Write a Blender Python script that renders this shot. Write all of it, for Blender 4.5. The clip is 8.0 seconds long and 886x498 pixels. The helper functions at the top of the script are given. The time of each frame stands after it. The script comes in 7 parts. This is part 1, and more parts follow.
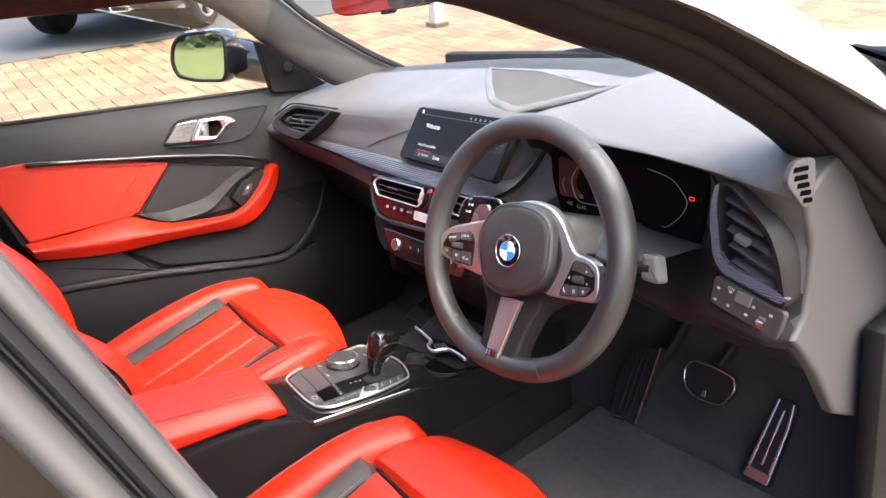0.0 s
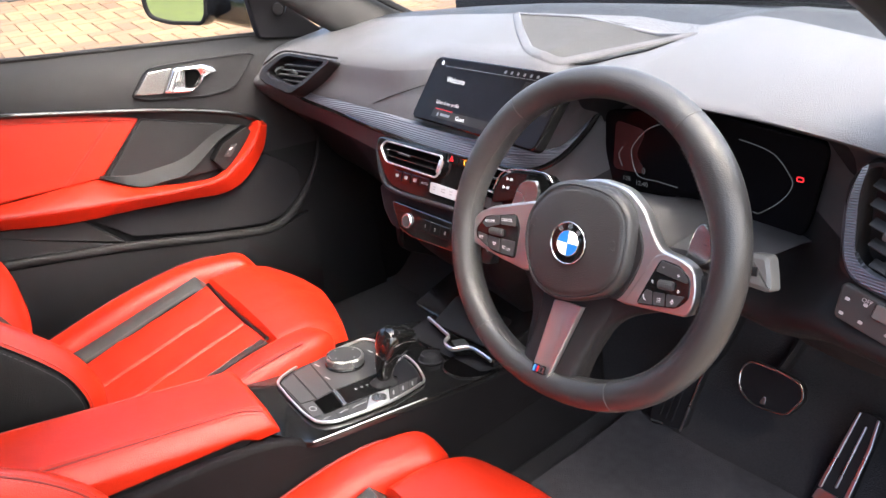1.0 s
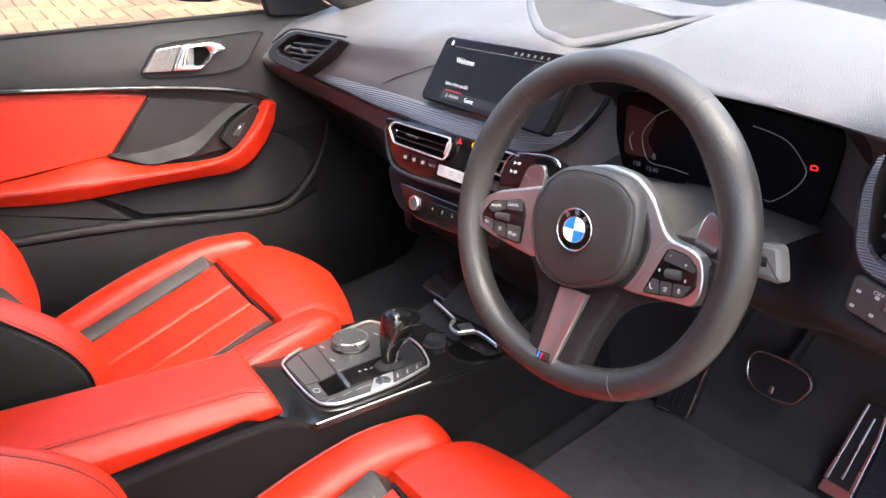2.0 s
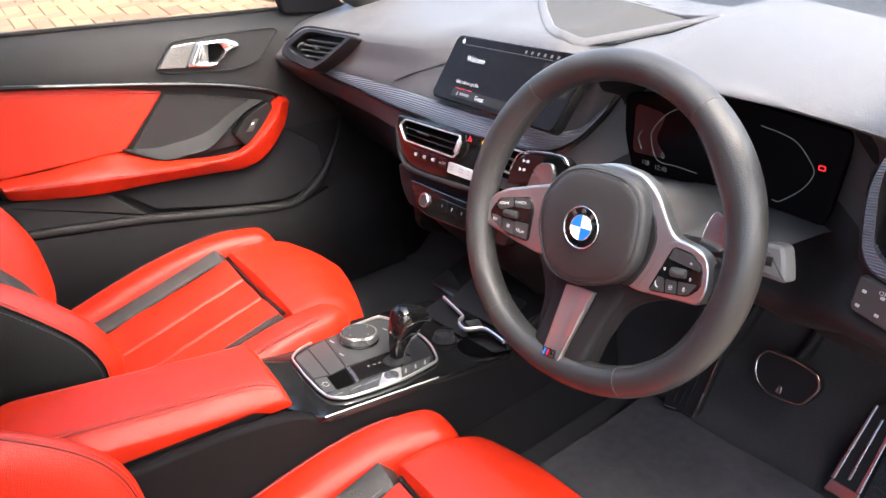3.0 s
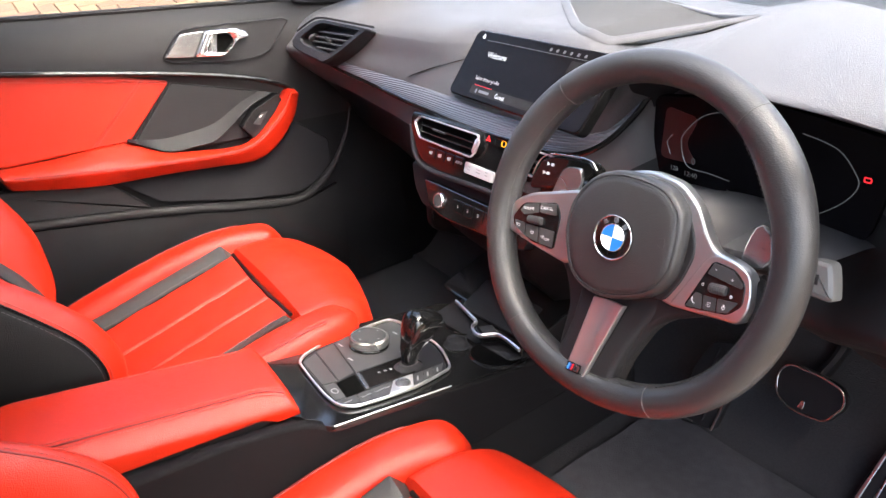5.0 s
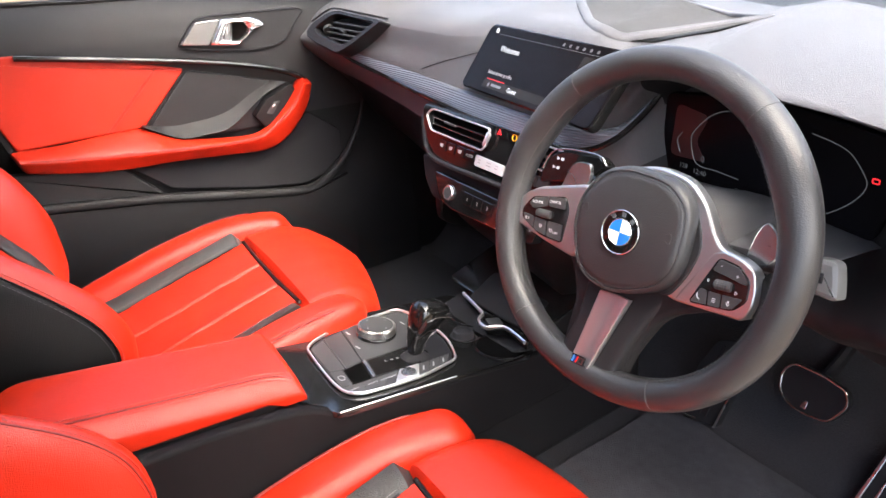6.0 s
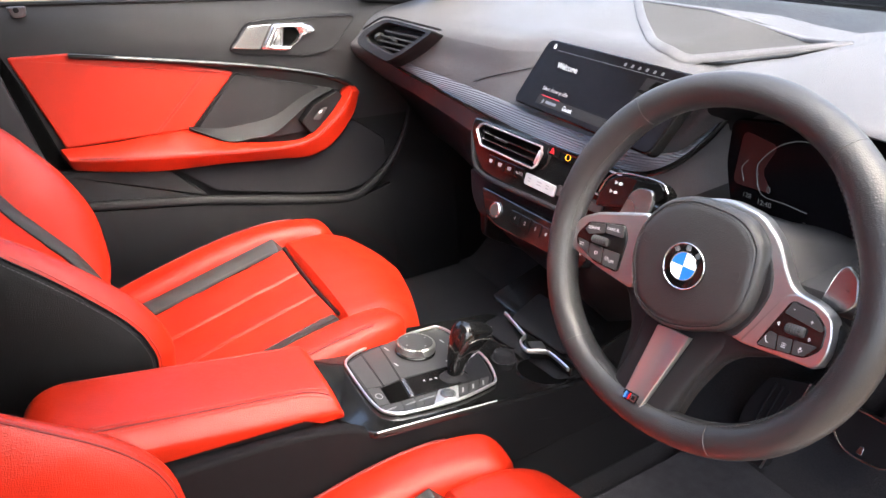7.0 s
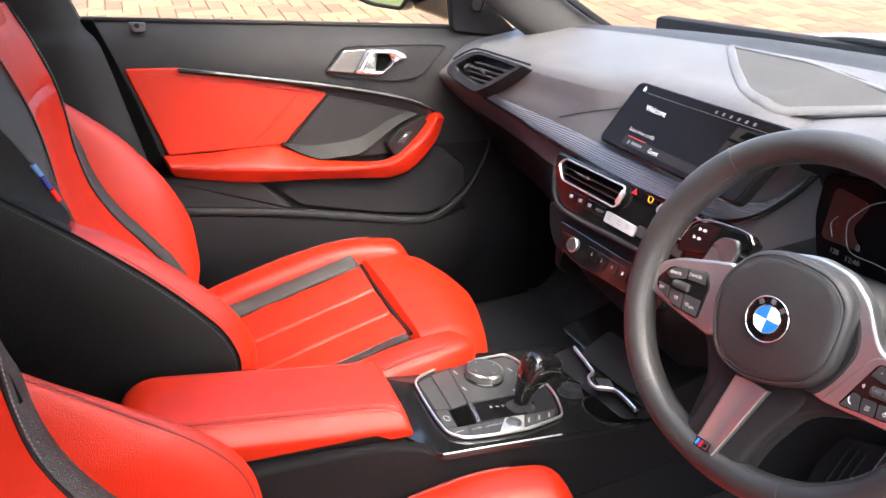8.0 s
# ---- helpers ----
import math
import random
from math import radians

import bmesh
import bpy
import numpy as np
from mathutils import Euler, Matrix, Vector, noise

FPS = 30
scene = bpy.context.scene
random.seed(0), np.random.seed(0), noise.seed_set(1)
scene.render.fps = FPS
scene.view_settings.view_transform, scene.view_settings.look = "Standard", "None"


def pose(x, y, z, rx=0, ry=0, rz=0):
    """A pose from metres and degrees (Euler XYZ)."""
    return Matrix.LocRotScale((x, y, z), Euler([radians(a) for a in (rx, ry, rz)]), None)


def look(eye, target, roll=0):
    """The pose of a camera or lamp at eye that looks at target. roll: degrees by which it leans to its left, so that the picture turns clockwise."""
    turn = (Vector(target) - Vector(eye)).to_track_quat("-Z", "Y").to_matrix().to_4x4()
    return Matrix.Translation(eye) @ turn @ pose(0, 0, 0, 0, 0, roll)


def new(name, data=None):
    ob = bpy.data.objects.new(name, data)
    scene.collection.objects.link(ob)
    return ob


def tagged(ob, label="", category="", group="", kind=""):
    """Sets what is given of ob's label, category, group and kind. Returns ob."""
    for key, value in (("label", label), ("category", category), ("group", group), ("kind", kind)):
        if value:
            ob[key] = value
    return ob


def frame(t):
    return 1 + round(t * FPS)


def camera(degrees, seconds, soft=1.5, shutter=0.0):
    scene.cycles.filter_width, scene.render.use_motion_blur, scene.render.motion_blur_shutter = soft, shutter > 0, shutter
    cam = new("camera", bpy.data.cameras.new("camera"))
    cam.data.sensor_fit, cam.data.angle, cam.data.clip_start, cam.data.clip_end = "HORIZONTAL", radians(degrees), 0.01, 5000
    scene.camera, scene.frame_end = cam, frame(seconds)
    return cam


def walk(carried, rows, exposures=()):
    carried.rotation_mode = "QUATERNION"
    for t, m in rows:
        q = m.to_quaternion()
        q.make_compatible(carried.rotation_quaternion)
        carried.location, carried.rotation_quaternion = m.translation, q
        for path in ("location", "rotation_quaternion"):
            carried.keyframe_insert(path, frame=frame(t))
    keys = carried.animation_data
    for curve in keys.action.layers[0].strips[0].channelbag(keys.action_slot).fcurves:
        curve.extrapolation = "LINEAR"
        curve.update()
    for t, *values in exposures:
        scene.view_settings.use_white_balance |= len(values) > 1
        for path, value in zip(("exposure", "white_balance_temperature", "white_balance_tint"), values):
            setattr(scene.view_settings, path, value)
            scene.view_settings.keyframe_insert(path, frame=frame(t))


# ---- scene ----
cam = camera(64.6, 8.0)
PATH = [
    (0, (1.0147, -0.5053, 1.1673), (-0.5560, 0.4836, 0.4222), -10.16),
    (0.5, (0.8809, -0.4635, 1.1362), (-0.6540, 0.5377, 0.3352), -9.67),
    (1, (0.8134, -0.4395, 1.1287), (-0.7027, 0.5435, 0.2712), -8.98),
    (1.5, (0.8067, -0.4280, 1.1272), (-0.7061, 0.5310, 0.2375), -8.71),
    (3, (0.8190, -0.4288, 1.1303), (-0.7173, 0.4775, 0.2257), -8.65),
    (3.5, (0.8116, -0.4317, 1.1298), (-0.7296, 0.4709, 0.2297), -8.52),
    (4, (0.7919, -0.4310, 1.1295), (-0.7481, 0.4738, 0.2297), -8.26),
    (5.5, (0.7726, -0.4238, 1.1265), (-0.7580, 0.4676, 0.1976), -6.91),
    (6, (0.7812, -0.4314, 1.1285), (-0.7564, 0.4447, 0.1967), -6.38),
    (6.5, (0.7673, -0.4288, 1.1299), (-0.7888, 0.4198, 0.2034), -5.76),
    (7, (0.7455, -0.4328, 1.1318), (-0.8451, 0.3731, 0.2261), -4.83),
    (7.5, (0.7470, -0.4418, 1.1417), (-0.8897, 0.2985, 0.2625), -3.84),
    (8, (0.7532, -0.4621, 1.1513), (-0.9367, 0.2025, 0.3132), -2.65),
]
walk(cam, [(t, look(eye, target, roll)) for t, eye, target, roll in PATH])

# ---- world and sun ----
SUN_EL, SUN_AZ = 55.0, 72.0      # degrees above the horizon; degrees clockwise from straight ahead of the car
world = bpy.data.worlds.new("sky")
scene.world = world
world.use_nodes = True
wn = world.node_tree.nodes
sky = wn.new("ShaderNodeTexSky")
sky.sky_type = "NISHITA"
sky.sun_disc = False
sky.sun_elevation, sky.sun_rotation = radians(SUN_EL), radians(SUN_AZ)
sky.air_density, sky.dust_density = 1.0, 5.0
wn["Background"].inputs["Strength"].default_value = 0.15
world.node_tree.links.new(sky.outputs["Color"], wn["Background"].inputs["Color"])
sun = new("sun", bpy.data.lights.new("sun", "SUN"))
sun.data.energy, sun.data.angle, sun.data.color = 0.60, radians(95), (1.0, 0.95, 0.87)
sun_from = Vector((math.sin(radians(SUN_AZ)) * math.cos(radians(SUN_EL)), math.cos(radians(SUN_AZ)) * math.cos(radians(SUN_EL)), math.sin(radians(SUN_EL))))
sun.matrix_world = look(sun_from * 20, (0, 0, 0))
scene.view_settings.exposure = 2.74


# ---- materials ----
def material(name, color, rough=0.5, metal=0.0, spread=0.0, scale=200.0, bump=0.0, bump_scale=900.0, stain=0.0, coat=0.0, ior=1.5, sheen=0.0, stretch=(1, 1, 1), fold=0.0):
    """Plain surface with grain at a fine scale, stains at a broad one, and a fine relief."""
    m = bpy.data.materials.new(name)
    m.use_nodes = True
    nt = m.node_tree
    n, l = nt.nodes, nt.links
    b = n["Principled BSDF"]
    b.inputs["Metallic"].default_value, b.inputs["IOR"].default_value = metal, ior
    b.inputs["Coat Weight"].default_value = coat
    b.inputs["Coat Roughness"].default_value = 0.04
    b.inputs["Sheen Weight"].default_value = sheen
    tc = n.new("ShaderNodeTexCoord")
    mp = n.new("ShaderNodeMapping")
    mp.inputs["Scale"].default_value = stretch
    l.new(tc.outputs["Object"], mp.inputs["Vector"])
    fine, broad = n.new("ShaderNodeTexNoise"), n.new("ShaderNodeTexNoise")
    fine.inputs["Scale"].default_value, broad.inputs["Scale"].default_value = scale, 7.0
    for q in (fine, broad):
        l.new(mp.outputs["Vector"], q.inputs["Vector"])
    mix = n.new("ShaderNodeMix")
    mix.data_type = "RGBA"
    lo = [max(c * (1 - spread), 0) for c in color]
    hi = [min(c * (1 + spread), 1) for c in color]
    mix.inputs["A"].default_value, mix.inputs["B"].default_value = (*lo, 1), (*hi, 1)
    add = n.new("ShaderNodeMath")
    add.operation = "MULTIPLY_ADD"
    l.new(broad.outputs["Fac"], add.inputs[0])
    add.inputs[1].default_value = 0.6
    half = n.new("ShaderNodeMath")
    half.operation = "MULTIPLY"
    half.inputs[1].default_value = 0.4
    l.new(fine.outputs["Fac"], half.inputs[0])
    l.new(half.outputs[0], add.inputs[2])
    l.new(add.outputs[0], mix.inputs["Factor"])
    l.new(mix.outputs["Result"], b.inputs["Base Color"])
    rr = n.new("ShaderNodeMapRange")
    rr.inputs["To Min"].default_value, rr.inputs["To Max"].default_value = rough * (1 - 0.15 - stain), rough * (1 + 0.15 + stain)
    l.new(broad.outputs["Fac"], rr.inputs["Value"])
    l.new(rr.outputs["Result"], b.inputs["Roughness"])
    if bump:
        bn, bt = n.new("ShaderNodeBump"), n.new("ShaderNodeTexVoronoi")
        bt.inputs["Scale"].default_value = bump_scale
        l.new(mp.outputs["Vector"], bt.inputs["Vector"])
        bn.inputs["Strength"].default_value, bn.inputs["Distance"].default_value = bump, 0.0009
        l.new(bt.outputs["Distance"], bn.inputs["Height"])
        l.new(bn.outputs["Normal"], b.inputs["Normal"])
        if fold:          # soft creases at a broader scale
            cr, cb = n.new("ShaderNodeTexNoise"), n.new("ShaderNodeBump")
            cr.inputs["Scale"].default_value, cr.inputs["Detail"].default_value, cr.inputs["Distortion"].default_value = 38.0, 3.0, 1.2
            l.new(mp.outputs["Vector"], cr.inputs["Vector"])
            cb.inputs["Strength"].default_value, cb.inputs["Distance"].default_value = fold, 0.004
            l.new(cr.outputs["Fac"], cb.inputs["Height"])
            l.new(cb.outputs["Normal"], bn.inputs["Normal"])
    return m


def glow(name, color, strength):
    m = bpy.data.materials.new(name)
    m.use_nodes = True
    b = m.node_tree.nodes["Principled BSDF"]
    b.inputs["Base Color"].default_value = (*[0.2 * c for c in color], 1)
    b.inputs["Emission Color"].default_value, b.inputs["Emission Strength"].default_value = (*color, 1), strength
    b.inputs["Roughness"].default_value = 0.15
    return m


def clear_glass(name, tint=(1, 1, 1)):
    m = bpy.data.materials.new(name)
    m.use_nodes = True
    b = m.node_tree.nodes["Principled BSDF"]
    b.inputs["Base Color"].default_value = (*tint, 1)
    b.inputs["Transmission Weight"].default_value, b.inputs["Roughness"].default_value, b.inputs["IOR"].default_value = 1.0, 0.0, 1.02
    return m


def ridged(name, color, scale, axis):
    """Dark trim with fine parallel ridges that catch the light."""
    m = material(name, color, 0.28, 0.55, 0.2, 300)
    n, l = m.node_tree.nodes, m.node_tree.links
    w, bn, tc = n.new("ShaderNodeTexWave"), n.new("ShaderNodeBump"), n.new("ShaderNodeTexCoord")
    w.wave_type, w.bands_direction = "BANDS", axis
    w.inputs["Scale"].default_value = scale
    l.new(tc.outputs["Object"], w.inputs["Vector"])
    bn.inputs["Strength"].default_value, bn.inputs["Distance"].default_value = 0.9, 0.0012
    l.new(w.outputs["Fac"], bn.inputs["Height"])
    l.new(bn.outputs["Normal"], n["Principled BSDF"].inputs["Normal"])
    return m


RED = material("red_leather", (0.41, 0.0165, 0.0045), 0.35, 0, 0.18, 520, 0.38, 860, 0.14, ior=1.44, fold=0.05)
RED_THREAD = material("red_thread", (0.34, 0.030, 0.022), 0.6, 0, 0.2, 900)
RED_SEAM = material("red_seam", (0.16, 0.010, 0.008), 0.7, 0, 0.2, 900)
BLACK_LEATHER = material("black_leather", (0.0042, 0.0039, 0.0040), 0.46, 0, 0.25, 260, 0.5, 950, 0.12, ior=1.27, fold=0.06)
GREY_LEATHER = material("charcoal_leather", (0.024, 0.0235, 0.022), 0.5, 0, 0.2, 260, 0.8, 700, 0.12, fold=0.2)
THREAD = material("grey_thread", (0.16, 0.15, 0.14), 0.6, 0, 0.2, 900)
DARK_THREAD = material("black_thread", (0.035, 0.033, 0.033), 0.6, 0, 0.2, 900)
WHEEL_LEATHER = material("wheel_leather", (0.024, 0.0235, 0.024), 0.40, 0, 0.2, 260, 0.2, 800, 0.15)
# One plastic in three tones: sheen coloured into SOFT, shade into SOFT_MID and SOFT_LOW
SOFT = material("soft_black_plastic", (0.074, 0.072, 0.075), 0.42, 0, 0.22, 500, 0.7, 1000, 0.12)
SOFT_MID = material("half_shaded_black_plastic", (0.0120, 0.0115, 0.0125), 0.52, 0, 0.15, 400, 0.3, 1400, 0.1, ior=1.36)
SOFT_LOW = material("shaded_black_plastic", (0.0055, 0.0052, 0.0060), 0.55, 0, 0.2, 400, 0.3, 1400, 0.1, ior=1.3)
MATT = material("matt_black_plastic", (0.015, 0.0145, 0.0165), 0.75, 0, 0.2, 400, ior=1.25)
GLOSS = material("gloss_black_plastic", (0.006, 0.006, 0.006), 0.09, 0, 0.2, 60, coat=0.15)
SATIN_CHROME = material("satin_chrome", (0.86, 0.86, 0.86), 0.30, 0.92, 0.03, 300)
SATIN = material("satin_silver", (0.42, 0.415, 0.41), 0.27, 0.95, 0.05, 400, stain=0.1)
SILVER = material("silver_lacquer", (0.55, 0.545, 0.54), 0.30, 0.92, 0.04, 400, stain=0.1)
CHROME = material("chrome", (0.90, 0.90, 0.90), 0.16, 0.95, 0.03, 300)
TRIM = ridged("ridged_dark_trim", (0.14, 0.158, 0.188), 110, "Z")
PAD = material("panel_grey", (0.036, 0.036, 0.037), 0.45, 0, 0.1, 300, ior=1.38)
MAT_PILE = material("mat_pile", (0.052, 0.050, 0.055), 0.95, 0, 0.6, 60, 0.9, 420, ior=1.3)
CARPET = material("carpet", (0.036, 0.035, 0.038), 0.95, 0, 0.5, 300, 0.9, 500, ior=1.2)
RUBBER = material("rubber", (0.014, 0.0135, 0.015), 0.6, 0, 0.2, 200, ior=1.3)
HEADLINE = material("pillar_lining", (0.020, 0.019, 0.019), 0.85, 0, 0.15, 600, 0.3, 1500)
GRILLE = material("speaker_mesh", (0.030, 0.029, 0.028), 0.75, 0, 0.45, 700, 0.6, 600)
WHITE_PAINT = material("white_car_paint", (0.40, 0.40, 0.395), 0.25, 0, 0.03, 30, coat=1.0)
PAINT = material("black_car_paint", (0.012, 0.013, 0.016), 0.10, 0.2, 0.1, 30, coat=1.0)
SCREEN = material("screen_glass", (0.007, 0.0062, 0.0075), 0.12, 0, 0.1, 20, ior=1.11)
SCREEN_GREY = material("screen_grey", (0.020, 0.0190, 0.0195), 0.12, 0, 0.1, 20, ior=1.11)
WHITE_INK = glow("lit_white", (0.9, 0.92, 0.95), 0.20)
DIM_INK = glow("lit_dim", (0.5, 0.52, 0.55), 0.018)
GREY_INK = material("grey_ink", (0.34, 0.34, 0.35), 0.6)
VOID = material("slot_black", (0.003, 0.003, 0.003), 1.0, ior=1.02)
RED_LIT = glow("lit_red", (0.9, 0.03, 0.04), 0.22)
AMBER_LIT = glow("lit_amber", (1.0, 0.42, 0.03), 0.35)
BLUE = material("emblem_blue", (0.02, 0.16, 0.55), 0.2, 0, 0.05, 100, coat=0.6)
WHITE = material("emblem_white", (0.85, 0.85, 0.85), 0.2, 0, 0.05, 100, coat=0.6)
NAVY = material("badge_navy", (0.01, 0.03, 0.2), 0.3)
RED_INK = material("badge_red", (0.6, 0.01, 0.01), 0.3)
GLASS = clear_glass("window_glass", (0.97, 0.99, 0.98))
MIRROR = material("mirror_glass", (0.9, 0.9, 0.9), 0.015, 1.0)
STALK_GREY = material("stalk_grey", (0.10, 0.10, 0.099), 0.35, 0, 0.05, 300)
ALLOY = material("alloy", (0.6, 0.6, 0.6), 0.3, 1.0, 0.05, 60)


# ---- building helpers ----
def mesh_of(verts, faces, smooth=True, sharp=40):
    me = bpy.data.meshes.new("m")
    me.from_pydata([tuple(v) for v in verts], [], faces)
    bm = bmesh.new()
    bm.from_mesh(me)
    bmesh.ops.recalc_face_normals(bm, faces=bm.faces[:])
    bm.to_mesh(me)
    bm.free()
    finish(me, smooth, sharp)
    return me


def finish(me, smooth=True, sharp=40):
    for p in me.polygons:
        p.use_smooth = smooth
    if smooth:
        me.set_sharp_from_angle(angle=radians(sharp))


def as_mesh(bm, smooth=True, sharp=40):
    me = bpy.data.meshes.new("m")
    bmesh.ops.recalc_face_normals(bm, faces=bm.faces[:])
    bm.to_mesh(me)
    bm.free()
    finish(me, smooth, sharp)
    return me


def part(name, me, mat, parent=None, label="", m=None):
    """Links a mesh as one object, under a thing or a part."""
    me.name = name
    me.materials.append(mat)
    ob = new(name, me)
    if m is not None:
        ob.matrix_world = m
    if parent is not None:
        ob.parent = parent
    if label:
        tagged(ob, label)
    return ob


def thing(name, label, category, at=(0, 0, 0), group="", kind=""):
    e = new(name)
    e.empty_display_size = 0.05
    e.location = at
    return tagged(e, label, category, group, kind)


def spline(pts, n):
    """n points on a smooth curve through pts (any dimension)."""
    p = [np.array(q, float) for q in pts]
    p = [2 * p[0] - p[1]] + p + [2 * p[-1] - p[-2]]
    segs = len(p) - 3
    out = []
    for i in range(n):
        u = i / (n - 1) * segs
        k = min(int(u), segs - 1)
        t = u - k
        a, b, c, d = p[k:k + 4]
        out.append(0.5 * (2 * b + (c - a) * t + (2 * a - 5 * b + 4 * c - d) * t * t + (3 * b - a - 3 * c + d) * t ** 3))
    return out


def skin(rows, wrap=False, caps=False, sharp=40):
    """A surface through rows of points; wrap closes each row into a ring."""
    r, c = len(rows), len(rows[0])
    verts = [v for row in rows for v in row]
    faces = []
    for i in range(r - 1):
        for j in range(c if wrap else c - 1):
            k = (j + 1) % c
            faces.append((i * c + j, i * c + k, (i + 1) * c + k, (i + 1) * c + j))
    if caps:
        faces.append(tuple(range(c)))
        faces.append(tuple((r - 1) * c + j for j in range(c)))
    return mesh_of(verts, faces, True, sharp)


def shell(rows, depth, sharp=40):
    """A surface with thickness: depth is a vector by which its back lies off."""
    d = np.array(depth, float)
    rows = [[np.array(v, float) for v in row] for row in rows]
    r, c = len(rows), len(rows[0])
    front = [v for row in rows for v in row]
    verts = front + [v + d for v in front]
    n = r * c
    faces = []
    for i in range(r - 1):
        for j in range(c - 1):
            a, b, e, f = i * c + j, i * c + j + 1, (i + 1) * c + j + 1, (i + 1) * c + j
            faces += [(a, b, e, f), (n + f, n + e, n + b, n + a)]
    rim = [j for j in range(c)] + [i * c + c - 1 for i in range(1, r)] + [(r - 1) * c + j for j in range(c - 2, -1, -1)] + [i * c for i in range(r - 2, 0, -1)]
    for a, b in zip(rim, rim[1:] + rim[:1]):
        faces.append((a, n + a, n + b, b))
    return mesh_of(verts, faces, True, sharp)


def sweep(pts, rx, rz=None, n=24, ring=12, up=(0, 0, 1), closed=False, taper=None, power=2.0, raw=False):
    """A tube along a smooth path; rx sideways, rz along up; taper scales it along its length."""
    rz = rz or rx
    path = [np.array(p, float) for p in pts] if raw else spline(pts, n)
    n = len(path)
    rows = []
    for i in range(n):
        if closed:
            t = path[(i + 1) % n] - path[i - 1]
        else:
            t = path[min(i + 1, n - 1)] - path[max(i - 1, 0)]
        t = t / np.linalg.norm(t)
        s = np.cross(t, up)
        s /= np.linalg.norm(s)
        w = np.cross(s, t)
        k = taper(i / (n - 1)) if taper else 1.0
        row = []
        for j in range(ring):
            a = 2 * math.pi * j / ring
            ca, sa = math.cos(a), math.sin(a)
            e = 2.0 / power
            row.append(path[i] + k * (rx * math.copysign(abs(ca) ** e, ca) * s + rz * math.copysign(abs(sa) ** e, sa) * w))
        rows.append(row)
    if closed:
        rows.append(rows[0])
    return skin(rows, True, not closed)


def rounded(poly, radius, steps=4):
    """A polygon with its corners rounded."""
    out = []
    k = len(poly)
    for i in range(k):
        p, a, b = Vector(poly[i]), Vector(poly[i - 1]), Vector(poly[(i + 1) % k])
        r = min(radius, (a - p).length * 0.45, (b - p).length * 0.45)
        s, e = p + (a - p).normalized() * r, p + (b - p).normalized() * r
        for j in range(steps + 1):
            t = j / steps
            out.append((1 - t) ** 2 * s + 2 * t * (1 - t) * p + t * t * e)
    return out


def plate(poly, depth, m=None, radius=0.0, bevel=0.0, segs=2, steps=4):
    """A flat piece: poly in x and y, from z = 0 up to depth, corners rounded and upper edge bevelled; m places it."""
    pts = rounded(poly, radius, steps) if radius else [Vector(p) for p in poly]
    bm = bmesh.new()
    vs = [bm.verts.new((p[0], p[1], 0)) for p in pts]
    f = bm.faces.new(vs)
    ext = bmesh.ops.extrude_face_region(bm, geom=[f])
    top = [v for v in ext["geom"] if isinstance(v, bmesh.types.BMVert)]
    bmesh.ops.translate(bm, verts=top, vec=(0, 0, depth))
    if bevel:
        ts = set(top)
        edges = [e for e in bm.edges if e.verts[0] in ts and e.verts[1] in ts]
        bmesh.ops.bevel(bm, geom=edges, offset=bevel, segments=segs, profile=0.5, affect="EDGES")
    if m is not None:
        bmesh.ops.transform(bm, matrix=m, verts=bm.verts[:])
    me = as_mesh(bm, True, 35)
    for p in sorted(me.polygons, key=lambda q: -q.area)[:2]:
        p.use_smooth = False
    return me


def ring_plate(poly, width, depth, m=None, radius=0.01, bevel=0.001):
    """A frame of constant width inside the outline poly."""
    pts = rounded(poly, radius)
    if sum(a.x * b.y - b.x * a.y for a, b in zip(pts, pts[1:] + pts[:1])) < 0:
        pts.reverse()
    k = len(pts)
    inner = []
    for i in range(k):
        t = (pts[(i + 1) % k] - pts[i - 1])
        t = t.normalized() if t.length > 1e-9 else Vector((1, 0))
        inner.append(pts[i] + Vector((-t.y, t.x)) * width)
    verts, faces = [], []
    for z, a in ((0, 0.0), (depth - bevel, 0.0), (depth, 0.25), (depth, 0.75), (depth - bevel, 1.0), (0, 1.0)):
        verts += [Vector((*(o.lerp(i_, a)), z)) for o, i_ in zip(pts, inner)]
    for r in range(6):
        for j in range(k):
            j2, r2 = (j + 1) % k, (r + 1) % 6
            faces.append((r * k + j, r * k + j2, r2 * k + j2, r2 * k + j))
    if m is not None:
        verts = [m @ v for v in verts]
    return mesh_of(verts, faces, True, 35)


def box(sx, sy, sz, bevel=0.004, m=None, segs=2):
    bm = bmesh.new()
    bmesh.ops.create_cube(bm, size=1)
    bmesh.ops.scale(bm, vec=(sx, sy, sz), verts=bm.verts[:])
    bmesh.ops.bevel(bm, geom=bm.edges[:], offset=min(bevel, 0.45 * min(sx, sy, sz)), segments=segs, profile=0.5, affect="EDGES")
    if m is not None:
        bmesh.ops.transform(bm, matrix=m, verts=bm.verts[:])
    return as_mesh(bm, True, 35)


def lathe(profile, m=None, segs=40, teeth=0, depth=0.0):
    """Turned about z: profile of (radius, height); teeth knurl it."""
    rows = []
    for r, z in profile:
        row = []
        for j in range(segs):
            a = 2 * math.pi * j / segs
            k = r + (depth if teeth and j % 2 else 0)
            v = Vector((k * math.cos(a), k * math.sin(a), z))
            row.append(m @ v if m is not None else v)
        rows.append(row)
    return skin(rows, True, True, 30)


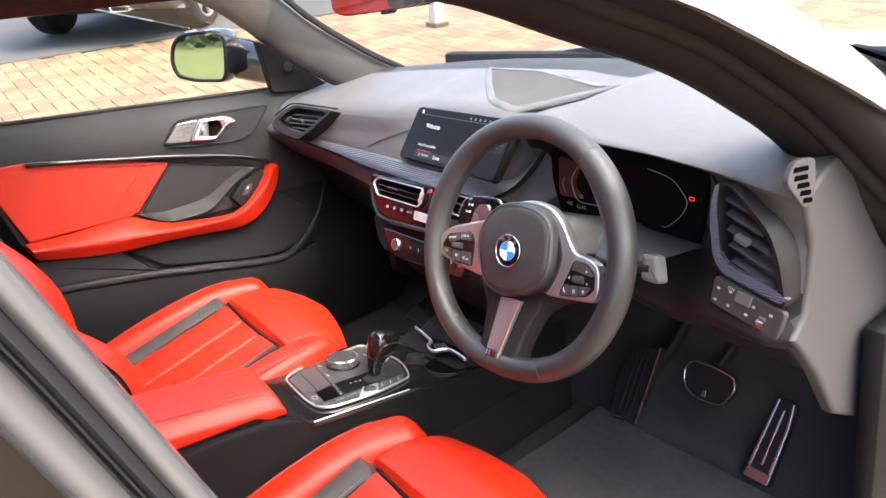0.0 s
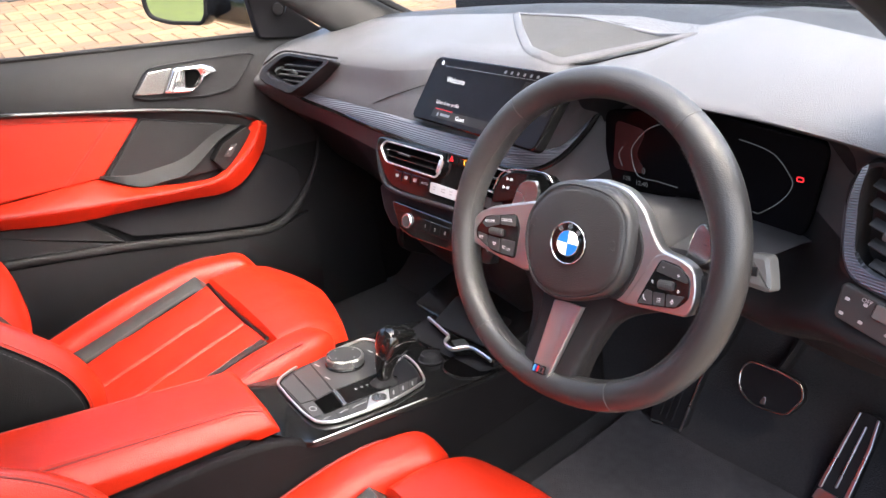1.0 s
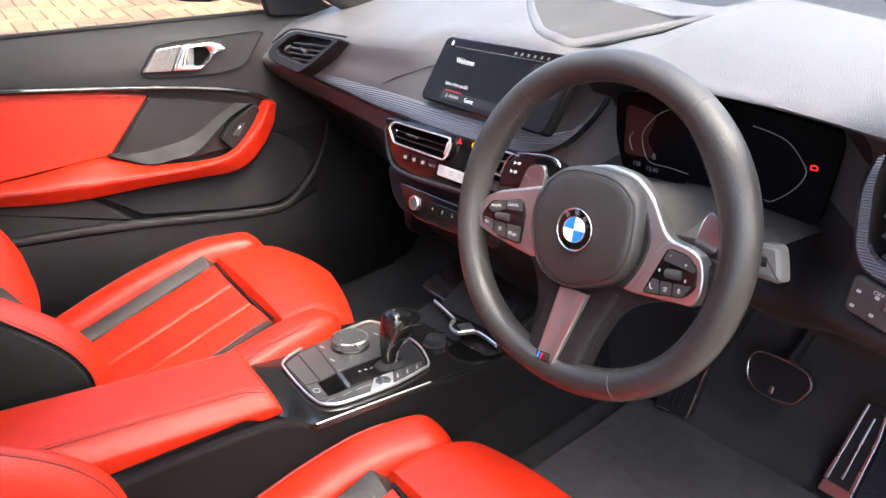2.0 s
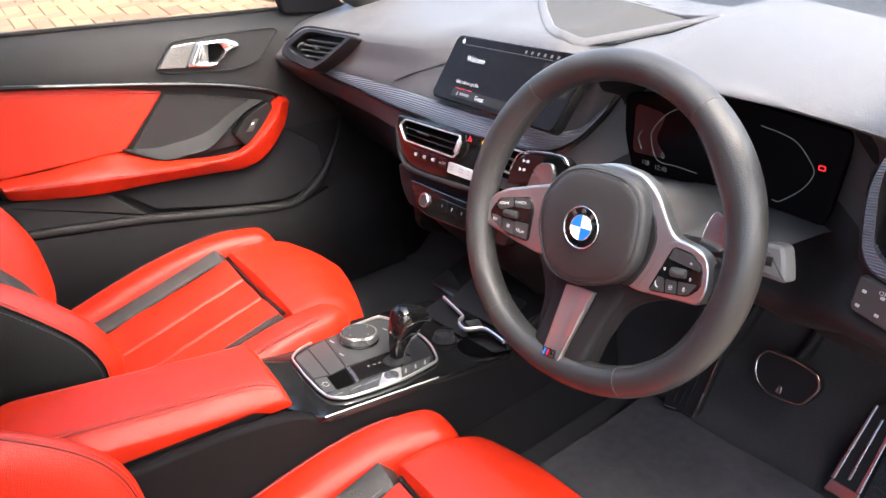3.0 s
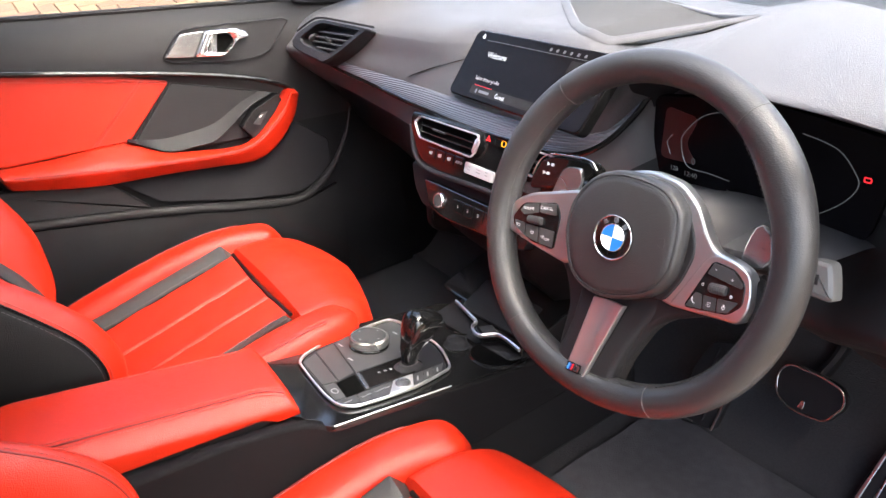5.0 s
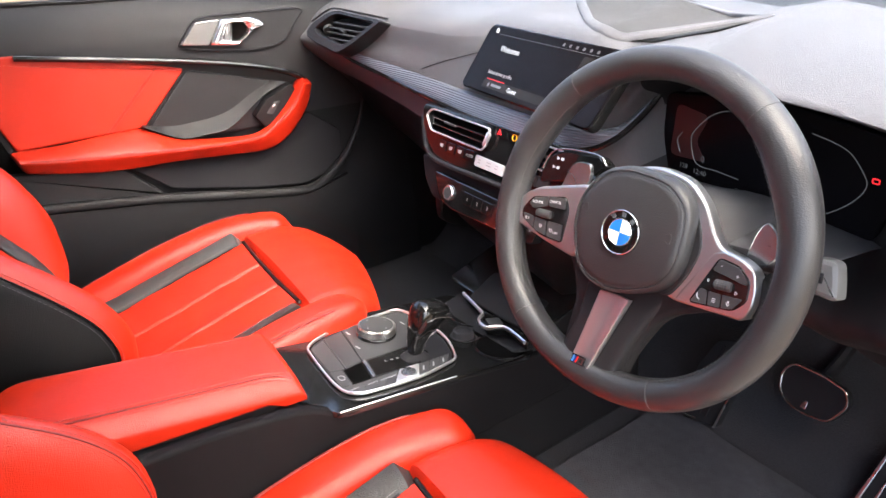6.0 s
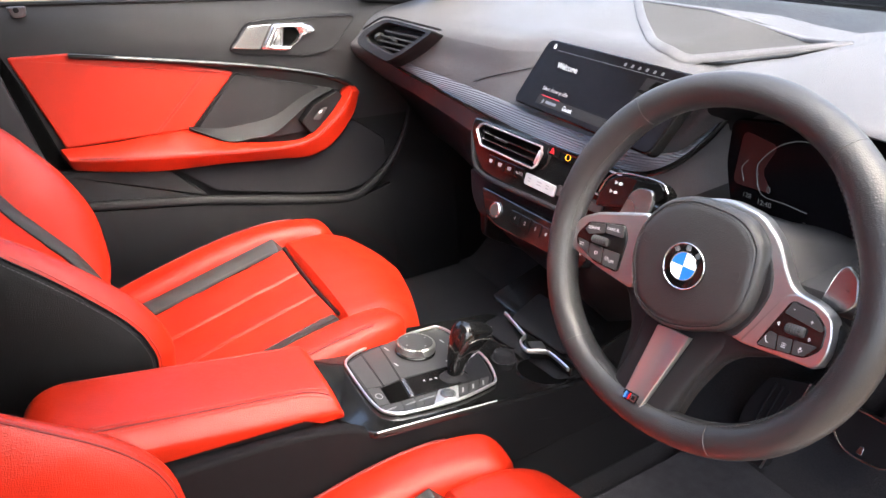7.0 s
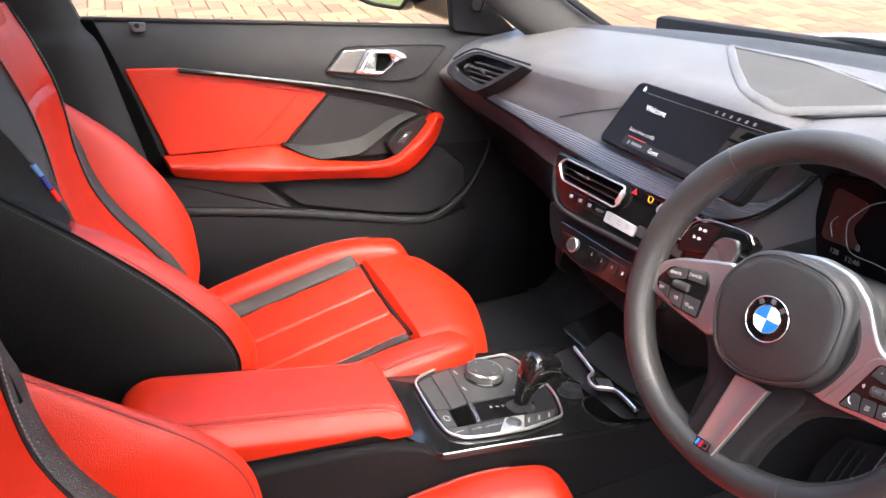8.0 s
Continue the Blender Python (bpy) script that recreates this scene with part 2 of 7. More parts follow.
def on(parent, name, me, mat, label="", m=None):
    """A part whose mesh is given in world metres, or by the pose m."""
    if m is not None:
        me.transform(m)
    ob = part(name, me, mat, None, label)
    ob.parent = parent
    if parent.type == "EMPTY":
        ob.matrix_parent_inverse = Matrix.Translation(-parent.location)
    return ob


def writing(name, text, size, mat, m, parent, align="LEFT", depth=0.0001):
    cu = bpy.data.curves.new(name, "FONT")
    cu.body, cu.size, cu.align_x, cu.extrude = text, size, align, depth
    ob = new("tmp", cu)
    deps = bpy.context.evaluated_depsgraph_get()
    me = bpy.data.meshes.new_from_object(ob.evaluated_get(deps))
    bpy.data.objects.remove(ob)
    return on(parent, name, me, mat, m=m)


def frame_of(o, x, y):
    """A pose with its origin at o, its x along x, and its y near y."""
    ex = Vector(x).normalized()
    ez = ex.cross(Vector(y)).normalized()
    ey = ez.cross(ex)
    mm = Matrix((ex, ey, ez)).transposed().to_4x4()
    return Matrix.Translation(o) @ mm


def stitches(pts, mat_, name, parent, n, length=0.0045, r=0.0007, up=(0, 0, 1)):
    """A row of short threads along a smooth path, joined into one part."""
    path = spline(pts, n * 2)
    verts, faces = [], []
    for i in range(0, 2 * n - 1, 2):
        a, b = path[i], path[i + 1]
        t = (b - a) / np.linalg.norm(b - a)
        s = np.cross(t, up)
        s /= np.linalg.norm(s)
        w = np.cross(s, t)
        b = a + t * min(length, np.linalg.norm(b - a) * 1.3)
        k = len(verts)
        for q in (a, b):
            verts += [q + s * r, q + w * r, q - s * r, q - w * r]
        faces += [(k + j, k + (j + 1) % 4, k + 4 + (j + 1) % 4, k + 4 + j) for j in range(4)] + [(k + 3, k + 2, k + 1, k), (k + 4, k + 5, k + 6, k + 7)]
    return tagged(on(parent, name, mesh_of(verts, faces, False), mat_), kind="stuff")


# ---- ground outside ----
SLOPE = 0.15        # the forecourt rises to the car's passenger side


def ground_z(x, y):
    return -0.06 - SLOPE * x


ground_m = frame_of((0, 0, ground_z(0, 0)), (1, 0, -SLOPE), (0, 1, 0))
ASPHALT = material("asphalt", (0.058, 0.058, 0.057), 0.9, 0, 0.25, 120, 0.8, 160)
MORTAR = material("joint_sand", (0.085, 0.058, 0.032), 0.95, 0, 0.3, 60)


def block_material():
    m = material("clay_block", (0.190, 0.122, 0.062), 0.8, 0, 0.16, 140, 0.4, 260)
    n, l = m.node_tree.nodes, m.node_tree.links
    info, hue = n.new("ShaderNodeObjectInfo"), n.new("ShaderNodeHueSaturation")
    geo, mul = n.new("ShaderNodeNewGeometry"), n.new("ShaderNodeMath")
    mul.operation = "ADD"
    l.new(info.outputs["Random"], mul.inputs[0])
    l.new(geo.outputs["Random Per Island"], mul.inputs[1])
    fr = n.new("ShaderNodeMath")
    fr.operation = "FRACT"
    l.new(mul.outputs[0], fr.inputs[0])
    rg, rh = n.new("ShaderNodeMapRange"), n.new("ShaderNodeMapRange")
    rg.inputs["To Min"].default_value, rg.inputs["To Max"].default_value = 0.72, 1.18
    rh.inputs["To Min"].default_value, rh.inputs["To Max"].default_value = 0.482, 0.51
    l.new(fr.outputs[0], rg.inputs["Value"])
    l.new(fr.outputs[0], rh.inputs["Value"])
    b = n["Principled BSDF"]
    src = b.inputs["Base Color"].links[0].from_socket
    l.new(src, hue.inputs["Color"])
    l.new(rg.outputs["Result"], hue.inputs["Value"])
    l.new(rh.outputs["Result"], hue.inputs["Hue"])
    l.new(hue.outputs["Color"], b.inputs["Base Color"])
    return m


BLOCK = block_material()
ground = part("ground", mesh_of([ground_m @ Vector(p) for p in ((-400, -400, 0), (400, -400, 0), (400, 400, 0), (-400, 400, 0))], [(0, 1, 2, 3)], False), MORTAR)
tagged(ground, "sandy bed of the block-paved forecourt, rising gently", "ground", kind="structure")
apron = part("road", plate([(-40, -30), (-13.5, -30), (-5.9, 4.6), (-40, 9.0)], 0.03, ground_m), ASPHALT)
tagged(apron, "grey tarmac lane beside the block paving", "road", kind="structure")


# ---- body shell round the cabin ----
shell_of_car = thing("car_body", "white painted hatchback body shell with its doorway open", "car body", (0, 0, 0.12), kind="structure")


def body(name, me, mat, label=""):
    return on(shell_of_car, name, me, mat, label)


# near-side front pillar and roof rail: lining inside, rubber seal, painted skin outside
RAIL = [(0.57, -1.05, 1.190), (0.595, -0.70, 1.190), (0.60, -0.47, 1.178), (0.60, -0.36, 1.170), (0.60, -0.22, 1.145), (0.60, -0.10, 1.095), (0.60, 0.02, 1.043), (0.602, 0.12, 0.983), (0.607, 0.21, 0.918), (0.645, 0.345, 0.775), (0.675, 0.42, 0.66), (0.68, 0.46, 0.45), (0.68, 0.46, 0.25)]


def offset_line(pts, dx, dz):
    return [(x + dx, y, z + dz) for x, y, z in pts]


body("pillar_lining", sweep([(x + 0.008, y + 0.010, z + 0.028) for x, y, z in RAIL], 0.030, 0.030, 70, 14), SOFT_LOW, "dark lining of the front pillar and roof rail")
body("door_seal", sweep(offset_line(RAIL, 0.040, 0.034), 0.013, 0.016, 60, 12), RUBBER, "black rubber door seal")
body("door_flange", sweep(offset_line(RAIL, 0.066, 0.050), 0.022, 0.026, 60, 12), SOFT_LOW)
SKIN = spline([(-1.05, 1.235), (-0.50, 1.225), (-0.30, 1.195), (-0.088, 1.115), (-0.025, 1.087), (0.05, 1.050), (0.22, 0.963), (0.33, 0.885), (0.48, 0.80)], 60)
body("pillar_skin", shell([[(0.704, y, z + 0.002), (0.705, y, z + 0.008), (0.700, y, z + 0.014)] for y, z in SKIN], (-0.012, 0, 0.002), 60), WHITE_PAINT, "white painted front pillar")
body("pillar_skin", shell([[(0.697, y, z + 0.017), (0.694, y, z + 0.032), (0.686, y, z + 0.048), (0.672, y, z + 0.060), (0.650, y, z + 0.064)] for y, z in SKIN], (-0.012, 0, -0.006), 60), WHITE_PAINT)
# far-side front pillar and rail
FAR = [(-0.57, -1.05, 1.315), (-0.58, -0.5, 1.325), (-0.59, -0.15, 1.310), (-0.605, 0.02, 1.235), (-0.630, 0.14, 1.143), (-0.635, 0.226, 1.056), (-0.640, 0.348, 0.962), (-0.65, 0.47, 0.885)]
body("pillar_lining", sweep(offset_line(FAR, 0.0, 0.0), 0.030, 0.056, 50, 16), HEADLINE, "grey lining of the far front pillar")
body("windscreen_seal", sweep([(x + 0.025, y + 0.045, z + 0.038) for x, y, z in FAR], 0.006, 0.008, 50, 8), RUBBER)
# roof skin and lining
roof_rows = [[(x, y, 1.285 - 0.06 * (x / 0.63) + 0.045 * (1 - (x / 0.64) ** 2)) for x in np.linspace(-0.63, 0.62, 12)] for y in np.linspace(-1.6, -0.22, 6)]
body("roof", shell(roof_rows, (0, 0, 0.03)), WHITE_PAINT)
body("roof_lining", shell([[(x * 0.98, y, z - 0.012) for x, y, z in row] for row in roof_rows], (0, 0, 0.008)), HEADLINE)
# near-side rear pillar with its seals and gloss cover
JAMB = [(0.20, -0.36), (0.45, -0.385), (0.70, -0.415), (0.86, -0.444), (0.96, -0.471), (1.06, -0.499), (1.14, -0.525), (1.23, -0.56)]     # (z, y) of the pillar's front edge


# the body's white paint made darker here, the pillar's shade put into its colour
JAMB_PAINT = material("jamb_shaded_paint", (0.10, 0.10, 0.102), 0.25, 0.15, 0.05, 60, coat=0.4)


def jamb(name, near, far, x, bulge, mat, label=""):
    """A band of the door pillar between two lines set back from its front edge."""
    rows_ = []
    for z, y in spline(JAMB, 30):
        rows_.append([(x + bulge * math.sin(a * math.pi), y - near - (far - near) * a, z) for a in np.linspace(0, 1, 9)])
    body(name, shell(rows_, (-0.03, 0.0, 0)), mat, label)


jamb("pillar_edge", 0.0, 0.0125, 0.716, 0.006, JAMB_PAINT, "pale painted door pillar edge")
jamb("door_seal", 0.012, 0.0185, 0.722, 0.009, RUBBER, "black rubber door seal")
jamb("pillar_flange", 0.0185, 0.0215, 0.717, 0.003, SATIN)
jamb("pillar_gap", 0.0215, 0.0240, 0.708, 0.0, MATT)
jamb("rear_door_frame", 0.024, 0.042, 0.722, 0.010, JAMB_PAINT, "pale painted frame of the rear door")
body("rear_door_skin", plate([(-0.10, 0.2), (-0.60, 0.2), (-0.60, 0.94), (-0.10, 0.94)], 0.05, Matrix.Translation((0.700, -0.38, 0)) @ Matrix(((0, 0, 1, 0), (1, 0, 0, 0), (0, 1, 0, 0), (0, 0, 0, 1)))), GLOSS)
body("rear_door_glass", plate([(-0.495, 0.94), (-1.05, 0.94), (-1.00, 1.19), (-0.57, 1.19)], 0.006, Matrix.Translation((0.716, -0.005, 0)) @ Matrix(((0, 0, 1, 0), (1, 0, 0, 0), (0, 1, 0, 0), (0, 0, 0, 1)))), GLOSS, "dark tinted glass of the rear door")
# far-side rear pillar lining
FARB = [(0.30, -0.475), (0.60, -0.487), (0.745, -0.505), (0.86, -0.522), (0.962, -0.538), (1.03, -0.556), (1.10, -0.574), (1.30, -0.62)]     # (z, y) of its front edge
far_rows = []
for z, y in spline(FARB, 40):
    up_part = 1 / (1 + math.exp(-(z - 1.000) / 0.004))
    far_rows.append([(-0.668 - 0.016 * up_part - 0.018 * abs(a) ** 2.5, y - 0.010 * up_part - 0.075 * (1 + a), z) for a in np.linspace(-1, 1, 13)][::-1])
body("rear_pillar_trim", shell(far_rows, (-0.04, 0, 0), 60), SOFT_MID, "charcoal lining of the far door pillar")
body("rear_wall", box(1.4, 0.05, 0.9, 0.01, pose(0, -1.75, 0.75)), MATT)
body("rear_side_panel", box(0.05, 1.1, 0.85, 0.01, pose(-0.72, -1.18, 0.68)), SOFT_LOW)
body("rear_bench", box(1.2, 0.45, 0.35, 0.06, pose(0, -1.42, 0.42)), RED)
# sill, floor, tunnel and bulkhead
body("sill", box(0.11, 1.3, 0.16, 0.02, pose(0.72, -0.05, 0.22)), WHITE_PAINT)
body("sill_trim", box(0.06, 1.1, 0.03, 0.008, pose(0.66, 0.0, 0.31)), SOFT_LOW)
floor_rows = [[(x, y, 0.255 + 0.012 * noise.noise((x * 5, y * 5, 0))) for x in np.linspace(-0.72, 0.70, 40)] for y in np.linspace(-1.7, 0.40, 50)]
floor = part("floor", shell(floor_rows, (0, 0, -0.03)), CARPET)
tagged(floor, "dark grey carpeted cabin floor", "floor", kind="structure")
toe_rows = [[(x, 0.36 + 0.38 * v, 0.252 + 0.42 * v ** 1.25) for x in np.linspace(-0.72, 0.70, 20)] for v in np.linspace(0, 1, 10)]
toe = part("footwell_wall", shell(toe_rows, (0, 0.03, -0.03)), CARPET)
tagged(toe, "dark carpeted slope at the end of the footwells", "footwell", kind="structure")
body("kick_panel", box(0.03, 0.42, 0.42, 0.01, pose(0.675, 0.50, 0.47)), SOFT_LOW)
body("kick_panel", box(0.03, 0.42, 0.42, 0.01, pose(-0.71, 0.52, 0.47)), SOFT_LOW)
body("bulkhead", box(1.42, 0.04, 0.5, 0.01, pose(0, 0.72, 0.68)), MATT)
# bonnet, scuttle and wings
bon = []
for y in np.linspace(0.80, 1.75, 12):
    v = (y - 0.80) / 0.95
    bon.append([(x, y - 0.10 * (x / 0.8) ** 2, 0.905 - 0.03 * v - 0.11 * v * v - 0.05 * abs(x / 0.8) ** 3 + 0.012 * math.exp(-((abs(x) - 0.42) / 0.09) ** 2)) for x in np.linspace(-0.80, 0.80, 33)])
body("bonnet", shell(bon, (0, 0, -0.02), 30), WHITE_PAINT, "glossy white bonnet with two raised creases")
sc = [[(x, 0.80 - 0.10 * (x / 0.8) ** 2 - d, z - 0.04 * abs(x / 0.8) ** 3) for x in np.linspace(-0.76, 0.76, 24)] for d, z in ((0.0, 0.895), (0.03, 0.888), (0.10, 0.895), (0.16, 0.905))]
body("scuttle", shell(sc, (0, 0, -0.02)), MATT, "matt black scuttle panel below the windscreen")

# plain outer panels that close the body
for sx in (-1, 1):
    wing_rows = []
    for y in np.linspace(0.50, 1.72, 14):
        v = (y - 0.50) / 1.22
        top_ = 0.83 - 0.14 * v * v
        wing_rows.append([(sx * (xx - 0.05 * v * v), y, zz) for xx, zz in ((0.765, top_), (0.800, top_ - 0.05), (0.812, top_ - 0.16), (0.805, 0.45 if abs(y - 1.12) > 0.34 else 0.45 + 0.16 * (1 - ((y - 1.12) / 0.34) ** 2)))])
    body("front_wing", shell(wing_rows, (-sx * 0.02, 0, 0)), WHITE_PAINT)
    for wy in (1.12, -1.50):
        wmx = pose(sx * 0.735, wy, ground_z(sx * 0.735, wy) + 0.33, 0, 90 * sx, 0)
        tyre = body("wheel", lathe([(0.20, -0.10), (0.31, -0.10), (0.325, -0.07), (0.325, 0.07), (0.31, 0.09), (0.24, 0.095), (0.23, 0.08), (0.20, 0.0)], wmx, 40), RUBBER)
        on(tyre, "rim", lathe([(0.0001, 0.05), (0.06, 0.06), (0.19, 0.045), (0.225, 0.075), (0.235, 0.08)], wmx, 40), ALLOY)
body("front_bumper", shell([[(0.74 * math.sin(a), 1.66 + 0.16 * math.cos(a), z) for a in np.linspace(-1.45, 1.45, 18)] for z in (0.70, 0.60, 0.42, 0.22)], (0, -0.03, 0)), WHITE_PAINT)
body("tailgate", shell([[(x, y, z) for x in np.linspace(-0.74, 0.74, 8)] for y, z in ((-1.60, 1.27), (-1.80, 1.00), (-1.88, 0.85), (-1.90, 0.55), (-1.86, 0.28))], (0, 0.03, 0)), WHITE_PAINT)
for sx in (-1, 1):
    body("rear_quarter", shell([[(sx * xx, y, z) for y in np.linspace(-1.86, -0.98 if sx > 0 else -0.60, 8)] for xx, z in ((0.735, 0.95), (0.79, 0.88), (0.805, 0.70), (0.80, 0.45), (0.77, 0.28))], (-sx * 0.02, 0, 0)), WHITE_PAINT)

# windscreen
ws = thing("windscreen", "raked clear windscreen with a black border", "windscreen", (0, 0.66, 0.91))
ws_rows = []
for v in np.linspace(0, 1, 8):
    ws_rows.append([(x * (1 - 0.09 * v), 0.665 - 0.86 * v - 0.10 * (x / 0.66) ** 2 * (1 - 0.3 * v), 0.908 + 0.325 * v - 0.01 * (x / 0.66) ** 2) for x in np.linspace(-0.67, 0.67, 16)])
pane = on(ws, "pane", shell(ws_rows, (0, 0.003, 0.004)), GLASS)
pane.visible_shadow = False
frit = []
for v in np.linspace(0, 0.085, 4):
    frit.append([(x * (1 - 0.09 * v), 0.660 - 0.86 * v - 0.10 * (x / 0.66) ** 2 * (1 - 0.3 * v), 0.903 + 0.325 * v - 0.01 * (x / 0.66) ** 2) for x in np.linspace(-0.67, 0.67, 24)])
on(ws, "black_border", shell(frit, (0, 0.001, 0.002)), GLOSS, "black printed border of the glass")
edge = [Vector(p) for p in ws_rows[0]]
on(ws, "lower_seal", sweep([(-0.80, 0.47, 0.895), (-0.73, 0.525, 0.905)] + [(p.x, p.y + 0.012, p.z + 0.006) for p in edge], 0.018, 0.009, 50, 10), MATT)


def wiper(name, a, b, c):
    w = thing(name, "black wiper arm lying along the windscreen base", "wiper", a)
    for nm, me, mt in (("arm", sweep([a, tuple(Vector(a).lerp(Vector(b), 0.5) + Vector((0, 0, 0.012))), b], 0.009, 0.006, 14, 8), MATT), ("blade", sweep([b, tuple(Vector(b).lerp(Vector(c), 0.5) + Vector((0, 0, 0.004))), c], 0.007, 0.010, 20, 8), RUBBER)):
        on(w, nm, me, mt)


wiper("wiper", (-0.36, 0.74, 0.905), (-0.02, 0.70, 0.935), (0.42, 0.63, 0.935))
wiper("wiper", (0.28, 0.75, 0.905), (0.44, 0.70, 0.93), (0.60, 0.58, 0.925))

# ---- dashboard ----
dash = thing("dashboard", "charcoal soft-touch dashboard with a ridged dark trim strip", "dashboard", (0, 0.3, 0.3))


DASH = {   # profiles from the windscreen to the knees: (y, z)
    -0.705: [(0.52, 0.915), (0.42, 0.936), (0.28, 0.926), (0.190, 0.911), (0.142, 0.874), (0.125, 0.84), (0.22, 0.74), (0.30, 0.62), (0.46, 0.52)],
    -0.55: [(0.57, 0.92), (0.47, 0.940), (0.30, 0.929), (0.200, 0.912), (0.160, 0.872), (0.150, 0.832), (0.21, 0.73), (0.28, 0.62), (0.46, 0.50)],
    -0.38: [(0.62, 0.922), (0.50, 0.945), (0.30, 0.930), (0.200, 0.912), (0.178, 0.866), (0.166, 0.818), (0.19, 0.72), (0.25, 0.61), (0.45, 0.48)],
    -0.22: [(0.65, 0.923), (0.52, 0.947), (0.31, 0.930), (0.212, 0.912), (0.190, 0.862), (0.170, 0.806), (0.155, 0.72), (0.17, 0.62), (0.40, 0.46)],
    -0.15: [(0.66, 0.923), (0.53, 0.946), (0.32, 0.933), (0.238, 0.918), (0.195, 0.858), (0.162, 0.802), (0.132, 0.72), (0.13, 0.63), (0.24, 0.50)],
    0.08: [(0.66, 0.923), (0.53, 0.944), (0.32, 0.934), (0.236, 0.924), (0.192, 0.848), (0.160, 0.800), (0.128, 0.72), (0.12, 0.63), (0.20, 0.50)],
    0.15: [(0.66, 0.923), (0.52, 0.943), (0.30, 0.922), (0.230, 0.900), (0.210, 0.850), (0.210, 0.810), (0.180, 0.72), (0.17, 0.62), (0.30, 0.52)],
    0.215: [(0.65, 0.923), (0.50, 0.941), (0.29, 0.930), (0.195, 0.922), (0.200, 0.900), (0.262, 0.872), (0.250, 0.762), (0.19, 0.71), (0.36, 0.56)],
    0.29: [(0.645, 0.922), (0.49, 0.952), (0.285, 0.954), (0.172, 0.930), (0.180, 0.912), (0.262, 0.886), (0.250, 0.755), (0.184, 0.70), (0.36, 0.56)],
    0.34: [(0.64, 0.921), (0.48, 0.950), (0.28, 0.951), (0.165, 0.928), (0.172, 0.912), (0.262, 0.890), (0.250, 0.752), (0.18, 0.70), (0.36, 0.56)],
    0.47: [(0.60, 0.918), (0.44, 0.938), (0.26, 0.940), (0.150, 0.922), (0.172, 0.908), (0.262, 0.872), (0.245, 0.752), (0.18, 0.68), (0.38, 0.56)],
    0.53: [(0.57, 0.914), (0.42, 0.930), (0.25, 0.930), (0.150, 0.914), (0.178, 0.895), (0.200, 0.860), (0.190, 0.762), (0.165, 0.70), (0.38, 0.58)],
    0.62: [(0.52, 0.908), (0.38, 0.920), (0.24, 0.915), (0.155, 0.900), (0.160, 0.880), (0.175, 0.830), (0.165, 0.745), (0.155, 0.70), (0.38, 0.60)],
    0.648: [(0.48, 0.902), (0.36, 0.922), (0.24, 0.914), (0.176, 0.888), (0.172, 0.862), (0.184, 0.820), (0.174, 0.745), (0.165, 0.705), (0.38, 0.61)],
}
xs = sorted(DASH)
cols = np.array([[(x, *q) for q in DASH[x]] for x in xs])
fine_x = np.linspace(xs[0], xs[-1], 120)
lines = []
for k in range(cols.shape[1]):
    lines.append([(x, np.interp(x, xs, cols[:, k, 1]), np.interp(x, xs, cols[:, k, 2])) for x in fine_x])
rows = [spline([lines[k][i] for k in range(len(lines))], 49) for i in range(len(fine_x))]
cut, turn = 34, int(np.searchsorted(fine_x, 0.13))
h0, h1, lip, back_ = int(np.searchsorted(fine_x, 0.185)), int(np.searchsorted(fine_x, 0.525)), 20, 30
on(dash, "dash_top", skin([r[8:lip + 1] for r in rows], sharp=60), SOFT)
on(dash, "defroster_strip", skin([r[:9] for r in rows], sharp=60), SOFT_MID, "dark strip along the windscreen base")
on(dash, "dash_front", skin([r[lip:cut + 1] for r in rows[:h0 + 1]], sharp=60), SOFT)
on(dash, "cluster_hood", skin([r[lip:back_ + 1] for r in rows[h0:h1 + 1]], sharp=60), MATT, "dark lining under the instrument hood")
on(dash, "cluster_surround", skin([r[back_:cut + 1] for r in rows[h0:h1 + 1]], sharp=60), SOFT)
on(dash, "vent_surround", skin([r[lip:cut + 1] for r in rows[h1:]], sharp=60), SOFT)
# shade below the dash is coloured in with the two darker tones
on(dash, "glovebox_front", skin([r[cut:] for r in rows[:turn + 1]], sharp=60), SOFT_LOW, "lower front of the dashboard, coloured dark for its shade")
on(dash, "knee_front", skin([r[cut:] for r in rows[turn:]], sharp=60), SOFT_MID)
end_poly = [(y, z) for x, y, z in rows[-1][6:44:2]] + [(0.205, 0.650), (0.2496, 0.5693), (0.3131, 0.5292), (0.40, 0.53), (0.47, 0.62)]
on(dash, "dash_end", plate(end_poly[::-1], 0.016, Matrix(((0, 0, 1, 0.638), (1, 0, 0, 0), (0, 1, 0, 0), (0, 0, 0, 1))), 0.0, 0.006, 4), material("end_plastic", (0.050, 0.049, 0.051), 0.5, 0, 0.2, 400, 0.5, 1000, 0.12), "charcoal end face of the dashboard")

# screens, vents and switches set into the dashboard
screen_m = frame_of((-0.150, 0.163, 0.837), (0.317, -0.022, 0.0), (0.02, 0.052, 0.089))     # lower left corner; x along the screen, y up it
screen = thing("display_screen", "wide black touch display on the dashboard, switched on", "display", (0.02, 0.22, 0.83))
on(screen, "housing", plate([(0, 0), (0.316, 0), (0.340, 0.104), (0.024, 0.104)], 0.014, screen_m @ pose(0, 0, -0.016), 0.012, 0.002), GLOSS)
on(screen, "glass", plate([(0.002, 0.002), (0.314, 0.002), (0.337, 0.102), (0.026, 0.102)], 0.002, screen_m @ pose(0, 0, -0.002), 0.011, 0.0008), SCREEN)
up = pose(0, 0, 0.0006)
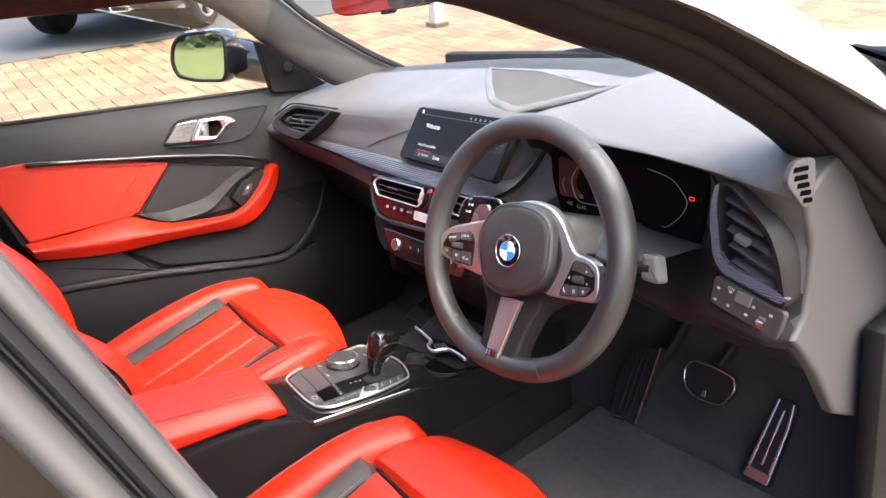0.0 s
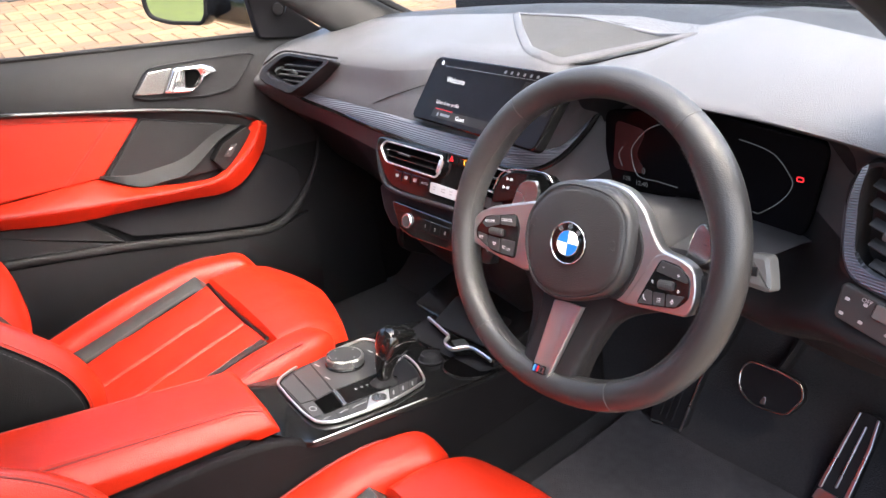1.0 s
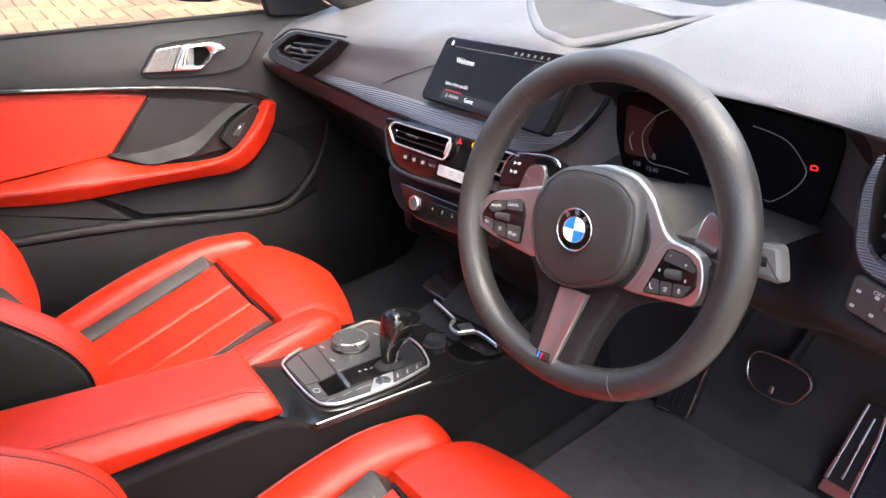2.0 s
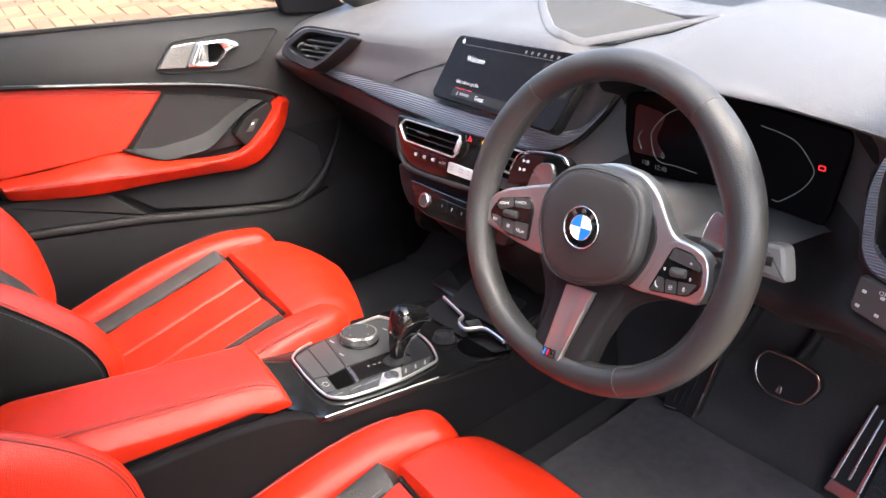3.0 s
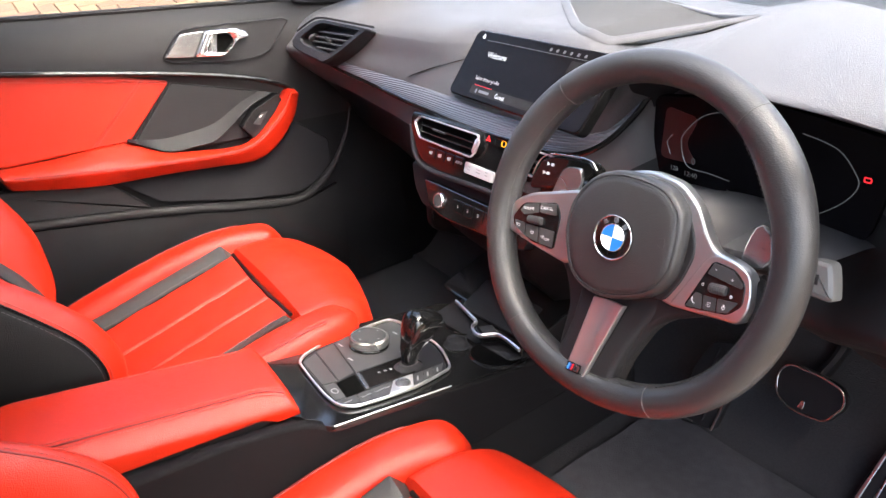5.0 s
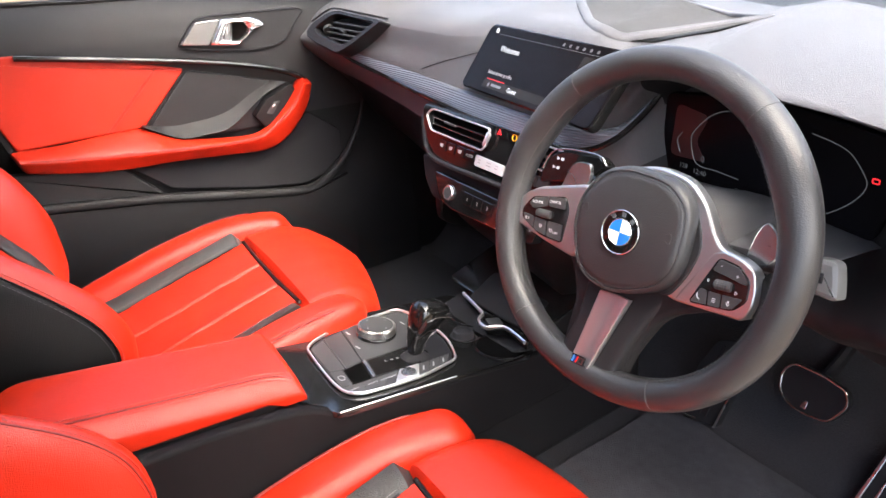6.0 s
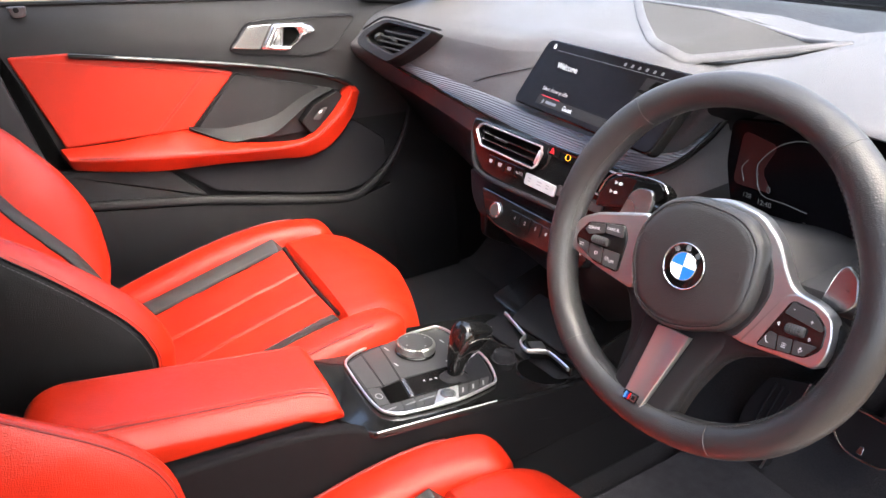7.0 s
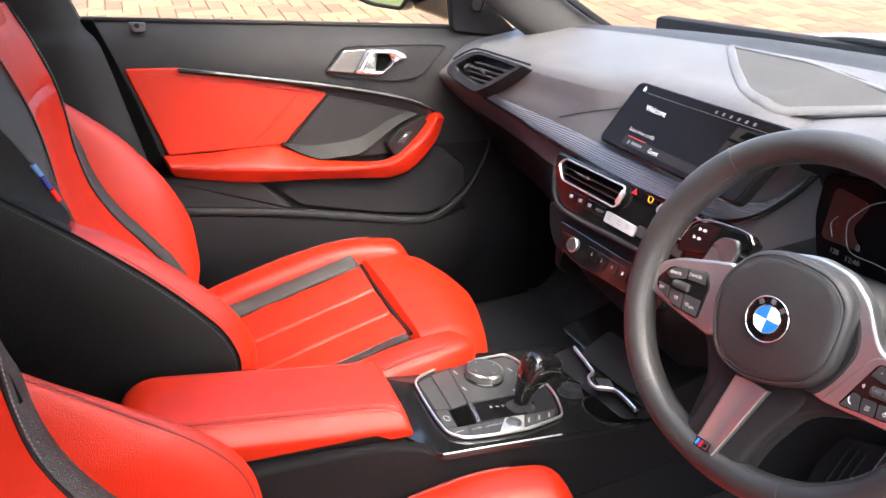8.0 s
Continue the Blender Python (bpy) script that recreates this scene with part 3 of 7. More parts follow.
writing("title_text", "Welcome", 0.0122, WHITE_INK, screen_m @ pose(0.072, 0.066, 0.0004), screen)
writing("menu_text", "Select driver profile", 0.0078, GREY_INK, screen_m @ pose(0.062, 0.031, 0.0004), screen)
writing("menu_text", "Guest", 0.0095, WHITE_INK, screen_m @ pose(0.125, 0.0125, 0.0004), screen)
on(screen, "name_bar", plate([(0.082, 0.0135), (0.108, 0.0135), (0.1085, 0.0175), (0.0825, 0.0175)], 0.0004, screen_m), DIM_INK)
on(screen, "status_line", plate([(0.056, 0.0895), (0.315, 0.0895), (0.315, 0.0901), (0.056, 0.0901)], 0.0004, screen_m), DIM_INK)
on(screen, "profile_icon", plate([(0.0725, 0.0120), (0.0765, 0.0120), (0.0775, 0.0165), (0.0755, 0.0185), (0.0735, 0.0165)], 0.0004, screen_m), DIM_INK)
on(screen, "home_icon", plate([(0.044, 0.091), (0.050, 0.091), (0.050, 0.0955), (0.047, 0.0985), (0.044, 0.0955)], 0.0004, screen_m), WHITE_INK)
on(screen, "selection_band", plate([(0.058, 0.0095), (0.255, 0.0095), (0.260, 0.0225), (0.061, 0.0225)], 0.0002, screen_m), SCREEN_GREY)
on(screen, "selection_line", plate([(0.066, 0.0228), (0.112, 0.0228), (0.112, 0.0236), (0.066, 0.0236)], 0.0003, screen_m), RED_LIT)
for k in range(6):
    on(screen, "status_icon", plate([(0.205 + 0.014 * k, 0.0925), (0.2095 + 0.014 * k, 0.0925), (0.2105 + 0.014 * k, 0.0968), (0.2065 + 0.014 * k, 0.0968)], 0.0004, screen_m, 0.001), DIM_INK)
for poly_, mat_ in (([(0.246, 0.048), (0.318, 0.046), (0.328, 0.086), (0.256, 0.086)], SCREEN_GREY), ([(0.266, 0.074), (0.314, 0.073), (0.318, 0.084), (0.274, 0.084)], VOID), ([(0.251, 0.0665), (0.316, 0.0650), (0.317, 0.0685), (0.252, 0.0700)], VOID), ([(0.256, 0.0520), (0.306, 0.0508), (0.308, 0.0600), (0.258, 0.0615)], VOID)):
    on(screen, "picture_panel", plate(poly_, 0.0003 if mat_ is SCREEN_GREY else 0.0005, screen_m, 0.002), mat_)
for y in (0.0545, 0.0575):
    on(screen, "picture_line", plate([(0.259, y), (0.305, y - 0.001), (0.305, y - 0.0002), (0.259, y + 0.0008)], 0.0007, screen_m), GREY_INK)

# ridged trim strip from the far vent past the screen and up to the cluster
trim_path = [(-0.545, 0.148, 0.842), (-0.50, 0.152, 0.838), (-0.38, 0.162, 0.826), (-0.25, 0.163, 0.815), (-0.10, 0.156, 0.812), (0.05, 0.156, 0.812), (0.12, 0.170, 0.808), (0.155, 0.195, 0.818), (0.180, 0.225, 0.850), (0.196, 0.245, 0.884)]
tw = [0.005, 0.010, 0.0135, 0.0145, 0.0150, 0.0150, 0.013, 0.009, 0.007, 0.004]
path = spline([(*p, w) for p, w in zip(trim_path, tw)], 90)
trows = []
for x, y, z, w in path:
    trows.append([(x, y + w * a * 0.55 - 0.004 * math.cos(a * 1.5), z + w * a * 0.85) for a in np.linspace(-1, 1, 7)])
on(dash, "trim_strip", shell(trows, (0, 0.012, 0)), TRIM, "ridged blue-grey trim strip")
on(dash, "trim_edge", sweep([(x, y - w * 0.5, z - w * 0.85 - 0.002) for x, y, z, w in path[::4]], 0.003, 0.0045, 60, 8), GLOSS)

# dash top: speaker grille with its raised surround, seams
gp = [(-0.200, 0.452), (-0.085, 0.355), (0.030, 0.266), (0.070, 0.246), (0.105, 0.246), (0.270, 0.336), (0.165, 0.392), (-0.020, 0.443)]


def column_z(i, y):
    r = np.array(rows[i][:25])
    return float(np.interp(y, r[::-1, 1], r[::-1, 2]))


def top_z(x, y):
    u = float(np.clip((x - fine_x[0]) / (fine_x[1] - fine_x[0]), 0, len(fine_x) - 1.001))
    i = int(u)
    return column_z(i, y) + (column_z(i + 1, y) - column_z(i, y)) * (u - i)


def drape_fill(poly, lift, n=22, m=34):
    """The inside of an outline, laid on the dash top."""
    ys = [p[1] for p in poly]
    out = []
    for y in np.linspace(min(ys) + 0.002, max(ys) - 0.002, n):
        hits = sorted(a[0] + (b[0] - a[0]) * (y - a[1]) / (b[1] - a[1]) for a, b in zip(poly, poly[1:] + poly[:1]) if (a[1] - y) * (b[1] - y) < 0)
        out.append([(x, y, top_z(x, y) + lift) for x in np.linspace(hits[0], hits[-1], m)])
    return out


g_line = [tuple(q) for q in rounded(gp, 0.012, 5)]
on(dash, "speaker_grille", shell(drape_fill(g_line, 0.0016), (0, 0, -0.002), 60), GRILLE, "fine grey speaker mesh")
def inset_line(poly, d):
    """A closed outline moved inwards by d."""
    out = []
    for a, b, c in zip(poly[-1:] + poly[:-1], poly, poly[1:] + poly[:1]):
        t = (Vector(c) - Vector(a)).normalized()
        out.append((b[0] - t.y * d, b[1] + t.x * d))
    return out


turn_ = sum(p[0] * q[1] - q[0] * p[1] for p, q in zip(g_line, g_line[1:] + g_line[:1])) > 0
g_ring = [inset_line(g_line if turn_ else g_line[::-1], d) for d in (-0.004, -0.003, 0.000, 0.0075, 0.0095, 0.0105)]
frame_rows = [[(x, y, top_z(x, y) + h) for x, y in ring] for ring, h in zip(g_ring, (-0.001, 0.0012, 0.0030, 0.0044, 0.0034, 0.0005))]
on(dash, "grille_frame", skin(frame_rows, True, False, 30), SOFT, "flat bevelled frame of the speaker grille")


def facet_point(x, z):
    """A point on the dash front below its crease."""
    i = int(np.clip(np.searchsorted(fine_x, x), 0, len(fine_x) - 1))
    r = np.array(rows[i][14:32])
    return (x, float(np.interp(z, r[::-1, 2], r[::-1, 1])) - 0.0012, z)


seam_line = [facet_point(x, z) for x, z in ((-0.285, 0.840), (-0.240, 0.855), (-0.190, 0.869), (-0.135, 0.884))]
seam_ob = on(dash, "seam", sweep(seam_line, 0.0008, 0.0008, 30, 6), SOFT_LOW)
stitches([(x, y - 0.001, z + 0.003) for x, y, z in seam_line], DARK_THREAD, "seam_stitching", seam_ob, 34, 0.003, 0.0004)

# far-side air vent
vm = frame_of((-0.66, 0.100, 0.865), (0.30, 0.075, 0.045), (0.0, 0.03, 0.06)) @ pose(0, 0, -0.008)


def bezel(parent, name, outer, inner, m, top, mat, label="", back=-0.02, sink=-0.014):
    """A frame between two outlines with as many corners each, with a hollow inside."""
    o_, i_ = rounded(outer, 0.014, 5), rounded(inner, 0.008, 5)
    rows_ = []
    for pts, z in ((o_, back), (o_, top * 0.6), ([a.lerp(q, 0.18) for a, q in zip(o_, i_)], top), ([a.lerp(q, 0.88) for a, q in zip(o_, i_)], top), (i_, top - 0.003), (i_, sink)):
        rows_.append([m @ Vector((p[0], p[1], z)) for p in pts])
    ob = on(parent, name, skin(rows_, True, False, 30), mat, label)
    on(ob, "duct", plate([tuple(p) for p in inner], 0.002, m @ pose(0, 0, sink)), MATT)
    return ob


lv = bezel(dash, "air_vent", [(0.0252, 0.0046), (0.0471, 0.0246), (0.0965, 0.0404), (0.1288, 0.0425), (0.2781, 0.0073), (0.1953, -0.0310), (0.1458, -0.0460), (0.0636, -0.0165)], [(0.0641, 0.0121), (0.080, 0.0190), (0.1165, 0.0320), (0.1379, 0.0329), (0.2523, 0.0058), (0.1689, -0.0279), (0.152, -0.0255), (0.0788, -0.0002)], vm, 0.012, SOFT_MID, "charcoal air vent set into the dashboard end")
for (ax, ay), (bx, by) in (((0.116, 0.022), (0.240, -0.002)), ((0.106, 0.013), (0.226, -0.010)), ((0.098, 0.005), (0.210, -0.017)), ((0.110, -0.008), (0.190, -0.024))):
    a_, b_ = Vector((ax, ay)), Vector((bx, by))
    on(lv, "slat", box((b_ - a_).length, 0.0022, 0.010, 0.0008, vm @ pose((ax + bx) / 2, (ay + by) / 2, 0.002, 20, 0, math.degrees(math.atan2(by - ay, bx - ax)))), PAD)
on(lv, "slider", box(0.020, 0.006, 0.008, 0.002, vm @ pose(0.152, 0.001, 0.006, 0, 0, -30)), PAD)
on(lv, "thumb_wheel", lathe([(0.0001, -0.003), (0.010, -0.003), (0.010, 0.003), (0.0001, 0.003)], vm @ pose(0.098, 0.010, 0.002, 90, 0, 40), 32, 1, 0.0006), PAD)
on(lv, "shadow_slot", sweep([tuple(vm @ Vector(p)) for p in ((0.050, 0.0275, 0.0115), (0.098, 0.0425, 0.0125), (0.130, 0.0440, 0.0130), (0.200, 0.0290, 0.0130), (0.290, 0.0085, 0.010))], 0.0020, 0.0020, 20, 6), MATT)

# centre vents, climate strip and audio strip
cm = frame_of((-0.203, 0.140, 0.787), (0.20, 0.012, -0.001), (0, 0.035, 0.09))
on(dash, "stack_face", plate([(-0.020, 0.012), (0.345, 0.012), (0.345, -0.034), (0.300, -0.072), (0.060, -0.074), (0.018, -0.058), (-0.018, -0.012)], 0.010, cm @ pose(0, 0, -0.002), 0.012, 0.003), GLOSS, "gloss black centre panel")


def centre_vent(x0, x1):
    line = [(x0, -0.004), (x0 + 0.012, 0.009), (x1, 0.006), (x1, -0.018), (x1 - 0.010, -0.031), (x0 + 0.020, -0.027)]
    v = on(dash, "air_vent", ring_plate(line, 0.0021, 0.0036, cm @ pose(0, 0, 0.0155), 0.006, 0.0012), SATIN_CHROME, "chrome-rimmed centre air vent")
    on(v, "surround", ring_plate([(x + 0.0004 * (1 if x < (x0 + x1) / 2 else -1), y) for x, y in line], 0.0034, 0.0110, cm @ pose(0, 0, 0.0050), 0.006, 0.0008), GLOSS)
    on(v, "duct", plate([(x0 + 0.010, 0.006), (x1 - 0.003, 0.003), (x1 - 0.008, -0.028), (x0 + 0.020, -0.024)], 0.002, cm @ pose(0, 0, 0.0085)), VOID)
    for dy in (-0.016, -0.006):
        on(v, "slat", box(x1 - x0 - 0.026, 0.0022, 0.006, 0.0009, cm @ pose((x0 + x1) / 2 + 0.003, dy, 0.0125, 20, 0, -1.5)), GLOSS)
    on(v, "slider", box(0.030, 0.0032, 0.006, 0.0012, cm @ pose(x0 + 0.4 * (x1 - x0), -0.0075, 0.0155, 0, 0, -2)), PAD)
    on(v, "chrome_end", box(0.0085, 0.023, 0.006, 0.0026, cm @ pose(x1 - 0.004, -0.012, 0.0165, 0, 0, -14)), SATIN_CHROME)
    return v


centre_vent(0.006, 0.168)
centre_vent(0.236, 0.340)
on(dash, "hazard_switch", plate([(0.172, 0.011), (0.198, 0.010), (0.198, -0.004), (0.172, -0.003)], 0.003, cm @ pose(0, 0, 0.008), 0.002, 0.0005), GLOSS)
on(dash, "hazard_triangle", ring_plate([(0.1775, 0.000), (0.1875, 0.000), (0.1825, 0.0085)], 0.0016, 0.001, cm @ pose(0, 0, 0.011), 0.0005), RED_LIT)
on(dash, "start_switch", plate([(0.200, 0.010), (0.230, 0.009), (0.230, -0.005), (0.200, -0.004)], 0.003, cm @ pose(0, 0, 0.008), 0.002, 0.0005), GLOSS)
on(dash, "start_ring", ring_plate([(0.216 + 0.0050 * math.cos(a), 0.0025 + 0.0050 * math.sin(a)) for a in np.linspace(0, 2 * math.pi, 16, endpoint=False)], 0.0008, 0.001, cm @ pose(0, 0, 0.011), 0.001), AMBER_LIT)
for k in range(4):
    x = 0.044 + 0.0238 * k
    on(dash, "climate_button", plate([(x, -0.036), (x + 0.022, -0.036), (x + 0.022, -0.052), (x, -0.052)], 0.004, cm @ pose(0, 0, 0.007), 0.002, 0.0008), GLOSS)
    if k == 3:
        writing("button_text", "AUTO", 0.006, GREY_INK, cm @ pose(x + 0.003, -0.0465, 0.0112), dash)
    else:
        on(dash, "button_mark", plate([(x + 0.006, -0.042), (x + 0.015, -0.041), (x + 0.014, -0.047), (x + 0.007, -0.047)], 0.0004, cm @ pose(0, 0, 0.0111), 0.001), GREY_INK)
on(dash, "climate_display", plate([(0.141, -0.039), (0.208, -0.041), (0.208, -0.057), (0.141, -0.056)], 0.004, cm @ pose(0, 0, 0.007), 0.003, 0.0008), material("backlit_strip", (0.36, 0.37, 0.39), 0.25), "pale reflective climate display strip")
for k, w in enumerate((0.006, 0.010, 0.006)):
    x = 0.149 + 0.020 * k
    for dy in (0.0, 0.0042):
        on(dash, "display_mark", plate([(x, -0.0500 + dy), (x + w, -0.0502 + dy), (x + w, -0.0488 + dy), (x, -0.0486 + dy)], 0.0003, cm @ pose(0, 0, 0.0111), 0.0003), material("display_grey", (0.16, 0.16, 0.17), 0.4))
for k in range(4):
    x = 0.212 + 0.022 * k
    on(dash, "climate_button", plate([(x, -0.037), (x + 0.022, -0.038), (x + 0.022, -0.053), (x, -0.053)], 0.004, cm @ pose(0, 0, 0.007), 0.002, 0.0008), PAD)
on(dash, "climate_rail", sweep([tuple(cm @ Vector(p)) for p in ((-0.019, -0.012, 0.004), (0.014, -0.056, 0.010), (0.06, -0.071, 0.012), (0.20, -0.070, 0.012), (0.31, -0.070, 0.010))], 0.004, 0.004, 40, 8), SOFT_MID)
am = frame_of((-0.152, 0.106, 0.694), (0.20, 0.012, -0.004), (0, 0.035, 0.09))
on(dash, "stack_bridge", plate([(-0.012, -0.070), (0.300, -0.070), (0.290, -0.130), (0.040, -0.135), (0.010, -0.110)], 0.018, cm @ pose(0, 0, -0.020), 0.012, 0.004), SOFT_LOW)
on(dash, "audio_panel", plate([(-0.004, 0.012), (0.250, 0.010), (0.245, -0.030), (0.060, -0.036), (0.024, -0.028)], 0.020, am @ pose(0, 0, -0.012), 0.008, 0.002), GLOSS, "gloss black audio control strip")
knob = on(dash, "volume_knob", lathe([(0.0001, 0.0), (0.0125, 0.0), (0.0125, 0.003), (0.0116, 0.0042), (0.0096, 0.0042), (0.0092, 0.0030), (0.0001, 0.0030)], am @ pose(0.046, -0.012, 0.008), 36), CHROME, "chrome-ringed volume knob")
on(knob, "knob_face", lathe([(0.0001, 0.0), (0.0091, 0.0), (0.0088, 0.0006), (0.0001, 0.0008)], am @ pose(0.046, -0.012, 0.0118), 28), PAD)
for k in range(7):
    x = 0.083 + 0.024 * k
    on(dash, "audio_button", plate([(x, 0.001), (x + 0.0225, 0.001), (x + 0.0225, -0.018), (x, -0.018)], 0.003, am @ pose(0, 0, 0.007), 0.002, 0.0006), GLOSS)
    if k < 3:
        writing("button_text", str(k + 1), 0.0075, GREY_INK, am @ pose(x + 0.009, -0.0112, 0.0102), dash)
    else:
        on(dash, "button_mark", plate([(x + 0.0095, -0.006), (x + 0.0125, -0.006), (x + 0.0125, -0.011), (x + 0.0095, -0.011)], 0.0003, am @ pose(0, 0, 0.0101)), GREY_INK)
on(dash, "stack_flank", plate([(0.13, 0.775), (0.15, 0.77), (0.12, 0.70), (0.11, 0.58), (0.30, 0.46), (0.33, 0.62)], 0.012, Matrix(((0, 0, 1, -0.232), (1, 0, 0, 0.03), (0, 1, 0, 0), (0, 0, 0, 1))), 0.02, 0.004), SOFT_LOW)

# driver's cluster, hood mouth and the near vent
km = Matrix(((1, 0, 0, 0), (0, 0, -1, 0.252), (0, 1, 0, 0), (0, 0, 0, 1)))
cluster = on(dash, "driver_display", plate([(0.196, 0.868), (0.190, 0.765), (0.43, 0.738), (0.470, 0.765), (0.488, 0.868), (0.34, 0.886)], 0.008, km, 0.012, 0.002), SCREEN, "dark digital instrument cluster, lit dimly")
k2 = km @ pose(0, 0, 0.0082)


def glow_line(pts, r, mat, n=40):
    return on(cluster, "dial_line", sweep([tuple(k2 @ Vector((*p, 0.0006))) for p in pts], r, r, n, 5, up=(0, 1, 0.01)), mat)


glow_line([(0.315, 0.862), (0.290, 0.863), (0.264, 0.852), (0.243, 0.830), (0.238, 0.815), (0.248, 0.788), (0.28, 0.786), (0.308, 0.784)], 0.0006, DIM_INK)
glow_line([(0.389, 0.859), (0.412, 0.855), (0.431, 0.848), (0.446, 0.832), (0.452, 0.818), (0.441, 0.798), (0.418, 0.778), (0.408, 0.777)], 0.0006, DIM_INK)
glow_line([(0.224, 0.823), (0.217, 0.812), (0.222, 0.797)], 0.0005, DIM_INK, 12)
writing("clock_text", "12:40", 0.0090, DIM_INK, k2 @ pose(0.243, 0.7745, 0.0004), cluster)
writing("range_text", "128", 0.0085, DIM_INK, k2 @ pose(0.222, 0.7775, 0.0004), cluster)
writing("speed_text", "0", 0.012, DIM_INK, k2 @ pose(0.2535, 0.7915, 0.0004), cluster)
writing("distance_text", "Total", 0.0065, GREY_INK, k2 @ pose(0.305, 0.768, 0.0004), cluster)
writing("distance_text", "05258", 0.0080, DIM_INK, k2 @ pose(0.3245, 0.7672, 0.0004), cluster)
on(cluster, "brake_light", ring_plate([(0.4555, 0.823), (0.4635, 0.823), (0.4635, 0.829), (0.4555, 0.829)], 0.0014, 0.0006, k2, 0.002), RED_LIT)
on(cluster, "left_dial", plate([(0.214, 0.858), (0.206, 0.790), (0.262, 0.792), (0.244, 0.815), (0.262, 0.850)], 0.0003, k2 @ pose(0, 0, -0.0002), 0.01), material("dial_red", (0.05, 0.012, 0.012), 0.5))

rm = frame_of((0.547, 0.180, 0.744), (0.1, -0.014, 0.0), (0.0, -0.01, 0.1))
rv = bezel(dash, "air_vent", [(0.0134, 0.1481), (0.033, 0.1567), (0.0837, 0.1059), (0.0934, 0.0708), (0.0993, 0.0095), (0.0118, 0.0232), (-0.0057, 0.0356), (-0.0007, 0.1239)], [(0.0203, 0.146), (0.0324, 0.1505), (0.0769, 0.0993), (0.0843, 0.082), (0.0879, 0.0222), (0.0252, 0.034), (0.011, 0.0487), (0.012, 0.0978)], rm, 0.010, SOFT_MID, "charcoal air vent frame")
for k, (x0, x1) in enumerate(((0.020, 0.056), (0.018, 0.070), (0.018, 0.078), (0.018, 0.082), (0.020, 0.084))):
    on(rv, "slat", box(x1 - x0, 0.0024, 0.010, 0.001, rm @ pose((x0 + x1) / 2, 0.124 - 0.021 * k, 0.000, 25, 0, -18)), PAD)
on(rv, "vent_trim", shell([[(rm @ Vector((x + dx * wd, y + dy * wd, 0.010 + h))) for dx, dy, h in ((-0.007, -0.005, -0.003), (0.000, 0.000, 0.003), (0.008, 0.006, 0.000))] for x, y, wd in spline([(0.016, 0.147, 0.5), (0.006, 0.115, 0.9), (0.003, 0.075, 1.0), (0.005, 0.050, 1.0), (0.018, 0.034, 1.5), (0.055, 0.027, 1.8), (0.092, 0.020, 1.2)], 40)], (0, 0.006, 0)), TRIM, "ridged grey vent surround")
on(rv, "slider", box(0.018, 0.008, 0.010, 0.002, rm @ pose(0.046, 0.086, 0.010, 0, 0, -16)), STALK_GREY)
sm = frame_of((0.545, 0.160, 0.742), (0.08, -0.004, -0.014), (0.0, 0.02, 0.08))
sw = on(dash, "light_switch_panel", plate([(0, 0.030), (0.095, 0.026), (0.095, -0.010), (0.004, -0.004)], 0.008, sm, 0.006, 0.002), PAD, "dark panel of headlamp switches")
for x, y in ((0.008, 0.016), (0.008, 0.001), (0.024, 0.018), (0.026, 0.001), (0.050, 0.001), (0.056, 0.014), (0.078, 0.014)):
    on(sw, "switch_mark", plate([(x, y), (x + 0.004, y), (x + 0.004, y + 0.003), (x, y + 0.003)], 0.0004, sm @ pose(0, 0, 0.008), 0.001), GREY_INK)
on(sw, "auto_switch", plate([(0.034, 0.012), (0.054, 0.012), (0.054, 0.026), (0.034, 0.026)], 0.003, sm @ pose(0, 0, 0.007), 0.002, 0.001), STALK_GREY)
on(sw, "thumb_wheel", lathe([(0.0001, -0.004), (0.007, -0.004), (0.007, 0.004), (0.0001, 0.004)], sm @ pose(0.072, 0.002, 0.006, 0, 90, 0), 24, 1, 0.0007), SATIN)
writing("switch_text", "OFF", 0.0055, GREY_INK, sm @ pose(0.021, 0.0215, 0.0082), sw)
# end vent towards the door
em = frame_of((0.650, 0.158, 0.860), (0.006, 0.05, 0.0), (0.0, -0.012, 0.06))
ev = on(dash, "window_vent", plate([(-0.030, 0.054), (-0.018, 0.074), (0.014, 0.070), (0.017, 0.022), (0.000, 0.017)], 0.006, em @ pose(0, 0, 0.002), 0.008, 0.002), SOFT, "slotted demister vent in the dash end")
for k in range(5):
    x, y = (-0.021, -0.019, -0.014, -0.009, -0.004)[k], 0.062 - 0.0092 * k
    # flat black plates drawn for the shade inside the slots
    on(ev, "slot", plate([(x, y), (x + 0.023 - 0.002 * k, y - 0.003), (x + 0.023 - 0.002 * k, y + 0.0025), (x + 0.001, y + 0.0055)], 0.002, em @ pose(0, 0, 0.0068), 0.0015, 0.0005), VOID)
# lower driver panel and column shroud
low = [[(x, y, z) for x, (y, z) in zip(np.linspace(0.10, 0.640, 12), [(yy, zz)] * 12)] for yy, zz in ((0.200, 0.70), (0.195, 0.68), (0.215, 0.645), (0.28, 0.60), (0.40, 0.57))]
# knee panel in the darker tone, its shade put into the colour
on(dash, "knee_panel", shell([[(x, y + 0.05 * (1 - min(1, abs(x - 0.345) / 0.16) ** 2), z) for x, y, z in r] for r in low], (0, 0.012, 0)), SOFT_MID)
on(dash, "column_shroud", sweep([(0.345, 0.045, 0.800), (0.345, 0.12, 0.772), (0.345, 0.24, 0.725)], 0.055, 0.048, 14, 20, power=3.0), SOFT)
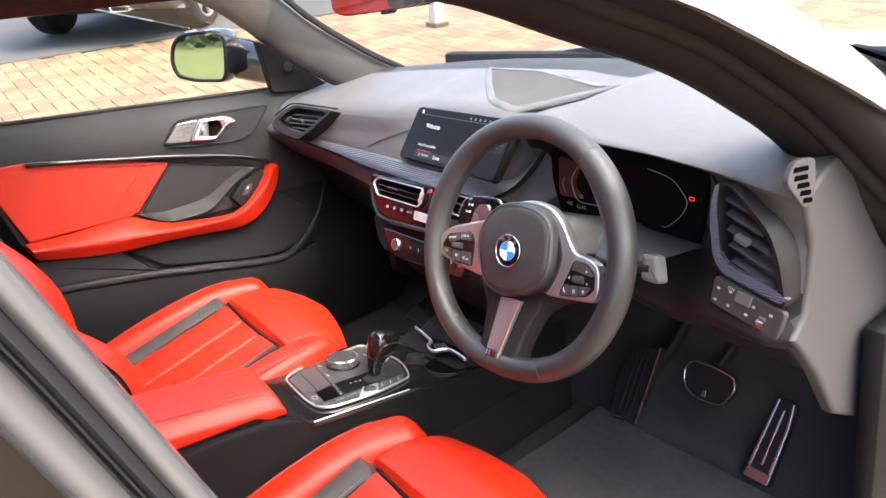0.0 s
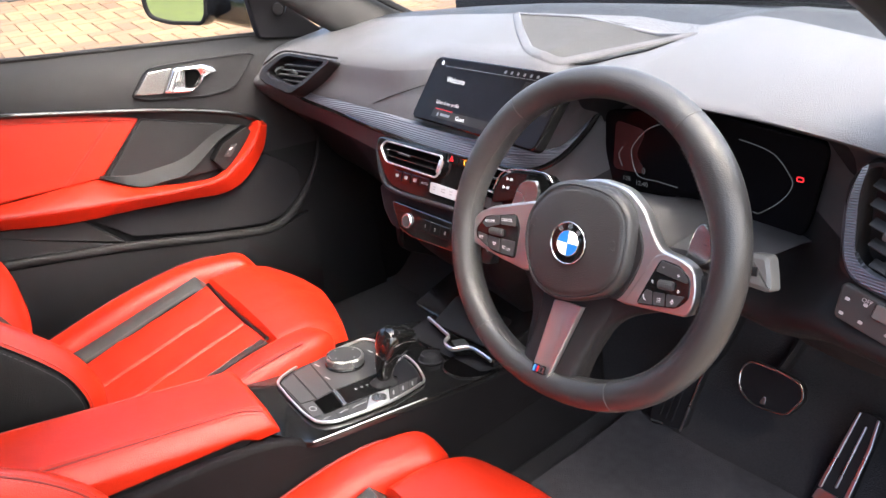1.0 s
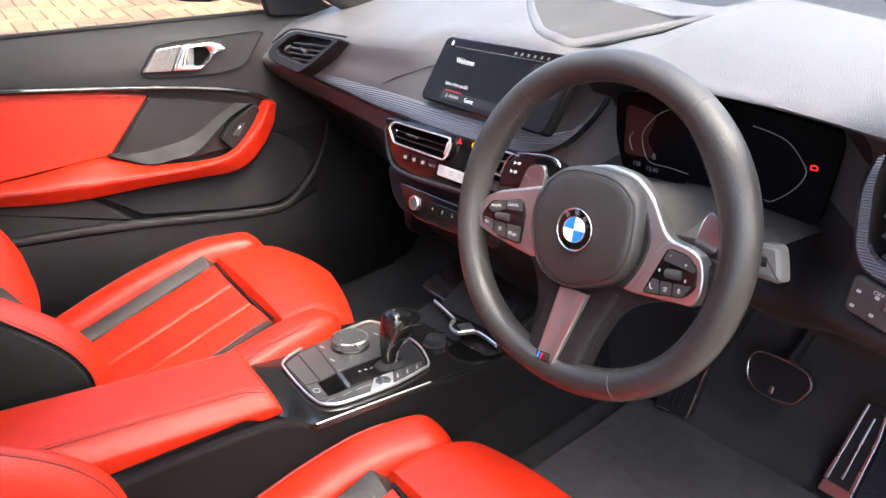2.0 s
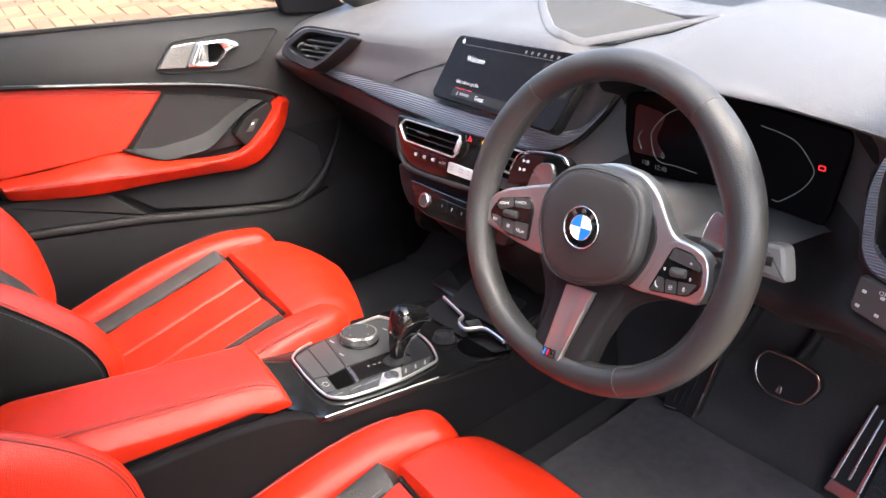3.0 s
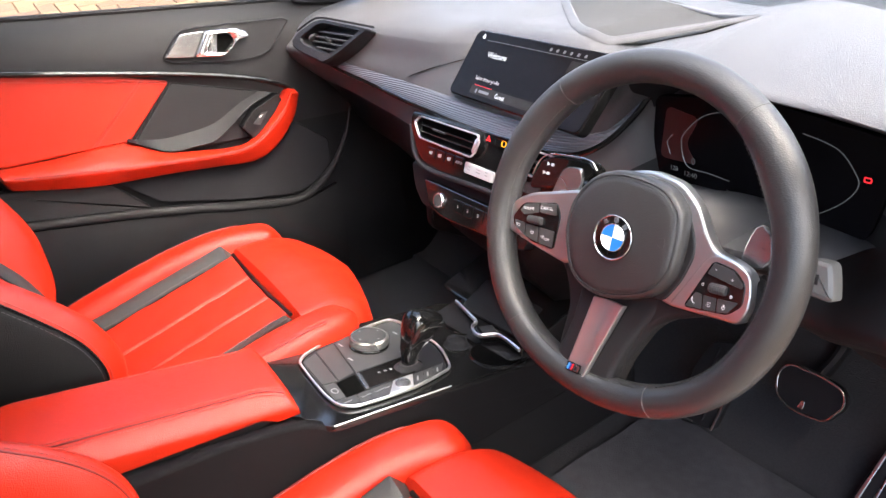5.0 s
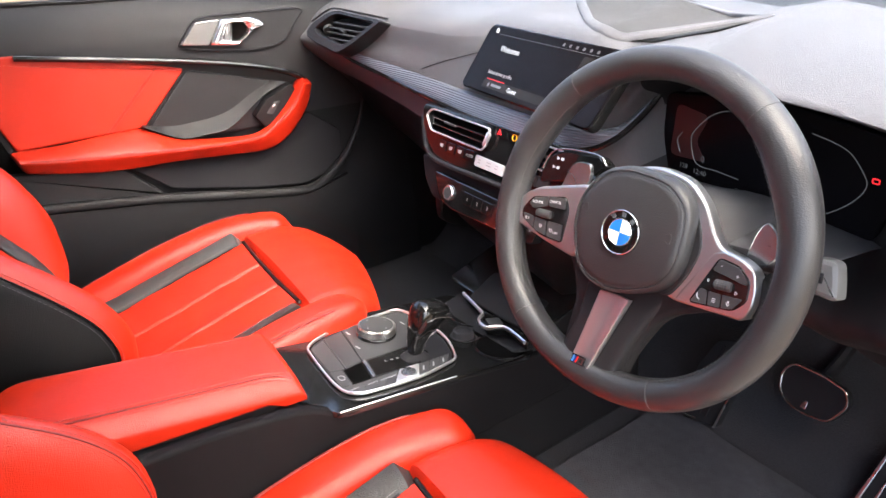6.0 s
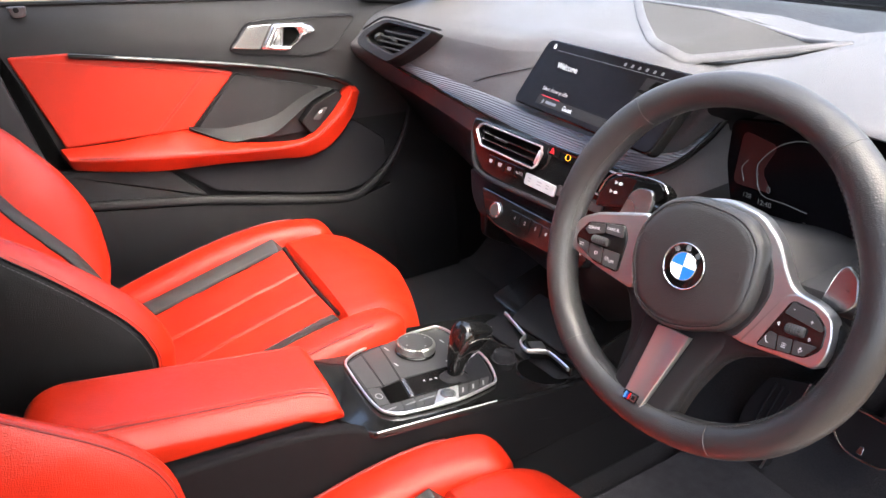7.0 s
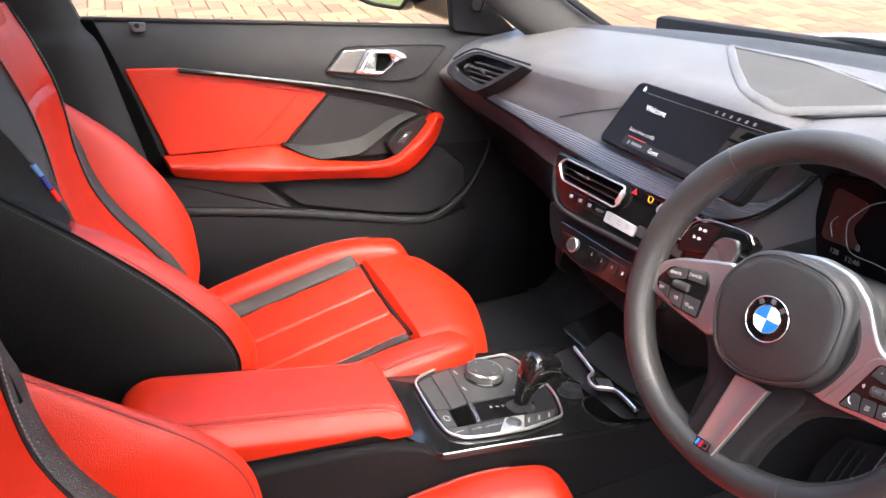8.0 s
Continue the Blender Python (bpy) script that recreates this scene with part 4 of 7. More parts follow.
on(dash, "cluster_cowl", skin([[(x, y, z + 0.010 * math.cos((x - 0.34) / 0.16 * 1.57)) for x in np.linspace(0.19, 0.48, 14)] for y, z in ((0.10, 0.775), (0.16, 0.775), (0.22, 0.765), (0.258, 0.755))]), SOFT)


# ---- steering wheel ----
TILT_W = radians(21.7)
WC = (0.3438, 0.0302, 0.8038)
wm = frame_of(WC, (math.cos(radians(5.5)), math.sin(radians(5.5)), 0), (0, math.sin(TILT_W), math.cos(TILT_W)))     # the rim's plane: x to the right, y up, z to the driver
wheel = thing("steering_wheel", "black leather three-spoke steering wheel with satin silver trim", "steering wheel", WC)
UPW = (0.1, -0.9, 0.37)


def to_wheel(pts):
    return [tuple(wm @ Vector(p)) for p in pts]


def rim_at(a):
    """Mid radius, radial and axial half thickness of the rim at the angle a; flattened at the bottom, fuller at the thumbs."""
    deg = math.degrees(a) % 360
    thumb = sum(math.exp(-((deg - c) / 15) ** 2) for c in (32, 148))
    return 0.1635 - 0.0088 * max(0, -math.sin(a)) ** 5 - 0.0015 * thumb, 0.0162 + 0.0022 * thumb, 0.0185 + 0.0008 * thumb


def rim_point(a, b, lift=0.0):
    r, rr, rz = rim_at(a)
    q = r + (rr + lift) * math.cos(b)
    return (q * math.cos(a), q * math.sin(a), (rz + lift) * math.sin(b))


ring_rows = [[wm @ Vector(rim_point(2 * math.pi * i / 180, 2 * math.pi * j / 24)) for j in range(24)] for i in range(181)]
on(wheel, "rim", skin(ring_rows, True), WHEEL_LEATHER, "smooth black leather rim")
SEAM_GREY = material("rim_seam_thread", (0.055, 0.054, 0.052), 0.6)
for deg in (53.6, 128.1, 230.7, 298.7):
    on(wheel, "rim_seam", sweep(to_wheel([rim_point(radians(deg), b) for b in np.linspace(0, 2 * math.pi, 30)]), 0.00045, 0.00045, 30, 5, raw=True, up=(0.3, 0.8, 0.5)), SEAM_GREY)
for lo, hi in ((131, 226), (303, 408), (235, 294)):
    inner_line = [rim_point(radians(d), radians(150), 0.0006) for d in np.linspace(lo, hi, 16)]
    stitches(to_wheel(inner_line), SEAM_GREY, "rim_stitching", wheel, 60, 0.0030, 0.00050, up=UPW)


def wheel_plate(name, poly, z0, depth, mat, radius=0.01, bevel=0.003, label="", parent=None):
    return on(parent or wheel, name, plate(poly, depth, wm @ pose(0, 0, z0), radius, bevel, 3, 6), mat, label)


def ccw(poly):
    area = sum(p[0] * q[1] - q[0] * p[1] for p, q in zip(poly, poly[1:] + poly[:1]))
    return poly if area > 0 else poly[::-1]


HUB = Vector((0.0050, 0.0010))
PADP = [(-0.056, -0.022), (-0.0608, 0.0007), (-0.0572, 0.0262), (-0.040, 0.0508), (-0.0151, 0.0628), (0.0136, 0.0644), (0.0423, 0.0605), (0.0617, 0.0469), (0.0692, 0.0296), (0.0713, -0.0051), (0.0663, -0.0249), (0.0513, -0.0428), (0.0168, -0.058), (-0.0135, -0.0610), (-0.0400, -0.0500)][::-1]
pad_line = [tuple(q) for q in spline([PADP[-1]] + PADP + PADP[:2], 140)[9:-9]]


def pad_ring(k, z):
    return [wm @ Vector((HUB.x + (x - HUB.x) * k, HUB.y + (y - HUB.y) * k, z)) for x, y in pad_line]


# arms behind the pad, silver arch from the pad's far shoulder round to the driver's door side, its dark infill
wheel_plate("spoke_core", ccw([(-0.150, -0.030), (-0.150, -0.006), (-0.075, 0.026), (-0.040, 0.048), (0.040, 0.055), (0.085, 0.014), (0.145, -0.002), (0.146, -0.034), (0.1004, -0.0448), (0.0659, -0.062), (0.0515, -0.0766), (0.0342, -0.1177), (0.0276, -0.1530), (-0.0099, -0.1560), (-0.0510, -0.1500), (-0.0479, -0.084), (-0.0683, -0.0467)]), -0.022, 0.017, SOFT_MID, 0.014, 0.006)
wheel_plate("silver_arch", ccw([(-0.046, 0.046), (-0.0258, 0.0592), (0.0153, 0.0698), (0.0484, 0.0655), (0.0705, 0.0496), (0.0859, 0.0268), (0.0959, 0.0150), (0.1184, 0.0122), (0.1326, 0.0057), (0.1383, -0.0092), (0.1397, -0.0258), (0.1344, -0.0396), (0.1031, -0.0424), (0.0628, -0.0467), (0.0, -0.02)]), -0.012, 0.0145, SILVER, 0.010, 0.003, "satin silver arch round the hub")
wheel_plate("arch_infill", ccw([(-0.048, 0.043), (-0.0250, 0.0555), (0.0150, 0.0640), (0.0430, 0.0588), (0.0625, 0.0440), (0.0755, 0.0225), (0.0800, 0.0050), (0.0745, -0.0200), (0.0600, -0.0480), (0.0, -0.025)]), -0.006, 0.0100, SOFT_MID, 0.012, 0.002)
pad = on(wheel, "airbag_pad", skin([pad_ring(k, z) for k, z in ((1.0, -0.012), (1.0, 0.006), (0.992, 0.0105), (0.972, 0.0140), (0.942, 0.0160), (0.918, 0.0166), (0.908, 0.0156), (0.898, 0.0168), (0.80, 0.0182), (0.55, 0.0198), (0.25, 0.0206), (0.02, 0.0208))], True, True, 60), WHEEL_LEATHER, "rounded black leather hub pad")
for k in (0.930, 0.886):
    line = [tuple(wm.inverted() @ v) for v in pad_ring(k, 0.0174)]
    stitches(to_wheel(line[48:] + line[:30]), DARK_THREAD, "pad_stitching", pad, 90, 0.0024, 0.0004, up=UPW)
for x, y in ((-0.0468, 0.0122), (0.0516, 0.0097)):
    on(pad, "horn_mark", sweep(to_wheel([(x - 0.0042, y + 0.002, 0.0187), (x + 0.0036, y + 0.0045, 0.0187), (x + 0.0044, y - 0.0042, 0.0187), (x - 0.0032, y - 0.002, 0.0187)]), 0.00035, 0.00035, 20, 5, up=UPW), PAD)
em_w = wm @ pose(0.0046, 0.0010, 0.0195)
emb = on(wheel, "emblem", lathe([(0.0001, 0.0), (0.0210, 0.0), (0.0218, 0.0015), (0.0212, 0.0030), (0.0198, 0.0034), (0.0001, 0.0034)], em_w, 48), GLOSS, "round emblem with blue and white quarters")
for r_, w_ in ((0.0217, 0.0013), (0.0134, 0.0009)):
    on(emb, "emblem_rim", ring_plate([(r_ * math.cos(a), r_ * math.sin(a)) for a in np.linspace(0, 2 * math.pi, 40, endpoint=False)], w_, 0.0012, em_w @ pose(0, 0, 0.0030), 0.001, 0.0003), CHROME)
for q in range(4):
    arc = [(0.0, 0.0)] + [(0.0126 * math.cos(a), 0.0126 * math.sin(a)) for a in np.linspace(q * math.pi / 2, (q + 1) * math.pi / 2, 10)]
    on(emb, "emblem_quarter", plate(arc, 0.0006, em_w @ pose(0, 0, 0.0033)), BLUE if q % 2 else WHITE)
for a in (50, 90, 130):
    on(emb, "emblem_mark", plate([(-0.0024, -0.0024), (0.0024, -0.0024), (0.0024, 0.0024), (-0.0024, 0.0024)], 0.0006, em_w @ pose(0.0172 * math.cos(radians(a)), 0.0172 * math.sin(radians(a)), 0.0032, 0, 0, a - 90), 0.001), CHROME)
INK = material("button_ink", (0.62, 0.62, 0.63), 0.5)


def spoke_pod(pod, panel_poly, cells, thumb):
    """Black panel with buttons and a thumb wheel set into a silver spoke."""
    wheel_plate("button_panel", ccw(panel_poly), 0.002, 0.0022, GLOSS, 0.005, 0.0006, "gloss black button panel", pod)
    for cell in cells:
        on(pod, "button", plate(ccw(cell), 0.0014, wm @ pose(0, 0, 0.0040), 0.0015, 0.0004), PAD)
    (tx, ty), half_, turn = thumb
    prof = [(0.0001, -half_), (0.0034, -half_)] + [(0.0044 if k % 2 else 0.0039, -half_ + 0.0012 + k * (2 * half_ - 0.0024) / 12) for k in range(13)] + [(0.0034, half_), (0.0001, half_)]
    on(pod, "thumb_wheel", lathe(prof, wm @ pose(tx, ty, 0.0050, 0, 0, turn) @ pose(0, 0, 0, 0, 90, 0), 28, 1, 0.0004), PAD, "ribbed black thumb wheel")


left_pod = wheel_plate("silver_spoke", ccw([(-0.1523, -0.0324), (-0.1559, -0.0158), (-0.1444, 0.003), (-0.1246, 0.0143), (-0.0600, 0.0329), (-0.0560, 0.0074), (-0.0560, -0.0235), (-0.0560, -0.0470), (-0.1013, -0.0417)]), -0.012, 0.0145, SILVER, 0.008, 0.003, "satin silver spoke trim")
spoke_pod(left_pod, [(-0.1425, -0.0160), (-0.1306, 0.0017), (-0.0848, 0.0127), (-0.0770, 0.0000), (-0.0770, -0.0370), (-0.1092, -0.0369), (-0.1390, -0.0261)],
          ([(-0.1330, -0.0072), (-0.1270, 0.0012), (-0.1080, 0.0066), (-0.1062, -0.0035), (-0.1254, -0.0110)], [(-0.1062, 0.0071), (-0.0842, 0.0112), (-0.0815, -0.0010), (-0.1045, -0.0030)],
           [(-0.1385, -0.0190), (-0.1222, -0.0192), (-0.1197, -0.0330), (-0.1345, -0.0265)], [(-0.1205, -0.0195), (-0.1026, -0.0190), (-0.0998, -0.0352), (-0.1176, -0.0338)], [(-0.1009, -0.0189), (-0.0795, -0.0175), (-0.0785, -0.0350), (-0.0980, -0.0354)]), ((-0.1082, -0.0125), 0.0100, 4))
right_pod = wheel_plate("silver_spoke", ccw([(0.0905, 0.0090), (0.1000, 0.0138), (0.1184, 0.0116), (0.1320, 0.0052), (0.1376, -0.0092), (0.1390, -0.0256), (0.1338, -0.0390), (0.1031, -0.0418), (0.0660, -0.0460)]), -0.004, 0.0072, SILVER, 0.006, 0.002, "satin silver spoke trim")
spoke_pod(right_pod, [(0.0982, 0.0075), (0.1185, 0.0059), (0.1312, -0.0041), (0.1331, -0.0224), (0.1231, -0.0341), (0.0815, -0.0412), (0.0871, -0.0241)],
          ([(0.1000, 0.0062), (0.1180, 0.0045), (0.1295, -0.0045), (0.1290, -0.0085), (0.0962, -0.0050)], [(0.0900, -0.0242), (0.0965, -0.0246), (0.0992, -0.0372), (0.0835, -0.0396)],
           [(0.0980, -0.0246), (0.1096, -0.0232), (0.1118, -0.0351), (0.1006, -0.0371)], [(0.1111, -0.0230), (0.1295, -0.0206), (0.1225, -0.0326), (0.1132, -0.0348)]), ((0.1095, -0.0150), 0.0078, 6))
for text, x, y, turn in (("RESUME", -0.1282, -0.0052, 10), ("CANCEL", -0.1040, 0.0010, 8), ("SET", -0.1345, -0.0250, 0), ("LIM", -0.0905, -0.0300, 4)):
    writing("button_text", text, 0.0044, INK, wm @ pose(x, y, 0.0056, 0, 0, turn), left_pod)
for text, x, y in (("-", 0.1024, -0.0005), ("+", 0.1178, -0.0055)):
    writing("button_text", text, 0.0062, INK, wm @ pose(x, y, 0.0056), right_pod)


def icon(parent, pts, z, r=0.00032):
    on(parent, "button_mark", sweep(to_wheel([(x, y, z) for x, y in pts]), r, r, 4 * len(pts), 5, up=UPW), INK)


def gauge(parent, x, y, z):
    icon(parent, [(x + 0.0019 * math.cos(radians(d)), y + 0.0019 * math.sin(radians(d))) for d in range(-230, 60, 24)], z)
    icon(parent, [(x, y), (x + 0.0006, y + 0.0007), (x + 0.0013, y + 0.0013)], z)


gauge(left_pod, -0.1092, -0.0262, 0.0056)
gauge(left_pod, -0.0938, -0.0270, 0.0056)
icon(right_pod, [(0.0888, -0.0290), (0.0889, -0.0312), (0.0902, -0.0334), (0.0922, -0.0342)], 0.0056, 0.0005)
for k in range(3):
    icon(right_pod, [(0.1032, -0.0292 - 0.0016 * k), (0.1050, -0.0290 - 0.0016 * k), (0.1068, -0.0288 - 0.0016 * k)], 0.0056, 0.0003)
icon(right_pod, [(0.1185, -0.0262), (0.1185, -0.0272), (0.1185, -0.0282)], 0.0056, 0.0008)
icon(right_pod, [(0.1169, -0.0278), (0.1173, -0.0292), (0.1185, -0.0297), (0.1197, -0.0292), (0.1201, -0.0278)], 0.0056, 0.00026)
icon(right_pod, [(0.1185, -0.0297), (0.1185, -0.0304), (0.1185, -0.0310)], 0.0056, 0.00026)
for x, y, s_ in ((0.0944, -0.0153, -1), (0.1222, -0.0176, 1)):
    icon(right_pod, [(x - s_ * 0.0008, y + 0.0014), (x + s_ * 0.0008, y), (x - s_ * 0.0008, y - 0.0014), (x - s_ * 0.0008, y + 0.0014)], 0.0046, 0.00026)
on(wheel, "shift_paddle", plate(ccw([(-0.1200, 0.0080), (-0.1146, 0.0193), (-0.1085, 0.0430), (-0.1000, 0.0500), (-0.0829, 0.0512), (-0.0790, 0.0420), (-0.0800, 0.0100)]), 0.005, wm @ pose(0, 0, -0.0245), 0.005, 0.0015), SATIN, "silver shift paddle")
paddle = on(wheel, "shift_paddle", plate(ccw([(0.1080, 0.0020), (0.1110, 0.0300), (0.1145, 0.0420), (0.1200, 0.0464), (0.1310, 0.0385), (0.1365, 0.0194), (0.1290, 0.0080)]), 0.005, wm @ pose(0, 0, -0.0245), 0.005, 0.0015), SATIN, "silver shift paddle")
on(paddle, "paddle_mark", plate([(0.1245, 0.0262), (0.1275, 0.0262), (0.1275, 0.0268), (0.1245, 0.0268)], 0.0003, wm @ pose(0, 0, -0.0195)), MATT)
# lower spoke: a leather-grained body with a rounded side to the door, and the dished silver facet on it
def spoke_rows(edges, heights, n=18):
    """Sections down the spoke; each edge runs from the hub to the rim as (x, y) at the top, (x, y) at the foot."""
    out = []
    for k in np.linspace(0, 1, n):
        row = []
        for ((xa, ya), (xb, yb), bow), (za, zb) in zip(edges, heights):
            row.append((xa + (xb - xa) * k + bow * math.sin(k * math.pi), ya + (yb - ya) * k, za + (zb - za) * k))
        out.append([wm @ Vector(q) for q in spline(row, 24)])
    return out


on(wheel, "lower_spoke", skin(spoke_rows((((-0.0385, -0.055), (-0.0480, -0.1500), 0.006), ((-0.0370, -0.055), (-0.0465, -0.1500), 0.006), ((-0.020, -0.050), (-0.030, -0.1520), 0.0), ((0.010, -0.050), (-0.010, -0.1530), 0.0), ((0.036, -0.048), (0.012, -0.1530), -0.002), ((0.056, -0.046), (0.0245, -0.1500), -0.005), ((0.066, -0.044), (0.0290, -0.1460), -0.008), ((0.067, -0.044), (0.0290, -0.1450), -0.008)),
                                         ((-0.020, -0.016), (-0.006, 0.004), (-0.006, 0.0105), (-0.007, 0.0105), (-0.006, 0.0105), (-0.006, 0.007), (-0.012, -0.002), (-0.024, -0.020))), sharp=60), SOFT_MID, "charcoal lower spoke")
facet = on(wheel, "silver_facet", shell(spoke_rows((((-0.0130, -0.0655), (-0.0205, -0.1525), 0.0), ((-0.0118, -0.0655), (-0.0190, -0.1525), 0.0), ((-0.0040, -0.0645), (-0.0130, -0.1525), 0.0), ((0.0060, -0.0640), (-0.0060, -0.1525), 0.0), ((0.0150, -0.0635), (0.0000, -0.1525), 0.0), ((0.0222, -0.0630), (0.0018, -0.1522), 0.0), ((0.0238, -0.0630), (0.0030, -0.1520), 0.0)),
                                                ((0.0020, 0.0135), (0.0052, 0.0160), (0.0036, 0.0150), (0.0022, 0.0146), (0.0036, 0.0150), (0.0056, 0.0160), (0.0020, 0.0135))), tuple(wm.to_3x3() @ Vector((0, 0, -0.003))), 40), SILVER, "satin silver facet on the lower spoke")
bm_ = wm @ frame_of((-0.0090, -0.1405, 0.0150), (1.0, 0.06, 0.0), (0.12, 1.0, -0.13))
on(facet, "badge", plate([(-0.0086, -0.0046), (0.0080, -0.0046), (0.0086, 0.0046), (-0.0080, 0.0046)], 0.0012, bm_, 0.001, 0.0003), GLOSS)
for k, mt in enumerate((material("badge_blue", (0.05, 0.25, 0.6), 0.3), NAVY, RED_INK)):
    x = -0.0076 + 0.0024 * k
    on(facet, "badge_bar", plate([(x, -0.0036), (x + 0.0019, -0.0036), (x + 0.0034, 0.0036), (x + 0.0015, 0.0036)], 0.0004, bm_ @ pose(0, 0, 0.0012)), mt)
on(facet, "badge_bar", ring_plate([(-0.0002, -0.0034), (0.0066, -0.0034), (0.0074, 0.0034), (0.0012, 0.0034)], 0.0014, 0.0004, bm_ @ pose(0, 0, 0.0012), 0.0005, 0.0001), SATIN)
on(wheel, "column", sweep(to_wheel([(0, 0, -0.02), (0, 0, -0.045), (0, 0, -0.07)]), 0.045, 0.045, 6, 20), SOFT_LOW)
stalk = thing("indicator_stalk", "black control stalk behind the steering wheel", "stalk", tuple(wm @ Vector((-0.08, 0.02, -0.06))))
on(stalk, "arm", sweep(to_wheel([(-0.05, 0.020, -0.066), (-0.09, 0.026, -0.066), (-0.130, 0.028, -0.064)]), 0.010, 0.013, 10, 12, up=UPW), GLOSS)
on(stalk, "paddle", plate(ccw([(-0.1839, 0.0231), (-0.1726, 0.0460), (-0.1517, 0.0545), (-0.1047, 0.0570), (-0.0899, 0.0472), (-0.1100, 0.0250), (-0.1510, 0.0150), (-0.1836, 0.0080)]), 0.020, wm @ pose(0, 0, -0.078), 0.006, 0.003), GLOSS)
on(stalk, "edge_trim", sweep(to_wheel([(-0.1820, 0.0255, -0.0580), (-0.1730, 0.0462, -0.0580), (-0.1517, 0.0552, -0.0580), (-0.1047, 0.0578, -0.0580), (-0.0905, 0.0490, -0.0580)]), 0.0011, 0.0011, 30, 6, up=UPW), SATIN)
for dx, dy in ((-0.1625, 0.0400), (-0.1665, 0.0290)):
    on(stalk, "mark", plate([(dx, dy), (dx + 0.0045, dy + 0.0022), (dx, dy + 0.0044)], 0.0003, wm @ pose(0, 0, -0.0579)), INK)
    on(stalk, "mark", plate([(dx + 0.006, dy + 0.0006), (dx + 0.0105, dy + 0.001), (dx + 0.0105, dy + 0.0042), (dx + 0.006, dy + 0.0038)], 0.0003, wm @ pose(0, 0, -0.0579)), INK)
stalk2 = thing("wiper_stalk", "grey control stalk behind the steering wheel", "stalk", tuple(wm @ Vector((0.08, 0.02, -0.06))))
on(stalk2, "arm", sweep(to_wheel([(0.06, 0.000, -0.072), (0.12, 0.004, -0.070), (0.162, 0.008, -0.068)]), 0.008, 0.010, 10, 12, up=UPW), MATT)
on(stalk2, "paddle", plate(ccw([(0.1480, 0.0230), (0.1560, 0.0255), (0.1691, 0.0254), (0.1745, 0.0100), (0.1788, -0.0056), (0.1736, -0.0090), (0.1500, -0.0080)]), 0.018, wm @ pose(0, 0, -0.078), 0.005, 0.005), STALK_GREY, "pale grey end of the stalk")

# ---- far door ----
door = thing("passenger_door", "closed charcoal car door with red leather panel and armrest", "car door", (-0.74, -0.15, 0.25))
DM = Matrix(((0, 0, 1, 0), (1, 0, 0, 0), (0, 1, 0, 0), (0, 0, 0, 1)))     # a plate drawn in (y, z), standing out along x


def belt(y):
    return 0.962 - 0.105 * (y + 0.0)


def door_x(y, v):
    """x of the door lining; v runs from the floor (0) to the window (1)."""
    return float(np.interp(v, [0, 0.25, 0.45, 0.60, 0.75, 0.90, 0.96, 1.0], [-0.700, -0.695, -0.705, -0.712, -0.708, -0.703, -0.715, -0.742])) + 0.05 * max(0, y - 0.12) ** 1.0


drows = []
for y in np.linspace(-0.60, 0.34, 50):
    drows.append([(door_x(y, v), y, 0.26 + v * (belt(y) - 0.26)) for v in np.linspace(0, 1, 44)])
# same lining twice: the lower half's shade is put into a darker colour
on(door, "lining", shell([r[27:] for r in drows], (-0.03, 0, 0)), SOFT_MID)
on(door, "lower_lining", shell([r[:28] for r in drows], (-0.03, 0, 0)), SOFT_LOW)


def door_plate(name, poly, x, depth, mat, radius=0.006, bevel=0.003, label="", parent=None):
    return on(parent or door, name, plate(poly, depth, Matrix.Translation((x, 0, 0)) @ DM, radius, bevel, 3), mat, label)


redp = door_plate("red_panel", [(-0.512, 0.934), (-0.411, 0.9255), (-0.405, 0.9195), (-0.278, 0.889), (-0.133, 0.843), (-0.238, 0.7465), (-0.466, 0.758)], -0.714, 0.013, RED, 0.008, 0.004, "red leather door panel")
stitches([(-0.6995, -0.188, 0.858), (-0.6995, -0.248, 0.806), (-0.6995, -0.307, 0.755)], RED_THREAD, "panel_stitching", redp, 26, 0.005, 0.0007, up=(1, 0, 0))
stitches([(-0.6995, -0.180, 0.857), (-0.6995, -0.240, 0.805), (-0.6995, -0.299, 0.754)], RED_THREAD, "panel_stitching", redp, 26, 0.005, 0.0007, up=(1, 0, 0))
on(redp, "panel_seam", sweep([(-0.7008, -0.184, 0.8575), (-0.7008, -0.244, 0.8055), (-0.7008, -0.303, 0.7545)], 0.0008, 0.0008, 16, 6), RED_SEAM)
door_plate("dark_insert", [(-0.131, 0.840), (0.00, 0.795), (0.085, 0.765), (0.055, 0.725), (0.0, 0.690), (-0.185, 0.700), (-0.235, 0.738)], -0.714, 0.012, SOFT_MID, 0.006, 0.003, "charcoal insert of the door panel")
LEDGE = [(-0.243, 0.752), (-0.176, 0.712), (-0.126, 0.708), (-0.075, 0.710), (0.007, 0.758), (0.061, 0.775)]
LEDGE_TOP = [(-0.243, 0.754), (-0.190, 0.738), (-0.148, 0.735), (-0.072, 0.739), (-0.010, 0.766), (0.040, 0.782)]
on(door, "insert_ledge", shell([[(x_, y_, z_) for x_, (y_, z_) in ((-0.684, p), (-0.692, tuple(Vector(p).lerp(Vector(q), 0.5))), (-0.701, q))] for p, q in zip([tuple(v) for v in spline(LEDGE, 20)], [tuple(v) for v in spline(LEDGE_TOP, 20)])], (-0.008, 0, -0.004)), SOFT_MID, "charcoal sloping ledge in the door panel")
